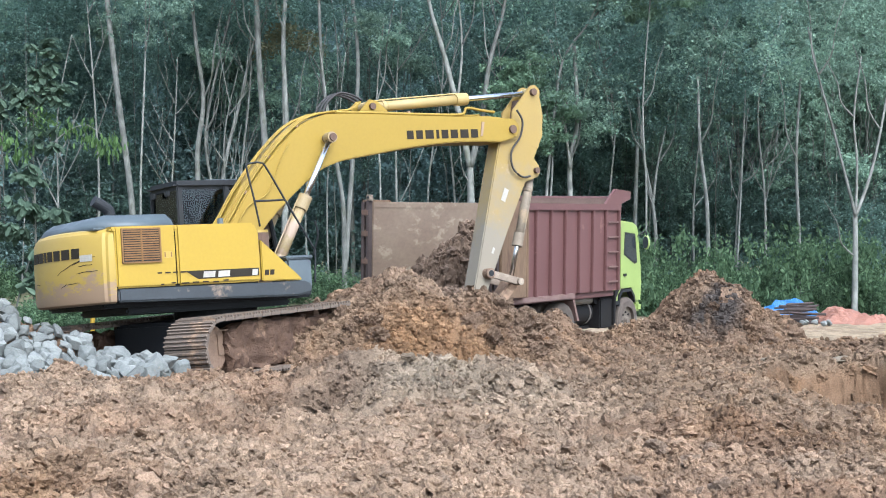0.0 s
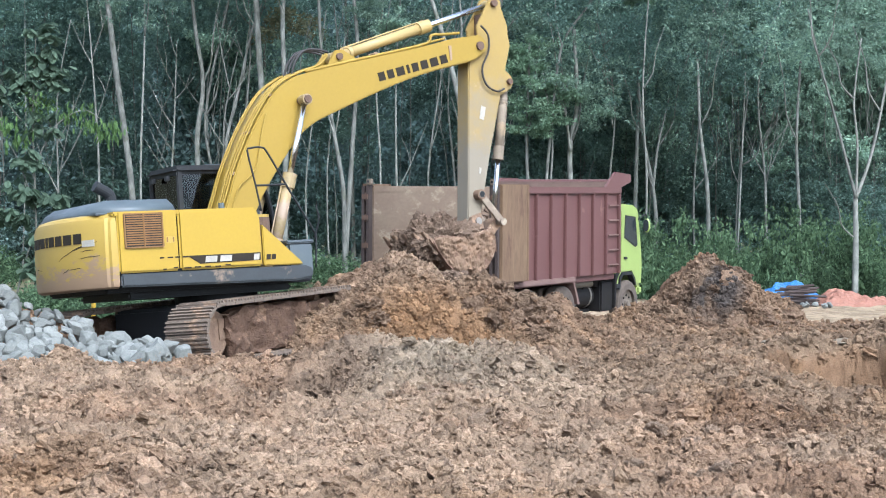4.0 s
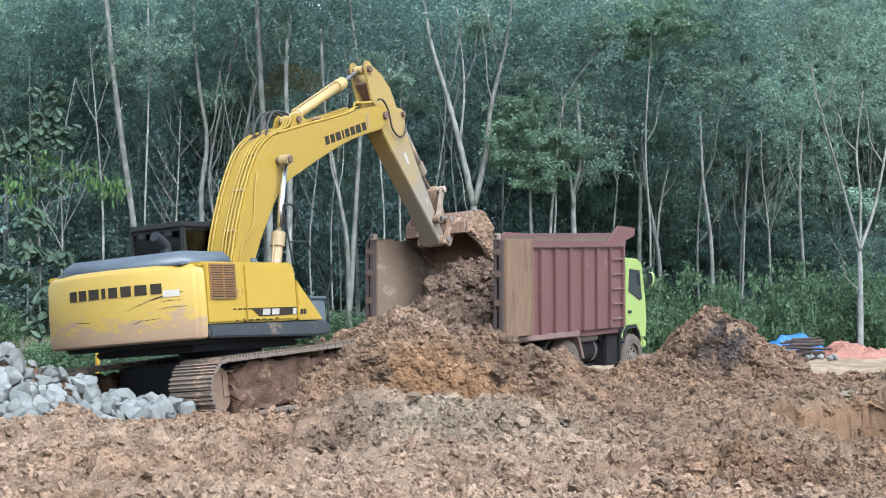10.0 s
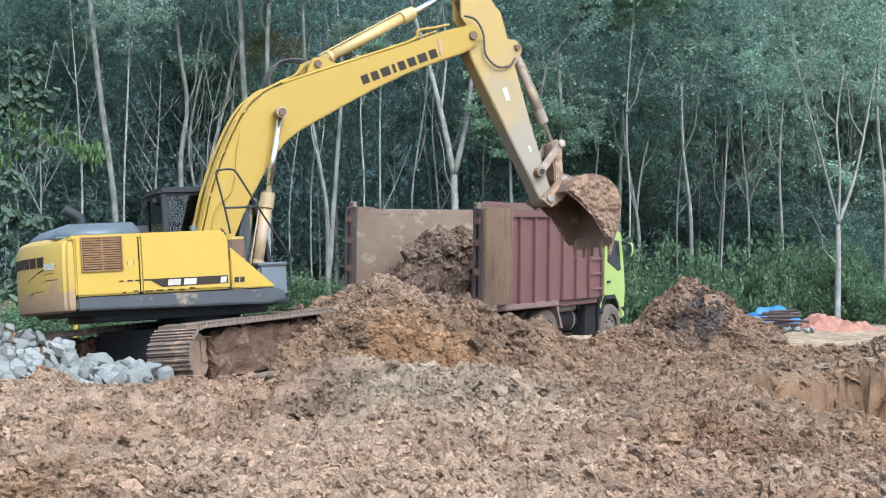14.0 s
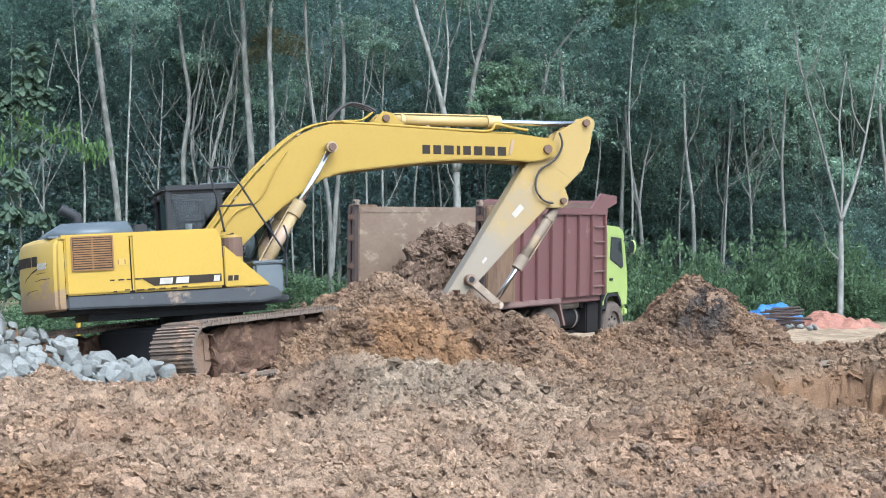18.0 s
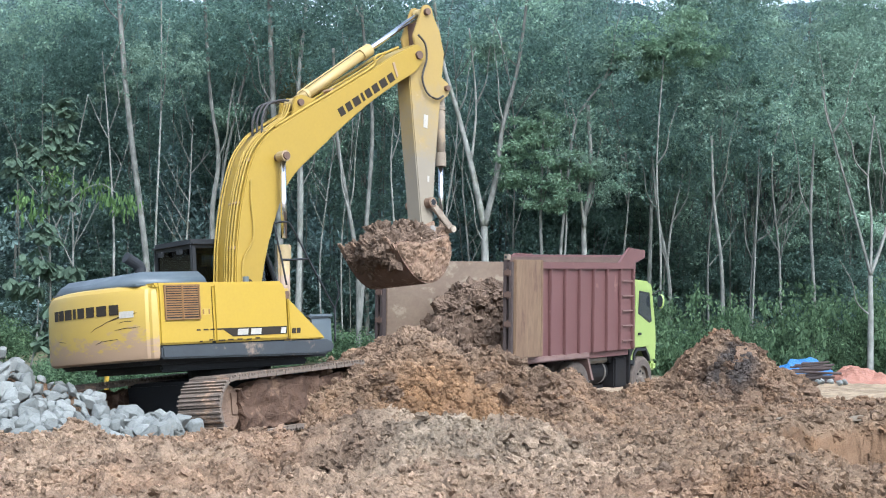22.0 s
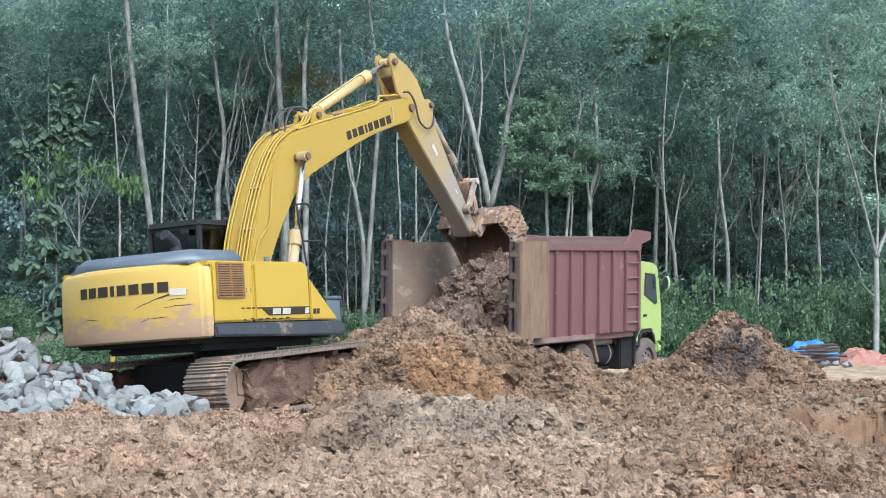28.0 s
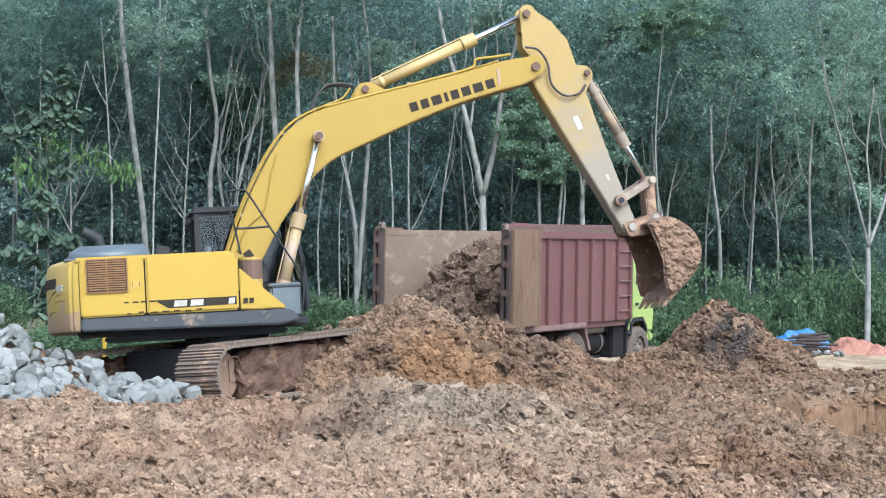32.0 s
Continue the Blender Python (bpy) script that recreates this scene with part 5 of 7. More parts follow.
    damp = smooth(0.52, 0.66, fbm(x * 1.7 + 4, y * 1.7, 4, 150)) * smooth(7.0, 9.0, y)
    col = col * (1 - 0.14 * damp[..., None] * np.array((0.8, 1.0, 1.05)))
    return col * ((0.80 + 0.25 * n2) * (0.80 + 0.38 * patchy))[..., None]


def grid_mesh(name, X, Y, Z, tone):
    rows, cols = X.shape
    i = np.arange(rows * cols).reshape(rows, cols)
    faces = np.stack([i[:-1, :-1].ravel(), i[:-1, 1:].ravel(), i[1:, 1:].ravel(), i[1:, :-1].ravel()], -1)
    me = bpy.data.meshes.new(name)
    me.vertices.add(rows * cols)
    me.vertices.foreach_set("co", np.stack([X.ravel(), Y.ravel(), Z.ravel()], -1).ravel())
    me.loops.add(faces.size)
    me.loops.foreach_set("vertex_index", faces.ravel())
    me.polygons.add(len(faces))
    me.polygons.foreach_set("loop_start", np.arange(len(faces)) * 4)
    me.update(calc_edges=True)
    ca = me.color_attributes.new("tone", "FLOAT_COLOR", "POINT")
    ca.data.foreach_set("color", np.concatenate([tone.reshape(-1, 3), np.ones((rows * cols, 1))], 1).ravel())
    me.materials.append(SOIL)
    return me


def build_soil():
    cols, rows = 820, 1050
    D, A = np.meshgrid(8.0 * (46.0 / 8.0) ** np.linspace(0, 1, rows), np.linspace(-0.345, 0.345, cols), indexing="ij")
    X, Y = D * A, D
    worked = 1 - smooth(31.0, 33.0, Y)
    streak = 0.16 * np.abs(2 * fbm(X * 4.0, Y * 1.2, 4, 121) - 1) + 0.05 * np.abs(2 * fbm(X * 15.0, Y * 5, 2, 125) - 1)
    cut = smooth(0.02, 0.3, pit_mask(X, Y))
    Z = soil_height(X, Y) + worked * (1 - 0.1 * cut) * relief(X, Y) + (1 - worked) * 0.10 * fbm(X * 2, Y * 2, 3, 44)
    Z = Z + cut * streak
    X2 = X + worked * 0.16 * (fbm(X * 7, Y * 7, 3, 50) - 0.5)
    me = grid_mesh("ground", X2, Y, Z, soil_tone(X, Y) * (1 - 0.10 * worked * (1 - cut))[..., None])
    return tagged(new("ground", me), "lumpy freshly dug tan and orange clay ground", "ground", kind="structure")


ground = build_soil()
GRASS = surf("forest_floor", (0.07, 0.09, 0.03), (0.12, 0.09, 0.05), rough=0.95, scale=0.8, fine=8, bump=0.4)
far_bm = bmesh.new()
for x, y in ((-400, 44.5), (400, 44.5), (400, 900), (-400, 900)):
    far_bm.verts.new((x, y, -0.36))
for s in (-1, 1):
    corners = ((s * 400, 8.3, 0.40), (s * 2.84, 8.3, 0.40), (s * 15.27, 44.5, -0.36), (s * 400, 44.5, -0.36))
    far_bm.faces.new([far_bm.verts.new(c) for c in (corners if s > 0 else corners[::-1])])
far_bm.verts.ensure_lookup_table()
far_bm.faces.new(far_bm.verts[:4])
tagged(part("ground", far_bm, GRASS), "leaf-littered green and brown ground under the trees", "ground", kind="structure")
near_bm = bmesh.new()
for x, y in ((-400, -400), (400, -400), (400, 8.3), (-400, 8.3)):
    near_bm.verts.new((x, y, 0.45))
near_bm.faces.new(near_bm.verts)
CLAY = surf("plain_clay", (0.36, 0.25, 0.17), (0.28, 0.18, 0.12), rough=0.95, scale=1.0, fine=12, bump=0.6)
tagged(part("ground", near_bm, CLAY), "trodden tan clay ground", "ground", kind="structure")


# loose clods lying on the soil
def lump(seed, flat=0.75, cuts=7, level=2, rough=0.16, grain=4, fine=0.0):
    """An uneven lump about one metre across: a ball with planed flanks and noise."""
    r = random.Random(seed)
    bm = bmesh.new()
    bmesh.ops.create_icosphere(bm, subdivisions=level, radius=0.5)
    planes = []
    for _ in range(cuts):
        n = Vector((r.gauss(0, 1), r.gauss(0, 1), r.gauss(0, 1))).normalized()
        planes.append((n, r.uniform(0.24, 0.38)))
    off = Vector((r.random() * 9, r.random() * 9, r.random() * 9))
    for v in bm.verts:
        for n, d in planes:
            h = v.co.dot(n) - d
            if h > 0:
                v.co -= n * h
        v.co *= 1 + rough * (noise.noise(v.co * 4 + off) + (0.6 * noise.noise(v.co * grain + off) if grain != 4 else 0))
        if fine:
            v.co *= 1 + fine * (noise.noise(v.co * 17 + off) + 0.7 * noise.noise(v.co * 38 + off))
        v.co.z *= flat
    return bm


def scatter_clods(name, label, n, level, smallest, largest, power, seed, even, near=8.8):
    """Loose crumbs lying all over the worked soil, denser on slopes, in its own colours."""
    r = np.random.RandomState(seed)
    m = n * 6
    dist = near * (31.0 / near) ** r.rand(m)
    x = dist * r.uniform(-0.33, 0.33, m)
    here = soil_height(x, dist)
    slope = np.clip((soil_height(x, dist + 0.15) - here) / 0.15, 0, 1.5)
    want = (even + slope) * (0.35 + 1.0 * smooth(0.35, 0.6, fbm(x * 0.9, dist * 0.9, 3, 200)))
    keep = (r.rand(m) < want * (1 - 0.75 * np.exp(-((x - 0.05) / 1.0) ** 2 - ((dist - 23.3) / 0.7) ** 2))) & ~((x < -2.7) & (dist > 18.6)) & ~((pit_mask(x, dist) > 0.05) & (r.rand(m) < 0.55))
    x, dist, here = x[keep][:n], dist[keep][:n], here[keep][:n]
    z = here + relief(x, dist)
    tone = soil_tone(x, dist)
    V, F, C, base = [], [], [], 0
    for k in range(12):
        bm = lump(seed * 50 + k, 0.85, 3, level, 0.95, 11)
        vs = np.array([v.co[:] for v in bm.verts]) * (1.0 if level > 1 else 1.15)
        fs = np.array([[v.index for v in f.verts] for f in bm.faces])
        bm.free()
        px, py, pz, pt = x[k::12], dist[k::12], z[k::12], tone[k::12]
        q = len(px)
        size = smallest + (largest - smallest) * r.rand(q) ** power
        a, b = r.rand(q) * 6.28, r.rand(q) * 6.28
        o, e = np.zeros(q), np.ones(q)
        turn = np.stack([np.cos(a), -np.sin(a), o, np.sin(a), np.cos(a), o, o, o, e], -1).reshape(q, 3, 3)
        tip = np.stack([e, o, o, o, np.cos(b), -np.sin(b), o, np.sin(b), np.cos(b)], -1).reshape(q, 3, 3)
        shape = vs[None] * np.stack([size, size * r.uniform(0.65, 1.15, q), size * r.uniform(0.7, 1.1, q)], -1)[:, None]
        V.append((np.einsum("qij,qvj->qvi", turn @ tip, shape) + np.stack([px, py, pz + size * r.uniform(-0.2, 0.25, q)], -1)[:, None]).reshape(-1, 3))
        F.append((fs[None] + base + (np.arange(q) * len(vs))[:, None, None]).reshape(-1, 3))
        C.append(np.repeat(pt * (r.choice((0.78, 0.9, 1.0, 1.06, 1.14), q) * r.uniform(0.95, 1.05, q))[:, None], len(vs), 0))
        base += q * len(vs)
    V, F, C = np.concatenate(V), np.concatenate(F), np.concatenate(C)
    me = bpy.data.meshes.new(name)
    me.vertices.add(len(V))
    me.vertices.foreach_set("co", V.ravel())
    me.loops.add(F.size)
    me.loops.foreach_set("vertex_index", F.ravel())
    me.polygons.add(len(F))
    me.polygons.foreach_set("loop_start", np.arange(len(F)) * 3)
    me.polygons.foreach_set("use_smooth", np.zeros(len(F), bool))
    me.update(calc_edges=True)
    ca = me.color_attributes.new("tone", "FLOAT_COLOR", "POINT")
    ca.data.foreach_set("color", np.concatenate([C, np.ones((len(C), 1))], 1).ravel())
    me.materials.append(SOIL)
    tagged(new(name, me), label, "clods", kind="stuff")


scatter_clods("soil_crumbs", "small crumbs of clay strewn over the dug ground", 120000, 1, 0.014, 0.055, 1.7, 5, 0.4)
scatter_clods("coarse_crumbs", "coarse crumbs of clay strewn over the dug ground", 7000, 2, 0.05, 0.15, 2.4, 8, 0.14)
scatter_clods("broken_clods", "broken pieces of clay strewn over the dug ground", 22000, 1, 0.035, 0.085, 1.6, 11, 0.35)
scatter_clods("pile_clods", "knobbly pieces of clay on the dug piles", 30000, 1, 0.03, 0.12, 1.8, 14, 0.30, 20.5)


CLOD = surf("clod_clay", (0.235, 0.162, 0.108), (0.165, 0.108, 0.072), rough=0.95, scale=4.0, fine=34, bump=1.0, bump_at=0.05, vary=0.25, spec=0.15,
            stain=(0.30, 0.165, 0.08), stain_at=0.60)
CLOD_TAN = surf("tan_clod_clay", (0.34, 0.25, 0.18), (0.245, 0.175, 0.122), rough=0.95, scale=5.0, fine=26, bump=0.9, bump_at=0.04, vary=0.15, spec=0.15)


def big_clods():
    """Larger clods, each a thing of its own, on the slopes and at the pile's foot."""
    r = random.Random(77)
    kinds = []
    for s in range(20):
        bm = lump(840 + s, 0.85, 3, 4, 0.42, 9, 0.24)
        me = bpy.data.meshes.new("clod")
        bm.to_mesh(me)
        bm.free()
        me.materials.append(CLOD_TAN if s < 10 else CLOD)
        kinds.append(me)
    spots = [(r.uniform(-0.30, 0.30), 10 * 2.9 ** r.random()) for _ in range(130)]
    spots = [(a * d, d, r.uniform(0.09, 0.20)) for a, d in spots]
    spots += [(r.uniform(0.4, 1.7), r.uniform(22.6, 24.6), r.uniform(0.18, 0.42)) for _ in range(34)]
    spots += [(r.uniform(-2.3, -0.9), r.uniform(22.4, 24.4), r.uniform(0.18, 0.36)) for _ in range(22)]
    spots += [(r.uniform(3.6, 6.2), r.uniform(28.2, 29.6), r.uniform(0.18, 0.42)) for _ in range(30)]
    i = 0
    for x, y, size in spots:
        if (x < -2.6 and y > 18.4) or (x > 3.5 and 12 < y < 20.9):
            continue
        z = float((soil_height(np.array([x]), np.array([y])) + relief(np.array([x]), np.array([y])))[0])
        ob = new("clod", kinds[i % 10 + (0 if y < 19.5 else 10)])
        i += 1
        ob.matrix_basis = pose(x, y, z - size * 0.02, r.uniform(-30, 30), r.uniform(-30, 30), r.uniform(0, 360)) @ Matrix.Diagonal((size, size * r.uniform(0.7, 1.2), size * 0.9, 1))
        tagged(ob, "rough brown clay clod on the dug ground", "clod", "clods on the dug ground")


big_clods()


# ---- heaps, rocks and site clutter ----
ROCK = surf("grey_quarry_rock", (0.20, 0.208, 0.194), (0.13, 0.138, 0.13), rough=0.9, scale=3.0, fine=14, bump=0.5, vary=0.25, spec=0.2,
            stain=(0.24, 0.195, 0.145), stain_at=0.62, stain_scale=1.5)
LOAD = surf("dug_brown_clay", (0.150, 0.105, 0.074), (0.095, 0.066, 0.047), rough=0.95, scale=3.0, fine=16, bump=0.9, bump_at=0.04, vary=0.15, spec=0.15,
            stain=(0.25, 0.18, 0.13), stain_at=0.56, stain_scale=5.0)


def build_rocks():
    r = random.Random(21)
    kinds = []
    for s in range(12):
        bm = lump(300 + s, r.uniform(0.65, 0.95), 17, 3, 0.03, 9, 0.02)
        me = bpy.data.meshes.new("rock")
        bm.to_mesh(me)
        bm.free()
        me.materials.append(ROCK)
        kinds.append(me)
    for i in range(296):
        row, col = divmod(i, 24)
        y = 19.6 + row * 0.235 + r.uniform(-0.12, 0.12)
        x = -3.5 - (0.335 * y - 3.5) * (col + r.random()) / 24
        size = r.choice((0.20, 0.24, 0.28, 0.32, 0.35, 0.38))
        if x > -3.8 and y > 21.6:
            continue
        ob = new("rock", kinds[i % 12])
        ob.matrix_basis = pose(x, y, float(soil_height(np.array([x]), np.array([y]))[0]) + size * r.uniform(0.15, 0.42), r.uniform(-60, 60), r.uniform(-60, 60), r.uniform(0, 360)) @ Matrix.Diagonal((size, size * r.uniform(0.7, 1.1), size * r.uniform(0.75, 1.0), 1))
        tagged(ob, "angular pale grey quarry rock on the rock heap", "rock", "heap of quarry rocks")
    for x, y, z, size in ((-3.60, 20.6, 0.28, 0.50), (-3.27, 20.5, 0.27, 0.44), (-3.85, 21.3, 0.36, 0.36), (-3.08, 20.2, 0.20, 0.28)):
        ob = new("rock", kinds[int(x * -7) % 12])
        ob.matrix_basis = pose(x, y, z, 25, 60, x * 90) @ Matrix.Diagonal((size, size * 0.7, size, 1))
        tagged(ob, "large pale grey quarry rock leaning by the track", "rock", "heap of quarry rocks")


build_rocks()


def clay_slabs():
    """Flat grey-green pieces of wet clay along the pit's rim."""
    for i, (x, y, w, d) in enumerate(((4.12, 20.75, 0.34, 0.26), (4.55, 20.85, 0.26, 0.2), (4.95, 20.72, 0.40, 0.26))):
        z = float((soil_height(np.array([x]), np.array([y])) + 0.6 * relief(np.array([x]), np.array([y])))[0])
        ob = part("clay_slab", lump(640 + i, 0.9, 9, 3, 0.06, 9, 0.03), WET_CLAY)
        ob.matrix_basis = pose(x, y, z - 0.04, -12 + 6 * i, 8 - 5 * i, 35 * i) @ Matrix.Diagonal((w, d, 0.12, 1))
        tagged(ob, "flat grey-green slab of wet clay at the pit's rim", "clay slab", "clay slabs on the rim")


WET_CLAY = surf("grey_green_clay", (0.20, 0.165, 0.12), (0.14, 0.112, 0.08), rough=0.85, spec=0.2, scale=6, fine=30, bump=0.4)
clay_slabs()


def heap_mesh(name, rx, ry, h, seed, n=130, power=0.9):
    """A loose heap of clay clods on a flat base."""
    u, v = np.meshgrid(np.linspace(-1, 1, n), np.linspace(-1, 1, n), indexing="ij")
    d = np.hypot(u, v) * (1 + 0.4 * (fbm(u * 2 + seed, v * 2, 3, seed) - 0.5))
    z = h * np.clip(1 - d, 0, 1) ** power
    x, y = u * rx, v * ry
    wx, wy = x + 0.12 * (fbm(x * 6, y * 6, 3, seed + 11) - 0.5), y + 0.12 * (fbm(x * 6, y * 6, 3, seed + 12) - 0.5)
    z = z + (0.16 * chips(wx * 4, wy * 4, seed) + 0.13 * chips(wx * 8, wy * 8, seed + 3) + 0.08 * chips(wx * 16, wy * 16, seed + 5)) * smooth(1.05, 0.85, d)
    z = z + 0.10 * np.abs(2 * fbm(x * 9, y * 9, 2, seed + 9) - 1) + 0.08 * np.abs(2 * fbm(x * 19, y * 19, 2, seed + 7) - 1)
    bm = bmesh.new()
    vs = [[bm.verts.new((x[i, j], y[i, j], z[i, j])) for j in range(n)] for i in range(n)]
    for i in range(n - 1):
        for j in range(n - 1):
            if d[i, j] < 1.15:
                bm.faces.new((vs[i][j], vs[i + 1][j], vs[i + 1][j + 1], vs[i][j + 1]))
    bmesh.ops.delete(bm, geom=[q for q in bm.verts if not q.link_faces], context="VERTS")
    for q in bm.verts:
        q.co += 0.07 * noise.noise_vector(q.co * 7.0) + 0.05 * noise.noise_vector(q.co * 15.0)
    r = random.Random(seed)
    kinds = []
    for k in range(8):
        one = lump(seed * 90 + k, 0.85, 4, 2, 0.5, 9, 0.15)
        kinds.append(([v.co.copy() for v in one.verts], [[v.index for v in f.verts] for f in one.faces]))
        one.free()
    for _ in range(700):
        i, j = r.randrange(n), r.randrange(n)
        if d[i, j] > 1.0:
            continue
        co, faces = kinds[r.randrange(8)]
        size = 0.06 + 0.17 * r.random() ** 2
        m = Matrix.Translation((x[i, j], y[i, j], z[i, j] + 0.1 * size)) @ Euler((r.random() * 6, r.random() * 6, r.random() * 6)).to_matrix().to_4x4() @ Matrix.Scale(size, 4)
        vs = [bm.verts.new(m @ c) for c in co]
        for f in faces:
            bm.faces.new([vs[k] for k in f])
    return bm


cargo = part("clay_mound", heap_mesh("clay_mound", 1.22, 1.75, 1.05, 4), LOAD)
cargo.matrix_basis = TRUCK @ pose(-0.05, 1.6, BED_0)
tagged(cargo, "mound of dark brown clay in the truck bed", "clay mound")

# bucket loads: lumps that ride in the bucket and drop into the truck
CLOD_MESHES = []
for s in range(6):
    lump_bm = lump(500 + s, 0.85, 6, 4, 0.38, 9, 0.20)
    me = bpy.data.meshes.new("clay_lump")
    lump_bm.to_mesh(me)
    lump_bm.free()
    me.materials.append(LOAD)
    CLOD_MESHES.append(me)


def build_load(seed, label):
    r = random.Random(seed)
    out = []
    spots = [(x, y, z) for x, z in ((0.34, 0.20), (0.62, 0.22), (0.90, 0.16), (0.50, -0.03), (0.82, -0.06), (1.04, -0.02)) for y in (-0.40, 0.0, 0.40)]
    spots += [(0.62, -0.25, -0.20), (0.70, 0.2, -0.24), (0.95, -0.1, -0.20), (1.12, -0.38, -0.10), (1.14, 0.0, -0.12), (1.12, 0.38, -0.10)]
    for i, (x, y, z) in enumerate(spots):
        ob = new("clay_lump", CLOD_MESHES[(i + seed) % 6])
        size = r.uniform(0.48, 0.60) if z > 0 else r.uniform(0.46, 0.58)
        ob.scale = (size, size, size)
        tagged(ob, label, "clay lump", "clay lumps of a bucket load")
        turn = (r.uniform(0, 360), r.uniform(0, 360), r.uniform(0, 360))
        out.append((ob, pose(x * K, y * K, z * K, *turn)))
    return out


load_one = build_load(1, "damp brown clay lump dug by the bucket")
load_two = build_load(2, "damp brown clay lump dug by the bucket")

marker = tagged(part("marker_post", rod((0, 0, 0), (0.01, 0, 0.96), 0.042, sides=12), YELLOW), "short yellow marker post in the grass", "post")
marker.matrix_basis = pose(-6.42, 30.0, float(soil_height(np.array([-6.42]), np.array([30.0]))[0]) - 0.05)

# tarpaulins, steel bars and stones on the sandy ground behind
PINK = surf("faded_orange_tarp", (0.275, 0.125, 0.082), (0.225, 0.10, 0.068), rough=0.6, scale=2.5, fine=6, bump=0.9, bump_at=0.12)


def crumpled(name, cx, cy, rx, ry, h, material, label, category, seed):
    n = 34
    u, v = np.meshgrid(np.linspace(-1, 1, n), np.linspace(-1, 1, n), indexing="ij")
    x, y = u * rx * (1 + 0.15 * (fbm(v * 2, u, 2, seed) - 0.5)), v * ry * (1 + 0.3 * (fbm(u * 2, v, 2, seed + 1) - 0.5))
    fall = np.clip(1.05 - np.maximum(np.abs(u), np.abs(v)) ** 2.2, 0, 1)
    z = h * fall * (0.55 + 0.45 * fbm(u * 1.6, v * 1.6, 2, seed + 2)) + 0.55 * h * (fbm(u * 2.2 + v, v * 2.6, 2, seed + 3) - 0.4) * fall + 0.30 * h * (np.abs(2 * fbm(u * 3.0 - v * 2, v * 3.2 + u, 2, seed + 5) - 1) - 0.3) * fall + 0.03
    bm = bmesh.new()
    vs = [[bm.verts.new((x[i, j], y[i, j], z[i, j])) for j in range(n)] for i in range(n)]
    for i in range(n - 1):
        for j in range(n - 1):
            bm.faces.new((vs[i][j], vs[i + 1][j], vs[i + 1][j + 1], vs[i][j + 1]))
    edge = [e for e in bm.edges if len(e.link_faces) == 1]
    ext = bmesh.ops.extrude_edge_only(bm, edges=edge)
    for q in ext["geom"]:
        if isinstance(q, bmesh.types.BMVert):
            q.co.z = -0.05
    ob = part(name, bm, material, None, "", True)
    ob.matrix_basis = pose(cx, cy, -0.33)
    return tagged(ob, label, category)


crumpled("tarpaulin", 10.15, 42.3, 0.72, 0.8, 0.44, PINK, "crumpled faded orange tarpaulin over a low heap", "tarpaulin", 3)
crumpled("tarpaulin", 10.95, 41.9, 0.42, 0.35, 0.22, PINK, "loose end of a faded orange tarpaulin", "tarpaulin", 6)
crumpled("tarpaulin", 9.0, 43.4, 0.80, 0.6, 0.56, BLUE_FILM, "crumpled bright blue tarpaulin over stacked bars", "tarpaulin", 8)
crumpled("tarpaulin", 7.65, 44.2, 0.55, 0.4, 0.66, BLUE_FILM, "crumpled bright blue tarpaulin behind the pile", "tarpaulin", 9)
crumpled("plastic_sheet", 4.50, 34.5, 0.40, 0.35, 0.66, PALE_FILM, "crumpled light blue plastic sheet by the truck", "plastic sheet", 10)


def build_bars():
    stack = thing("steel_bar_stack", "rusty reinforcing bars stacked on the sand", "bar stack", pose(9.0, 42.0, -0.33, 0, 0, 4))
    r = random.Random(4)
    for i in range(30):
        z = 0.06 + (i // 7) * 0.12
        y = -0.5 + (i % 7) * 0.15 + r.uniform(-0.04, 0.04)
        part("bar", rod((-0.5 + r.uniform(-0.2, 0.1), y, z + r.uniform(-0.04, 0.04)), (0.35 + r.uniform(-0.2, 0.2), y + r.uniform(-0.2, 0.2), z + r.uniform(-0.04, 0.05)), 0.026, sides=6), POST_STEEL, stack)
    for i in range(5):
        x, y = 8.7 + i * 0.17 + r.uniform(-0.05, 0.05), 40.6 + r.uniform(-0.2, 0.3)
        ob = part("stone", lump(700 + i, 0.7, 8, 2, 0.05), ROCK)
        ob.matrix_basis = pose(x, y, -0.22, 0, 0, i * 70) @ Matrix.Diagonal((0.22, 0.2, 0.24, 1))
        tagged(ob, "small pale stone on the sandy ground", "stone", "stones by the bars")


build_bars()
POST = surf("yellow_post_paint", (0.75, 0.55, 0.03), rough=0.5, scale=4, fine=30)
post_bm = rod((0, 0, 0), (0, 0, 1.05), 0.055, sides=14)
rod((0, 0, 1.05), (0, 0, 1.10), 0.055, 0.03, 14, post_bm)
post_ob = tagged(part("marker_post", post_bm, POST), "short yellow painted marker post among weeds", "post")
post_ob.matrix_basis = pose(-6.95, 32.2, -0.40, 2, 0, 0)
board = part("sand_slab", box(-0.55, 0.55, -0.25, 0.25, 0, 0.10, 0.03), surf("pale_sand", (0.55, 0.42, 0.27), rough=0.95, scale=3, fine=20, bump=0.3))
board.matrix_basis = TRUCK @ pose(1.75, 3.6, 0.26, 0, 0, 20)
tagged(board, "flat pale sandy clod beside the truck", "clod")


# ---- the forest ----
BARK = surf("pale_bark", (0.225, 0.228, 0.205), (0.09, 0.095, 0.082), rough=0.9, scale=4.5, amount=0.9, fine=16, bump=0.5, vary=0.25,
            stain=(0.09, 0.095, 0.07), stain_at=0.53, stain_scale=1.6, stretch=(1, 1, 0.5))


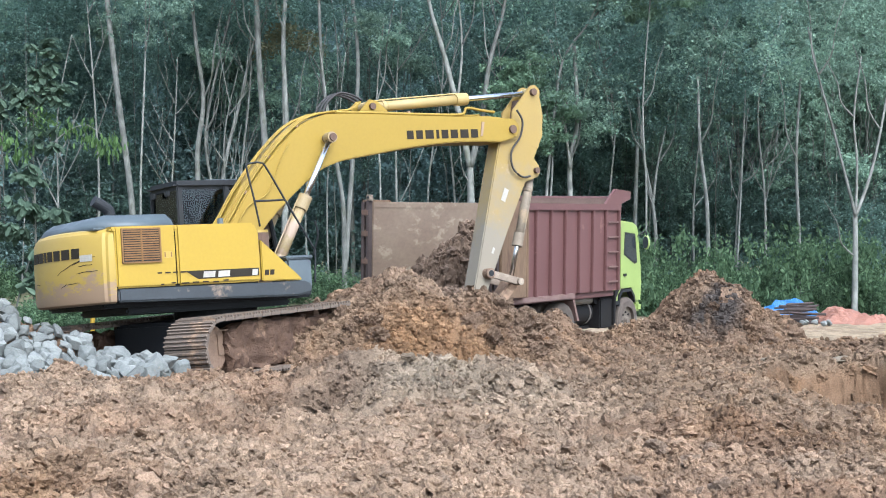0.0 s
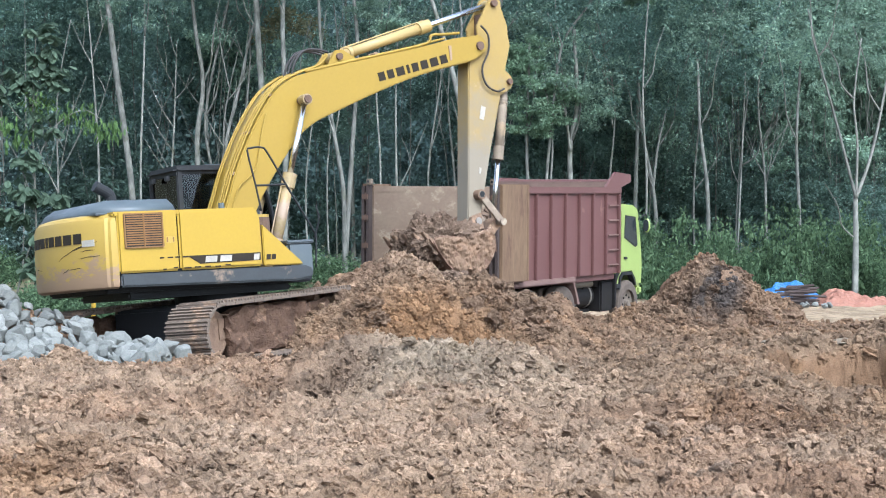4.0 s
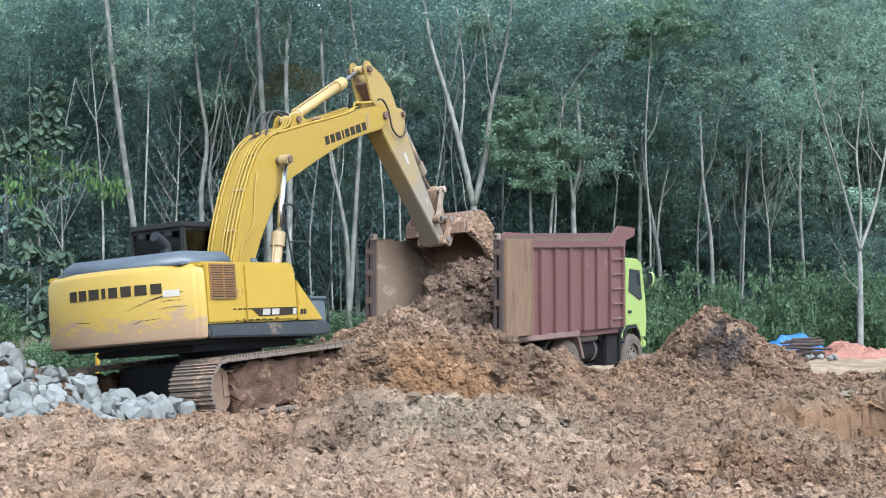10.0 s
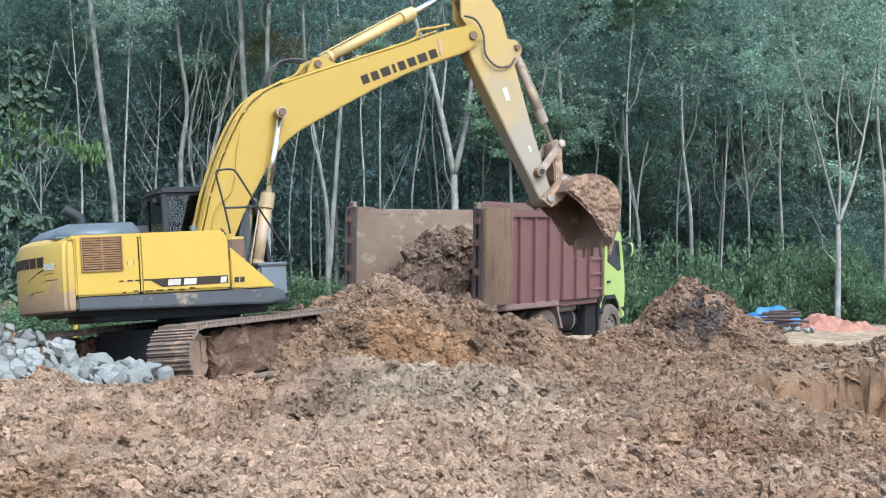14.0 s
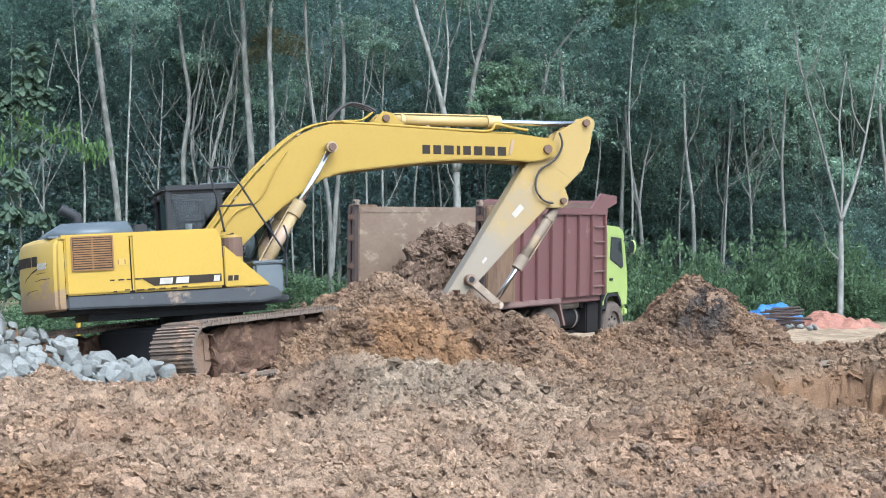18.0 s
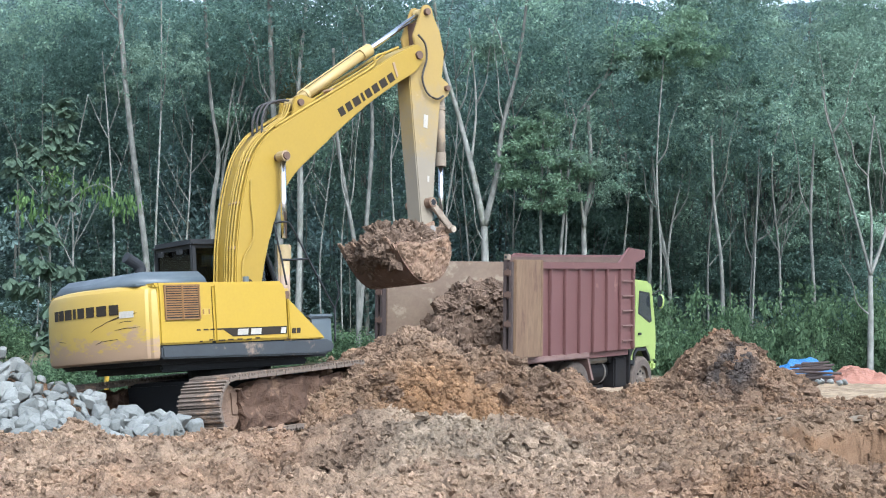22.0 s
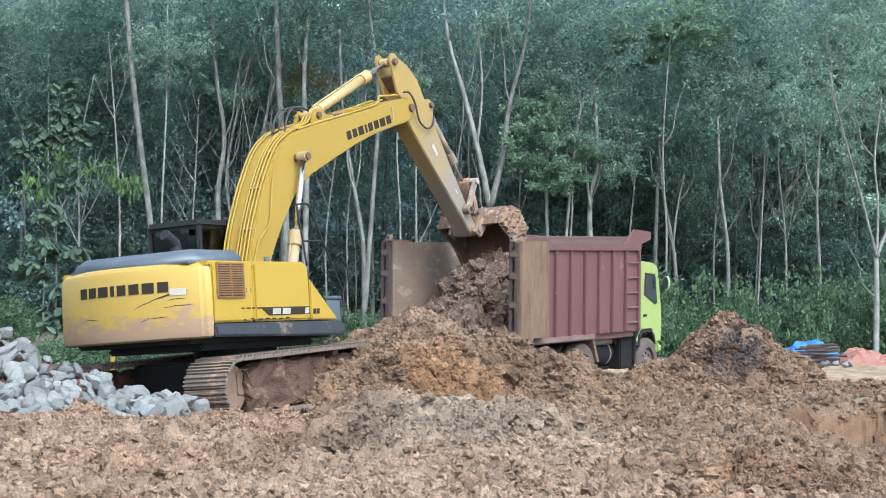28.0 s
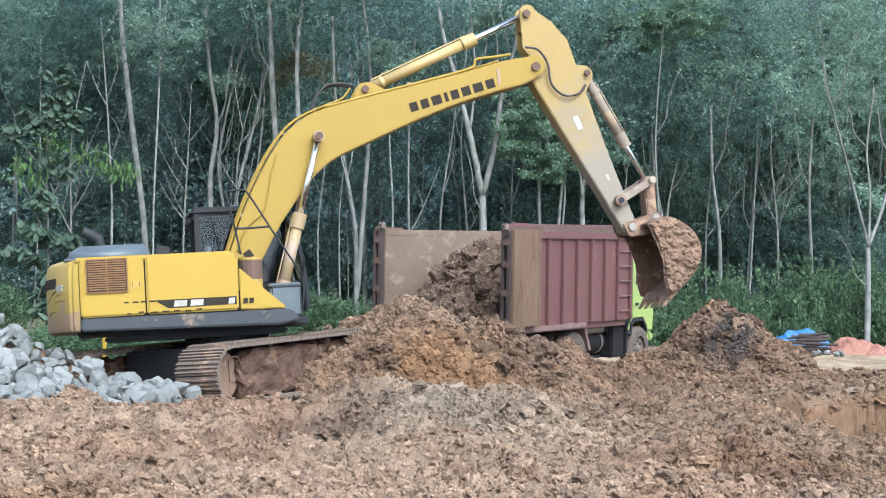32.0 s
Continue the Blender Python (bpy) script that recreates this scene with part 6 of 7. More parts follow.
def leaf_surface(name, col, col2, vary=0.2):
    m = bpy.data.materials.new(name)
    m.use_nodes = True
    N, L = m.node_tree.nodes, m.node_tree.links
    b = N["Principled BSDF"]
    geo = N.new("ShaderNodeNewGeometry")
    oi = N.new("ShaderNodeObjectInfo")
    mix = N.new("ShaderNodeMix")
    mix.data_type = "RGBA"
    mix.inputs[6].default_value, mix.inputs[7].default_value = (*col, 1), (*col2, 1)
    L.new(geo.outputs["Random Per Island"], mix.inputs[0])
    hs = N.new("ShaderNodeHueSaturation")
    mr = N.new("ShaderNodeMapRange")
    mr.inputs[3].default_value, mr.inputs[4].default_value = 1 - vary, 1 + vary
    L.new(oi.outputs["Random"], mr.inputs[0])
    L.new(mr.outputs[0], hs.inputs["Value"])
    L.new(mix.outputs[2], hs.inputs["Color"])
    L.new(hs.outputs[0], b.inputs["Base Color"])
    b.inputs["Roughness"].default_value = 0.8
    b.inputs["Specular IOR Level"].default_value = 0.12
    tr = N.new("ShaderNodeBsdfTranslucent")
    L.new(hs.outputs[0], tr.inputs[0])
    sh = N.new("ShaderNodeMixShader")
    sh.inputs[0].default_value = 0.5
    L.new(b.outputs[0], sh.inputs[1])
    L.new(tr.outputs[0], sh.inputs[2])
    L.new(sh.outputs[0], N["Material Output"].inputs[0])
    return m


LEAF = leaf_surface("leaf_green", (0.155, 0.24, 0.198), (0.085, 0.14, 0.121), 0.3)
# light leaf green, raised further to carry the brightness of lit crowns
LEAF_PALE_LIT = leaf_surface("pale_lit_leaf_green", (0.262, 0.37, 0.275), (0.15, 0.228, 0.178), 0.3)
# paler, bluer leaf copy; haze deep in the wood put into its colour
LEAF_HAZED = leaf_surface("hazed_leaf_green", (0.225, 0.315, 0.295), (0.14, 0.205, 0.195))
LEAF_BUSH = leaf_surface("undergrowth_leaf_green", (0.125, 0.19, 0.10), (0.045, 0.078, 0.045), 0.35)
LEAF_BROAD = leaf_surface("broad_leaf_green", (0.125, 0.178, 0.122), (0.085, 0.128, 0.09))
LEAF_FRESH = leaf_surface("fresh_leaf_green", (0.125, 0.205, 0.075), (0.09, 0.155, 0.06))
LEAF_RUSSET = leaf_surface("russet_leaf", (0.16, 0.15, 0.085), (0.12, 0.135, 0.085))


def leaf_blades(p, a, roll, L, W, fold=0.25):
    """Leaf blades as folded pointed quads: foot p, way a, length L, half width W."""
    b = np.cross(a, roll)
    b /= np.linalg.norm(b, axis=1)[:, None] + 1e-9
    n = np.cross(b, a)
    mid = p + a * L * 0.55
    return np.stack([p, mid + b * W - n * W * fold, p + a * L - n * L * 0.12, mid - b * W - n * W * fold], 1).reshape(-1, 3)


def mesh_of_quads(name, v, material):
    me = bpy.data.meshes.new(name)
    n = len(v) // 4
    me.vertices.add(len(v))
    me.vertices.foreach_set("co", v.ravel())
    me.loops.add(4 * n)
    me.loops.foreach_set("vertex_index", np.arange(4 * n))
    me.polygons.add(n)
    me.polygons.foreach_set("loop_start", np.arange(n) * 4)
    me.update(calc_edges=True)
    me.materials.append(material)
    return me


def crown_mesh(seed, sprays, rx, rz, clumps, size, material, per=8, spread=0.5, layered=0.45):
    """A crown of leaf sprays gathered in flattened clumps, uneven, with gaps."""
    r = np.random.RandomState(seed)
    c = r.normal(size=(clumps, 3))
    c /= np.linalg.norm(c, axis=1)[:, None]
    c *= (r.rand(clumps, 1) ** 0.45) * np.array([rx, rx, rz])
    rad = spread * (0.5 + r.rand(clumps))
    which = r.randint(0, clumps, sprays)
    q = r.normal(size=(sprays, 3))
    q /= np.linalg.norm(q, axis=1)[:, None]
    q *= r.rand(sprays, 1) ** 0.5
    q[:, 2] *= layered
    s = c[which] + q * rad[which][:, None] * np.array([1.25, 1.25, 1])
    ang = r.rand(sprays, per) * 6.283
    droop = r.uniform(-1.25, 0.75, (sprays, per))
    a = np.stack([np.cos(ang) * np.cos(droop), np.sin(ang) * np.cos(droop), np.sin(droop)], -1).reshape(-1, 3)
    p = np.repeat(s, per, 0) + a * size * 0.35
    up = np.tile(np.array([[0, 0, 1.0]]), (len(a), 1)) + 0.8 * r.normal(size=a.shape)
    L = size * r.uniform(0.65, 1.25, (len(a), 1))
    return mesh_of_quads("crown", leaf_blades(p, a, up, L, L * r.uniform(0.17, 0.26, (len(a), 1))), material)


CROWNS = [crown_mesh(s, 480, 2.1, 2.5, 75, 0.14, LEAF, spread=0.5, layered=0.9) for s in range(6)]
CROWNS_LIT = [crown_mesh(20 + s, 380, 1.7, 1.9, 55, 0.125, LEAF_PALE_LIT, spread=0.45, layered=0.9) for s in range(4)]
CROWNS_HAZED = [crown_mesh(40 + s, 260, 2.8, 3.4, 40, 0.22, LEAF_HAZED, per=9, spread=0.8, layered=0.8) for s in range(3)]
BUSHES = [crown_mesh(60 + s, 330, 0.95, 0.75, 30, 0.10, LEAF_BUSH, per=10, spread=0.30, layered=0.9) for s in range(4)]
BUSHES_DEEP = [crown_mesh(70 + s, 300, 1.0, 0.8, 26, 0.105, LEAF_BUSH, per=10, spread=0.32, layered=0.9) for s in range(3)]
# darker leaf copy; the shade low in the wood is put into its colour
LEAF_SHADE = leaf_surface("shaded_leaf_green", (0.10, 0.155, 0.125), (0.068, 0.108, 0.088), 0.3)
CROWNS_SHADED = [crown_mesh(90 + s, 420, 2.1, 2.5, 50, 0.165, LEAF_SHADE, spread=0.42, layered=0.8) for s in range(3)]
SPRAYS = [crown_mesh(80 + s, 150, 1.1, 0.7, 14, 0.165, LEAF_PALE_LIT, per=9, spread=0.42, layered=0.4) for s in range(4)]

LEAF_OLIVE = leaf_surface("olive_leaf_green", (0.205, 0.30, 0.195), (0.155, 0.24, 0.16), 0.15)
CROWNS_OLIVE = [crown_mesh(110 + s, 210, 1.7, 1.3, 16, 0.25, LEAF_OLIVE, per=9, spread=0.5, layered=0.35) for s in range(3)]
TREE_RND = random.Random(17)


# darker copy of the bark; shade inside the wood put into its colour
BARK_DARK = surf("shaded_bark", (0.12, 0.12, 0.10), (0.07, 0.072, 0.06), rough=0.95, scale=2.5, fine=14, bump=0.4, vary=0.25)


def leafy(parent, mesh, x, y, z, scale=1.0, tall=1.0, name="crown"):
    ob = new(name, mesh)
    ob.parent = parent
    ob.matrix_basis = pose(x, y, z, TREE_RND.uniform(-8, 8), TREE_RND.uniform(-8, 8), TREE_RND.uniform(0, 360)) @ Matrix.Diagonal((scale, scale, scale * tall, 1))
    return ob


def stem(parent, pts, r0, r1, name="trunk", bark=None):
    """A tapered, slightly crooked stem through points given from the tree's base."""
    return part(name, pipe([(x, d, z) for x, d, z in pts], r0 * 0.76, 9, r_end=r1 * 0.72), bark or BARK, parent, "", True)


def front_tree(x, y, stems, crowns, label="slender pale-barked forest tree", ahead=2.5):
    """A tree at the forest's edge: stems as (radius, end radius, ((dx, z), ...)), crowns as (dx, z, scale, kind)."""
    k = (y - ahead) / y
    x, y = x * k, y - ahead
    t = thing("tree", label, "tree", pose(x, y, -0.40), "trees of the forest edge")
    stems = [(r0, r1, [(dx * k, z if z < 0 else 2.1 + (z - 2.1) * k) for dx, z in pts]) for r0, r1, pts in stems]
    for i, (r0, r1, pts) in enumerate(stems):
        wob = TREE_RND.uniform(-0.25, 0.25)
        stem(t, [(dx, wob * (z - pts[0][1]) * 0.12, z + 0.4) for dx, z in pts], r0, r1, "trunk" if i == 0 else "limb")
        for _ in range(2 if len(pts) > 4 else 1):
            k = TREE_RND.randrange(max(1, len(pts) // 2), len(pts) - 1)
            bx, bz = pts[k]
            d, up = TREE_RND.choice((-1, 1)) * TREE_RND.uniform(0.3, 1.0), TREE_RND.uniform(1.4, 3.2)
            depth = wob * (bz - pts[0][1]) * 0.12
            stem(t, [(bx, depth, bz + 0.4), (bx + d * 0.45, depth - 0.2, bz + 0.4 + up * 0.25), (bx + d * 0.6, depth - 0.3, bz + 0.4 + up * 0.6), (bx + d, depth - 0.4, bz + 0.4 + up)], 0.035, 0.014, "limb")
    for dx, z, sc, kind in crowns:
        pool = {"d": CROWNS, "l": CROWNS_LIT, "s": SPRAYS, "o": CROWNS_OLIVE}[kind]
        leafy(t, pool[TREE_RND.randrange(len(pool))], dx, TREE_RND.uniform(-0.5, 0.7), z + 0.4, sc)
    return t


# the trees that stand out along the edge, in metres from each base
front_tree(-10.15, 54.0, ((0.15, 0.10, ((0, -0.4), (-0.05, 1.0), (-0.20, 3.2), (-0.75, 7.2), (-1.10, 10.6), (-1.3, 14)),),), ((-1.2, 12.5, 1.1, "d"), (-0.2, 9.0, 0.5, "s")), "leaning slender tree with a pale straight trunk")
front_tree(-8.3, 56.0, ((0.14, 0.07, ((0, -0.4), (-0.05, 1.8), (-0.15, 4.4), (0.05, 6.3), (-0.25, 8.5), (-0.5, 12))), (0.08, 0.04, ((0.45, -0.4), (0.35, 3.0), (0.10, 5.2), (0.75, 8.6), (1.3, 10.6))), (0.09, 0.04, ((0.2, 0.0), (0.75, 4.0), (1.25, 6.2), (1.7, 8.2), (2.3, 9.7)))), ((-0.3, 10.5, 1.0, "d"), (1.5, 10.0, 0.9, "l"), (0.4, 7.6, 0.7, "s")), "several pale crooked stems from one foot")
front_tree(-9.6, 52.0, ((0.05, 0.03, ((0, -0.4), (-0.05, 3.5), (0.05, 7.5), (0.0, 11))),), ((0.2, 8.6, 0.8, "l"),))
front_tree(-6.05, 55.0, ((0.16, 0.11, ((0, -0.4), (0.02, 4.0), (-0.25, 8.0), (-0.45, 13))),), ((-0.3, 11.5, 1.1, "d"), (0.8, 9.6, 0.7, "s")))
front_tree(-5.3, 54.0, ((0.14, 0.08, ((0, -0.4), (0.0, 2.0), (0.03, 5.2), (-0.10, 8.5), (0.2, 12))),), ((0.2, 10.6, 1.0, "d"),))
front_tree(-3.25, 53.0, ((0.12, 0.06, ((0, -0.4), (-0.02, 1.2), (-0.08, 2.8), (-0.35, 4.4), (-0.75, 6.8), (-0.9, 9.6))), (0.12, 0.05, ((0.0, 0.6), (0.12, 2.6), (0.22, 4.2), (0.36, 7.4), (0.0, 10.6), (-0.2, 13)))), ((-0.6, 10.6, 1.0, "d"), (0.5, 8.2, 0.6, "s")), "two pale stems twining from one foot")
front_tree(-2.25, 55.0, ((0.05, 0.03, ((0, -0.4), (0.03, 3.4), (-0.12, 6.2), (0.1, 9))),), ((0.3, 8.0, 0.7, "s"),))
front_tree(0.80, 54.0, ((0.19, 0.14, ((0, -0.4), (0.0, 1.8), (-0.03, 3.4), (-0.06, 4.2))), (0.14, 0.06, ((-0.06, 4.0), (-0.45, 5.8), (-0.95, 7.7), (-1.45, 9.4), (-1.85, 12))), (0.14, 0.05, ((-0.04, 4.0), (0.32, 5.6), (0.55, 7.4), (1.0, 9.2), (1.35, 12))), (0.06, 0.03, ((-0.5, 6.0), (-0.35, 8.0), (-0.6, 10.5)))), ((-1.4, 11.2, 1.1, "d"), (1.4, 10.6, 1.1, "l"), (0.1, 9.6, 0.8, "s")), "thick pale trunk forked into two limbs")
front_tree(2.62, 54.0, ((0.09, 0.05, ((0, -0.4), (0.03, 2.2), (-0.03, 4.5), (0.05, 7.5))),), ((-0.6, 6.7, 0.55, "o"), (-1.0, 5.7, 0.5, "o"), (0.1, 5.0, 0.5, "o"), (0.1, 7.1, 0.5, "o"), (0.3, 9.5, 1.0, "d")))
front_tree(3.20, 53.5, ((0.07, 0.04, ((0, -0.4), (0.0, 2.6), (0.22, 5.4), (0.50, 7.4), (1.2, 8.5), (2.0, 9.4))), (0.06, 0.03, ((0.22, -0.4), (0.15, 2.6), (0.20, 4.4), (-0.1, 6.5)))), ((0.1, 5.0, 0.5, "o"), (-0.3, 6.2, 0.5, "o"), (0.5, 5.8, 0.45, "o"), (1.7, 9.2, 0.8, "s")), "twin thin pale stems under light green sprays")
front_tree(4.02, 54.0, ((0.13, 0.08, ((0, -0.4), (0.02, 2.5), (0.0, 4.2), (0.22, 5.6), (0.1, 8.0))), (0.07, 0.04, ((0.0, 4.0), (-0.16, 5.2), (-0.32, 6.6)))), ((0.2, 6.0, 0.9, "l"), (0.0, 8.8, 1.0, "d"), (0.9, 5.2, 0.6, "s")), "pale trunk under bright green sprays")
front_tree(6.4, 53.5, ((0.05, 0.03, ((0, -0.4), (0.05, 3.0), (-0.1, 6.0), (0.1, 9.5))),), ((-0.7, 9.7, 0.6, "o"), (0.7, 10.0, 0.6, "o"), (0.0, 9.1, 0.5, "o"), (1.3, 9.5, 0.5, "o")), "slender tree with lit olive-green foliage")
front_tree(6.95, 55.0, ((0.10, 0.05, ((0, -0.4), (0.02, 1.4), (-0.10, 2.8), (-0.45, 4.6), (-0.62, 6.5))), (0.06, 0.03, ((-0.1, 2.8), (0.05, 4.2), (0.4, 5.8)))), ((-0.5, 6.8, 0.9, "d"), (0.5, 6.2, 0.8, "d")))
front_tree(6.35, 56.0, ((0.11, 0.06, ((0, -0.4), (0.02, 2.4), (0.06, 4.6), (0.1, 8))),), ((0.2, 7.2, 1.0, "d"),))
front_tree(8.55, 54.0, ((0.10, 0.05, ((0, -0.4), (-0.05, 2.6), (-0.32, 4.8), (-0.42, 7.0))),), ((-0.4, 7.6, 1.0, "l"), (0.2, 10.2, 1.0, "d")))
front_tree(9.75, 56.0, ((0.05, 0.03, ((0, -0.4), (0.12, 3.0), (0.45, 6.2))), (0.05, 0.03, ((0.05, -0.4), (0.2, 3.6), (0.30, 6.8)))), ((0.4, 7.2, 1.0, "d"),))
front_tree(11.55, 54.0, ((0.09, 0.05, ((0, -0.4), (-0.05, 2.0), (-0.16, 4.4), (-0.05, 7.0))),), ((-0.1, 7.2, 1.0, "l"),))
front_tree(12.85, 52.0, ((0.13, 0.09, ((0, -0.4), (0.02, 1.2), (0.0, 2.6))), (0.065, 0.03, ((0.0, 2.5), (-0.30, 3.6), (-0.75, 5.2), (-1.25, 6.9), (-1.6, 8.4))), (0.07, 0.035, ((0.0, 2.5), (0.42, 3.7), (0.75, 5.2), (1.1, 7.4))), (0.055, 0.03, ((0.0, 2.6), (0.02, 4.2), (-0.10, 5.6), (0.1, 7.5)))), ((-1.3, 8.6, 1.0, "l"), (0.9, 8.2, 1.0, "l"), (-0.2, 6.6, 0.7, "s"), (0.9, 6.0, 0.5, "s")), "grey tree with a trunk forked into three limbs", 5.5)
front_tree(14.6, 53.0, ((0.10, 0.06, ((0, -0.4), (0.0, 3.0), (-0.3, 6.0), (-0.2, 9))),), ((-0.2, 8.2, 1.1, "l"),))

def bare_tree(x, y, h, seed):
    """A thin pale tree whose forked boughs stand out before the foliage."""
    r = random.Random(seed)
    t = thing("tree", "thin pale tree with bare forked boughs", "tree", pose(x, y, -0.40), "bare trees of the forest edge")
    trunk = [(0, 0, 0), (r.uniform(-0.15, 0.15), 0, h * 0.35), (r.uniform(-0.35, 0.35), 0.1, h * 0.7), (r.uniform(-0.6, 0.6), 0.1, h)]
    stem(t, trunk, r.uniform(0.045, 0.075), 0.02)
    for k in range(r.randrange(4, 8)):
        f = r.uniform(0.3, 0.92)
        i = min(int(f * 3), 2)
        a, b = Vector(trunk[i]), Vector(trunk[i + 1])
        p = a.lerp(b, f * 3 - i)
        d, up = r.choice((-1, 1)) * r.uniform(0.3, 1.1), r.uniform(0.9, 2.6)
        mid = p + Vector((d * 0.45, -0.1, up * 0.4))
        end = p + Vector((d, -0.15, up))
        stem(t, [p, mid, end], 0.03, 0.011, "limb")
        fork = mid + Vector((r.uniform(-0.6, 0.6), -0.1, r.uniform(0.5, 1.3)))
        stem(t, [mid, mid.lerp(fork, 0.5) + Vector((0.05, 0, 0)), fork], 0.018, 0.009, "limb")


for k, (bx, bh) in enumerate(((-12.6, 8.5), (-11.4, 10.0), (-9.0, 8.0), (-7.9, 9.5), (-7.2, 7.5), (-6.6, 10.5), (-4.5, 9.0), (-3.9, 11.0), (-1.5, 9.5), (-0.5, 10.5), (0.3, 9.0), (1.7, 11.0),
                              (5.3, 8.5), (8.1, 9.0), (10.5, 9.5))):
    bare_tree(bx, 53.0 + 0.7 * (k % 4), bh, 330 + k)


def twigs(t, h):
    """Thin pale boughs that reach out of the foliage."""
    for _ in range(TREE_RND.choice((0, 1, 1, 2))):
        z, d, up = h * TREE_RND.uniform(0.35, 0.8), TREE_RND.choice((-1, 1)) * TREE_RND.uniform(0.3, 1.0), TREE_RND.uniform(1.8, 4.0)
        stem(t, [(0, 0, z), (d * 0.5, -0.6, z + up * 0.3), (d * 0.6, -1.1, z + up * 0.65), (d, -1.4, z + up)], 0.026, 0.012, "limb")


# rows behind the edge
for i in range(60):
    y = 57.5 + 10 * (i / 60) + TREE_RND.uniform(-1, 1)
    x = TREE_RND.uniform(-0.33, 0.33) * y
    h = TREE_RND.uniform(10.0, 14.0)
    t = thing("tree", "slender forest tree, its low foliage coloured pale for haze", "tree", pose(x, y, -0.40, 0, 0, TREE_RND.uniform(0, 360)), "trees within the forest")
    lean = TREE_RND.uniform(-0.6, 0.6)
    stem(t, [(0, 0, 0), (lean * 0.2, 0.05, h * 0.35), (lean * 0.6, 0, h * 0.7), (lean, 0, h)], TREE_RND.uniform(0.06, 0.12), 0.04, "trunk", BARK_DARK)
    for k in range(3):
        z = h * (0.26, 0.55, 0.88)[k] + TREE_RND.uniform(-1.2, 1.2)
        pool = CROWNS if k else CROWNS_HAZED
        if k == 1 and TREE_RND.random() < 0.25:
            pool = CROWNS_LIT
        leafy(t, pool[TREE_RND.randrange(len(pool))], lean * 0.5 + TREE_RND.uniform(-1.1, 1.1), TREE_RND.uniform(-0.8, 0.8), z, TREE_RND.uniform(0.8, 1.15))


# young trees filling the edge with foliage
for i in range(46):
    y = TREE_RND.uniform(55.0, 60.0)
    x = (-0.32 + 0.64 * (i + TREE_RND.random()) / 46) * y
    if x > 7 and i % 2:
        continue
    h = TREE_RND.choice((3.6, 5.2, 6.5, 8.0, 9.0))
    t = thing("tree", "young slender tree leafing among the trunks", "tree", pose(x, y, -0.40), "young trees of the forest edge")
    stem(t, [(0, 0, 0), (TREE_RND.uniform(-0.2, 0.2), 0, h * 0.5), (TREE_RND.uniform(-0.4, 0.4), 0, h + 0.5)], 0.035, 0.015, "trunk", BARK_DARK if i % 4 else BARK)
    twigs(t, h)
    for k in range(2):
        pool = (CROWNS, CROWNS, CROWNS_LIT, SPRAYS)[TREE_RND.randrange(4)]
        # low crowns here take the shaded leaf colour
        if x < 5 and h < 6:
            pool = CROWNS_SHADED
        leafy(t, pool[TREE_RND.randrange(len(pool))], TREE_RND.uniform(-0.8, 0.8), TREE_RND.uniform(-0.5, 0.5), h + k * TREE_RND.uniform(1.5, 3.0), TREE_RND.uniform(0.6, 1.0))

# tall undergrowth between the trunks
for i in range(50):
    y = TREE_RND.uniform(56.5, 66.0)
    x = (-0.32 + 0.64 * (i + TREE_RND.random()) / 50) * y
    sc = TREE_RND.uniform(1.4, 2.3)
    if x > 6 and y > 59:
        continue
    b = tagged(new("shrub", CROWNS_SHADED[i % 3] if x < 5 else CROWNS[i % 5]), "tall shaded shrub among the forest trunks", "shrub", "shrubs under the trees")
    b.matrix_basis = pose(x, y, 1.3, 0, 0, TREE_RND.uniform(0, 360)) @ Matrix.Diagonal((0.42 * sc, 0.42 * sc, 0.40 * sc, 1))

# foliage on the wood's sunny side; its light is put into the leaf colour
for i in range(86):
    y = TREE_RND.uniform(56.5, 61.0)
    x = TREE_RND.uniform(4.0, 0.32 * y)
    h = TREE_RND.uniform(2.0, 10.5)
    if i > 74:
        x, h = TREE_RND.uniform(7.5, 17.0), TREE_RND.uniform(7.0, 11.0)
    t = thing("tree", "slender tree with foliage coloured pale for bright light", "tree", pose(x, y, -0.40), "light trees of the forest edge")
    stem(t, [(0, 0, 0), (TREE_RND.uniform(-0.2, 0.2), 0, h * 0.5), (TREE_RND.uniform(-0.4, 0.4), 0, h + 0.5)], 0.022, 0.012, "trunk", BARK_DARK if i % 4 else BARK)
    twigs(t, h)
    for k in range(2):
        leafy(t, (CROWNS_LIT + SPRAYS)[TREE_RND.randrange(8)], TREE_RND.uniform(-0.8, 0.8), TREE_RND.uniform(-0.4, 0.4), h + k * 2.0, TREE_RND.uniform(0.7, 1.05))

# leafy shrubs that hide the feet of the trees
for i in range(34):
    y = TREE_RND.uniform(55.0, 58.0)
    x = TREE_RND.uniform(5.0, 0.31 * y)
    pool = (CROWNS_SHADED + CROWNS_SHADED) if i % 2 else CROWNS
    sc = TREE_RND.uniform(0.45, 0.85)
    b = tagged(new("shrub", pool[i % 4]), "tall leafy shrub at the forest edge", "shrub", "shrubs of the forest edge")
    b.matrix_basis = pose(x, y, TREE_RND.choice((0.7, 1.2, 1.9, 2.8)), 0, 0, TREE_RND.uniform(0, 360)) @ Matrix.Diagonal((sc, sc, sc, 1))

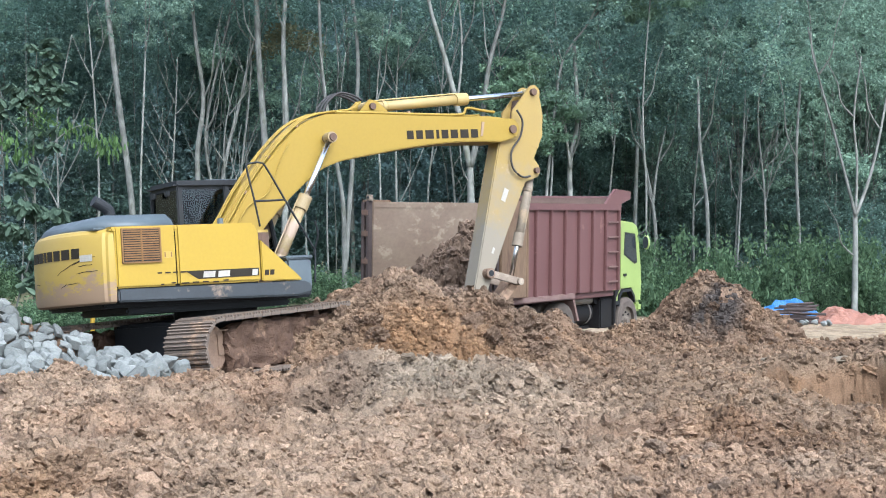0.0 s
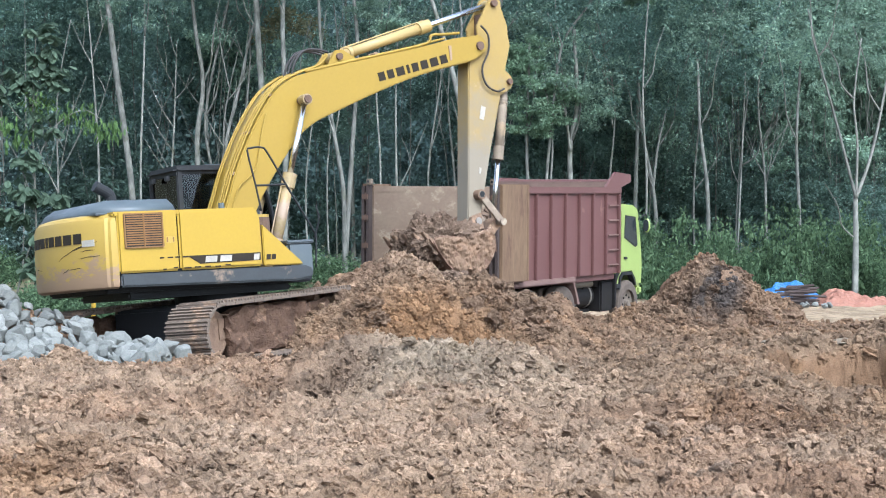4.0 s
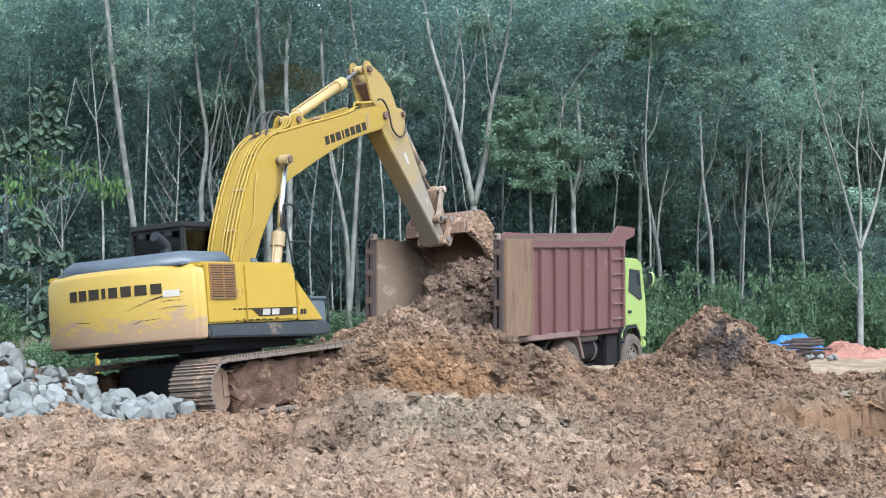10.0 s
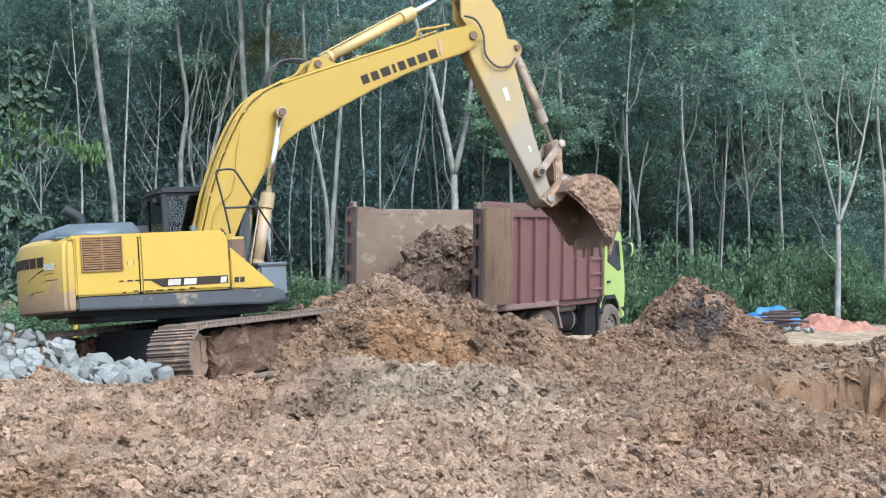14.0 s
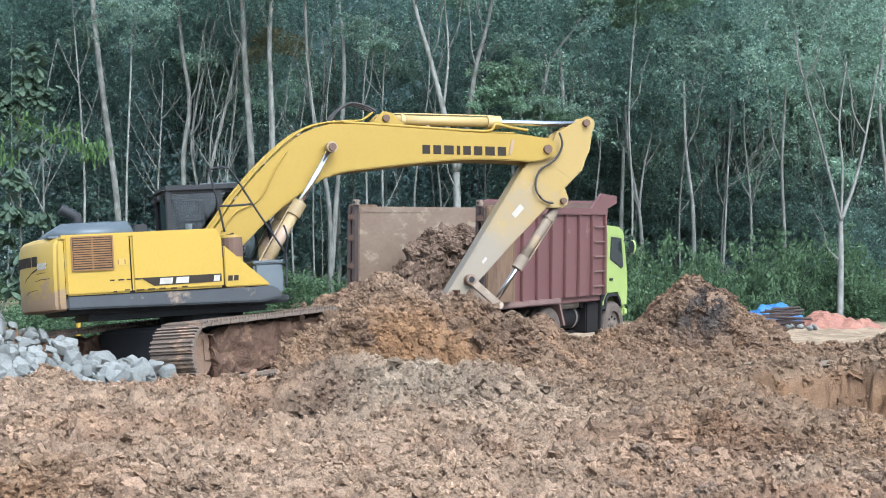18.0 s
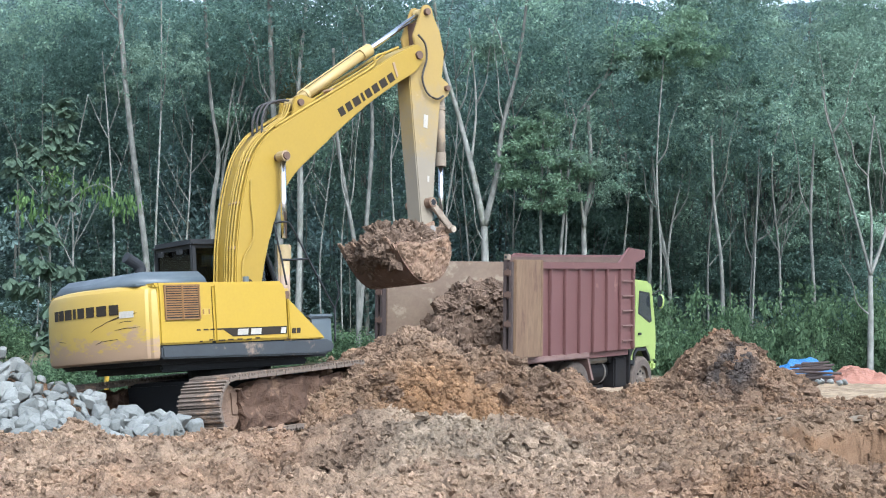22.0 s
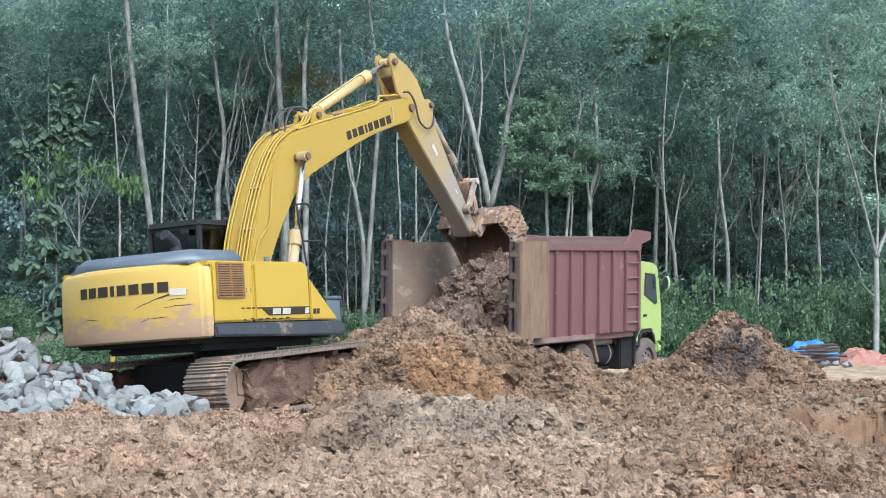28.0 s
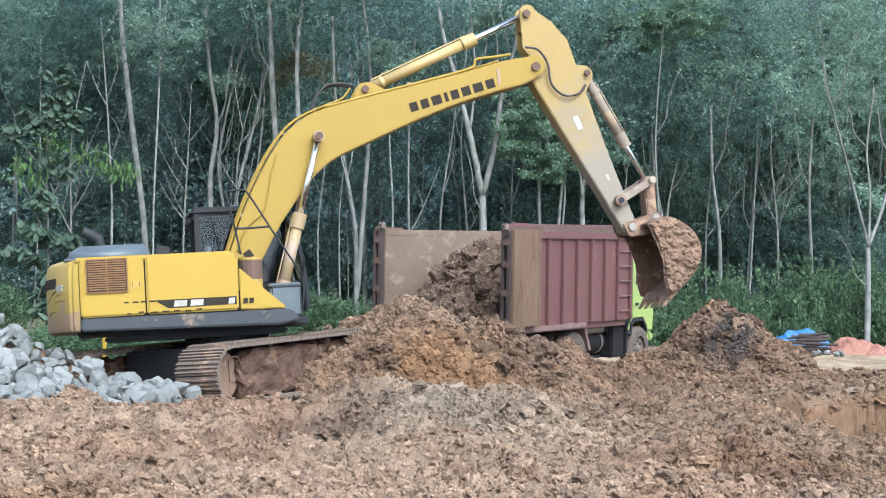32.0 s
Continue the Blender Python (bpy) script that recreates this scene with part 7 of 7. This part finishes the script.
# the deep wood that closes the view
def deep_wood():
    r = np.random.RandomState(9)
    n = 42000
    y = r.uniform(62, 76, n)
    x = r.uniform(-0.36, 0.36, n) * y
    z = r.rand(n) * 15.0 - 0.4
    a = r.normal(size=(n, 3))
    a /= np.linalg.norm(a, axis=1)[:, None]
    p = np.stack([x, y, z], -1)
    L = r.uniform(0.16, 0.36, (n, 1))
    me = mesh_of_quads("deep_wood", leaf_blades(p, a, r.normal(size=(n, 3)), L, L * 0.33), LEAF_HAZED)
    tagged(new("deep_wood", me), "dense foliage deep in the wood, coloured pale for haze", "woods", kind="stuff")


deep_wood()

# glowing sheet far behind everything; lifts the gaps between trees as haze would
HAZE = bpy.data.materials.new("glowing_haze")
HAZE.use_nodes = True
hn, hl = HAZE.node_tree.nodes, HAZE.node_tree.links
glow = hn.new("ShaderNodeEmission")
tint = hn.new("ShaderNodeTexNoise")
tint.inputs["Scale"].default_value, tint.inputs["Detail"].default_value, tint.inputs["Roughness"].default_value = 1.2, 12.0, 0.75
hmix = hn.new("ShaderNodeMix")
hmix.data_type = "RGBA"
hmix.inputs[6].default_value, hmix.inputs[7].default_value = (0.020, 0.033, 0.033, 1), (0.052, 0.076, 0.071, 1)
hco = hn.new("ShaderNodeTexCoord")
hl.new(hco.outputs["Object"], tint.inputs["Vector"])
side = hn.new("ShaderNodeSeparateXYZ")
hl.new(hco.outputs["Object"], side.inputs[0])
# glow raised to the right to stand for more light there
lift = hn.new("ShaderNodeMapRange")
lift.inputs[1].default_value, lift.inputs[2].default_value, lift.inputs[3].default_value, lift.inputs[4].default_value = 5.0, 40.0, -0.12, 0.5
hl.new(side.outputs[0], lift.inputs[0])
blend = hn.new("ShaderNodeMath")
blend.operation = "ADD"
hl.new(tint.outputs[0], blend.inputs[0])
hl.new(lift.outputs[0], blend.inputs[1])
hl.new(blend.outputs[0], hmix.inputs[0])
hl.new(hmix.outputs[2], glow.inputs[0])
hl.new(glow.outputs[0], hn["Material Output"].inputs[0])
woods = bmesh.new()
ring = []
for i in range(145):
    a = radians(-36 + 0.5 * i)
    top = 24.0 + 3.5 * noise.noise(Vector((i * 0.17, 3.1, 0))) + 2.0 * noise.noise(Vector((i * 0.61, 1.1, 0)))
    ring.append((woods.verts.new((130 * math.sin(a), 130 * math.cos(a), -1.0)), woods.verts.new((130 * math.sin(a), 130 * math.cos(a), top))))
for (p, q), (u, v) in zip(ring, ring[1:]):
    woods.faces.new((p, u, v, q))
tagged(part("backdrop", woods, HAZE), "glowing blue-green sheet standing for hazy far woods", "woods", kind="structure")

# undergrowth along the edge
for i in range(110):
    y = 47.0 + 8.0 * TREE_RND.random()
    x = TREE_RND.uniform(-0.32, 0.32) * y
    tall = 1.0
    if x > 4.5:
        y, tall = 44.5 + 9.0 * TREE_RND.random(), TREE_RND.choice((0.9, 1.3, 1.9))
        x = TREE_RND.uniform(4.5, 0.32 * y)
    if abs(x - 0.249 * y) < 0.9:
        y = max(y, 47.6)
    if x < 4 and i % 3:
        continue
    pool = BUSHES if TREE_RND.random() < 0.6 else BUSHES_DEEP
    b = tagged(new("bush", pool[TREE_RND.randrange(len(pool))]), "dense green undergrowth bush at the forest edge", "bush", "undergrowth bushes")
    sc = TREE_RND.uniform(0.7, 1.25)
    b.matrix_basis = pose(x, y, 0.45 * sc * tall - 0.35, 0, 0, TREE_RND.uniform(0, 360)) @ Matrix.Diagonal((sc, sc, sc * tall, 1))
for i in range(34):
    y = TREE_RND.uniform(31.0, 37.0)
    x = TREE_RND.uniform(-8.2, -4.2)
    b = tagged(new("weed", BUSHES[i % 4]), "low green weeds behind the rock heap", "weed", "weeds behind the rock heap")
    b.matrix_basis = pose(x, y, -0.10, 0, 0, TREE_RND.uniform(0, 360)) @ Matrix.Diagonal((0.8, 0.8, 0.9, 1))


# the broad-leaved sapling standing before the forest
def whorl(parent, c, n, length, material, droop, seed, wide=0.33, spread=0.25):
    r = np.random.RandomState(seed)
    ang = r.rand(n) * 6.283
    dr = droop + r.uniform(-0.35, 0.35, n)
    a = np.stack([np.cos(ang) * np.cos(dr), np.sin(ang) * np.cos(dr), np.sin(dr)], -1)
    p = np.array(c) + r.normal(size=(n, 3)) * spread * np.array([1, 1, 0.8])
    L = length * r.uniform(0.7, 1.15, (n, 1))
    blades = []
    up = np.tile([[0, 0, 1.0]], (n, 1)) + 0.3 * r.normal(size=(n, 3))
    b = np.cross(a, up)
    b /= np.linalg.norm(b, axis=1)[:, None]
    nn = np.cross(b, a)
    prof = ((0.0, 0.02), (0.35, 0.75), (0.68, 1.0), (0.92, 0.6), (1.0, 0.05))
    bm = bmesh.new()
    for i in range(n):
        rows = []
        for s, wd in prof:
            m = p[i] + a[i] * L[i] * s - np.array([0, 0, 1]) * L[i] * 0.25 * s * s
            half = b[i] * L[i] * wide * wd
            rows.append([bm.verts.new(m - half + nn[i] * L[i] * 0.05 * wd), bm.verts.new(m), bm.verts.new(m + half + nn[i] * L[i] * 0.05 * wd)])
        for one, two in zip(rows, rows[1:]):
            for k in (0, 1):
                bm.faces.new((one[k], one[k + 1], two[k + 1], two[k]))
    return tagged(part("leaf_whorl", bm, material, parent), "whorls of broad leaves", kind="stuff")


sapling = thing("sapling", "broad-leaved sapling with pale drooping young leaves", "sapling", pose(-9.0, 36.0, -0.40))
stem(sapling, [(0, 0, 0), (0.05, 0, 2.2), (-0.02, 0, 4.4), (0.05, 0, 6.2)], 0.035, 0.012, "trunk", BARK_DARK)
stem(sapling, [(0.02, 0, 3.4), (0.5, -0.1, 4.25), (1.1, -0.15, 4.6), (1.5, -0.15, 4.4)], 0.022, 0.01, "limb")
stem(sapling, [(0.0, 0, 2.6), (-0.4, 0.1, 3.6), (-0.7, 0.1, 4.0)], 0.025, 0.012, "limb")
stem(sapling, [(-0.5, 0, 0), (-0.25, 0, 1.1), (0.0, 0, 1.9)], 0.03, 0.02, "limb")
for j, (x, z, n, ln, mt, dr) in enumerate(((0.1, 6.25, 26, 0.42, LEAF_BROAD, -0.1), (0.25, 5.75, 22, 0.45, LEAF_BROAD, -0.5), (-0.2, 5.3, 16, 0.4, LEAF_BROAD, -0.4),
                                           (-0.40, 4.15, 34, 0.36, LEAF_FRESH, -1.1), (0.15, 4.75, 18, 0.34, LEAF_FRESH, -0.5), (1.05, 4.5, 14, 0.34, LEAF_FRESH, -1.2), (1.5, 4.25, 18, 0.34, LEAF_FRESH, -1.2),
                                           (-0.3, 3.0, 26, 0.46, LEAF_BROAD, -0.5), (0.3, 2.85, 24, 0.45, LEAF_BROAD, -0.5), (-0.5, 2.4, 20, 0.45, LEAF_BROAD, -0.5), (0.35, 1.9, 18, 0.44, LEAF_BROAD, -0.4), (0.25, 4.3, 16, 0.40, LEAF_BROAD, -0.5), (-0.1, 3.5, 20, 0.44, LEAF_BROAD, -0.4), (-0.6, 5.0, 16, 0.42, LEAF_BROAD, -0.4), (0.45, 5.3, 16, 0.42, LEAF_BROAD, -0.3), (-0.1, 1.3, 16, 0.42, LEAF_BROAD, -0.4))):
    fresh = mt is LEAF_FRESH
    for k in range(7):
        c = (x + TREE_RND.uniform(-0.32, 0.32), TREE_RND.uniform(-0.2, 0.2), z + TREE_RND.uniform(-0.22, 0.22))
        whorl(sapling, c, 13, ln * (0.42 if fresh else 0.57), mt, dr, 900 + j * 5 + k, 0.2 if fresh else 0.30, 0.12 if fresh else 0.05)
russet = thing("tree", "small tree with russet withering leaves", "tree", pose(-5.35, 53.2, -0.4), "trees of the forest edge")
stem(russet, [(0, 0, 0), (0.1, 0, 4), (0.0, 0, 8.5)], 0.07, 0.03)
rus_mesh = crown_mesh(99, 150, 1.2, 0.9, 16, 0.18, LEAF_RUSSET, spread=0.45)
leafy(russet, rus_mesh, 0.1, 0, 8.6, 0.9)


# ---- what moves ----
def drop_rows(load, dig, starts, bed_spots):
    """Rows for a load's lumps: at rest in the pile, riding in the bucket, falling, at rest in the truck bed."""
    out = []
    for (ob, local), start, spot in zip(load, starts, bed_spots):
        def riding(t, local=local):
            return SLEW_BASE @ machine_poses(t)["bucket"] @ local
        rest = TRUCK @ spot @ local.to_3x3().to_4x4()
        rows = [(0.0, riding(dig)), (max(dig - 0.2, 0.1), riding(dig))]
        t = dig
        while t < start - 1e-6:
            rows.append((t, riding(t)))
            t += 0.2
        a = riding(start)
        fall = 0.55
        for s in (0.0, 0.35, 0.7, 1.0):
            p = a.translation.lerp(rest.translation, s)
            p.z = a.translation.z + (rest.translation.z - a.translation.z) * (0.25 * s + 0.75 * s * s)
            rows.append((start + fall * s, Matrix.Translation(p) @ a.to_quaternion().slerp(rest.to_quaternion(), s).to_matrix().to_4x4()))
        rows.append((start + fall + 0.2, rest))
        rows.append((32.0, rest))
        out.append((ob, rows))
    return out


def motions():
    steps = [i * 0.2 for i in range(161)]
    rows = {key: [] for key in machine}
    for t in steps:
        for key, m in machine_poses(min(t, 32.0)).items():
            rows[key].append((t, m))
    for key, ob in machine.items():
        walk(ob, rows[key])
    r = random.Random(31)
    for load, dig, first, last, cx, cy, top in ((load_one, 2.4, 7.3, 9.3, -0.48, 1.2, 0.80), (load_two, 19.2, 23.9, 26.0, 0.0, 1.1, 0.90)):
        n = len(load)
        starts = [first + (last - first) * i / (n - 1) for i in range(n)]
        spots = []
        for i in range(n):
            a, q = r.uniform(0, 360), (1 - i / n) ** 0.5
            dx, dy = 0.80 * q * math.cos(radians(a)), 0.80 * q * math.sin(radians(a))
            x, y = max(-1.0, min(1.0, cx + dx)), max(0.35, cy + dy)
            under = 0.95 * max(0.0, 1 - math.hypot((x - 0.05) / 1.2, (y - 1.65) / 1.7)) ** 0.9
            spots.append(pose(x, y, BED_0 + under + 0.16 + top * (1 - q) * 0.62, 0, 0, r.uniform(0, 80)))
        for ob, rows in drop_rows(load, dig, starts, spots):
            keep = ob.scale.copy()
            walk(ob, rows)
            ob.scale = keep


motions()
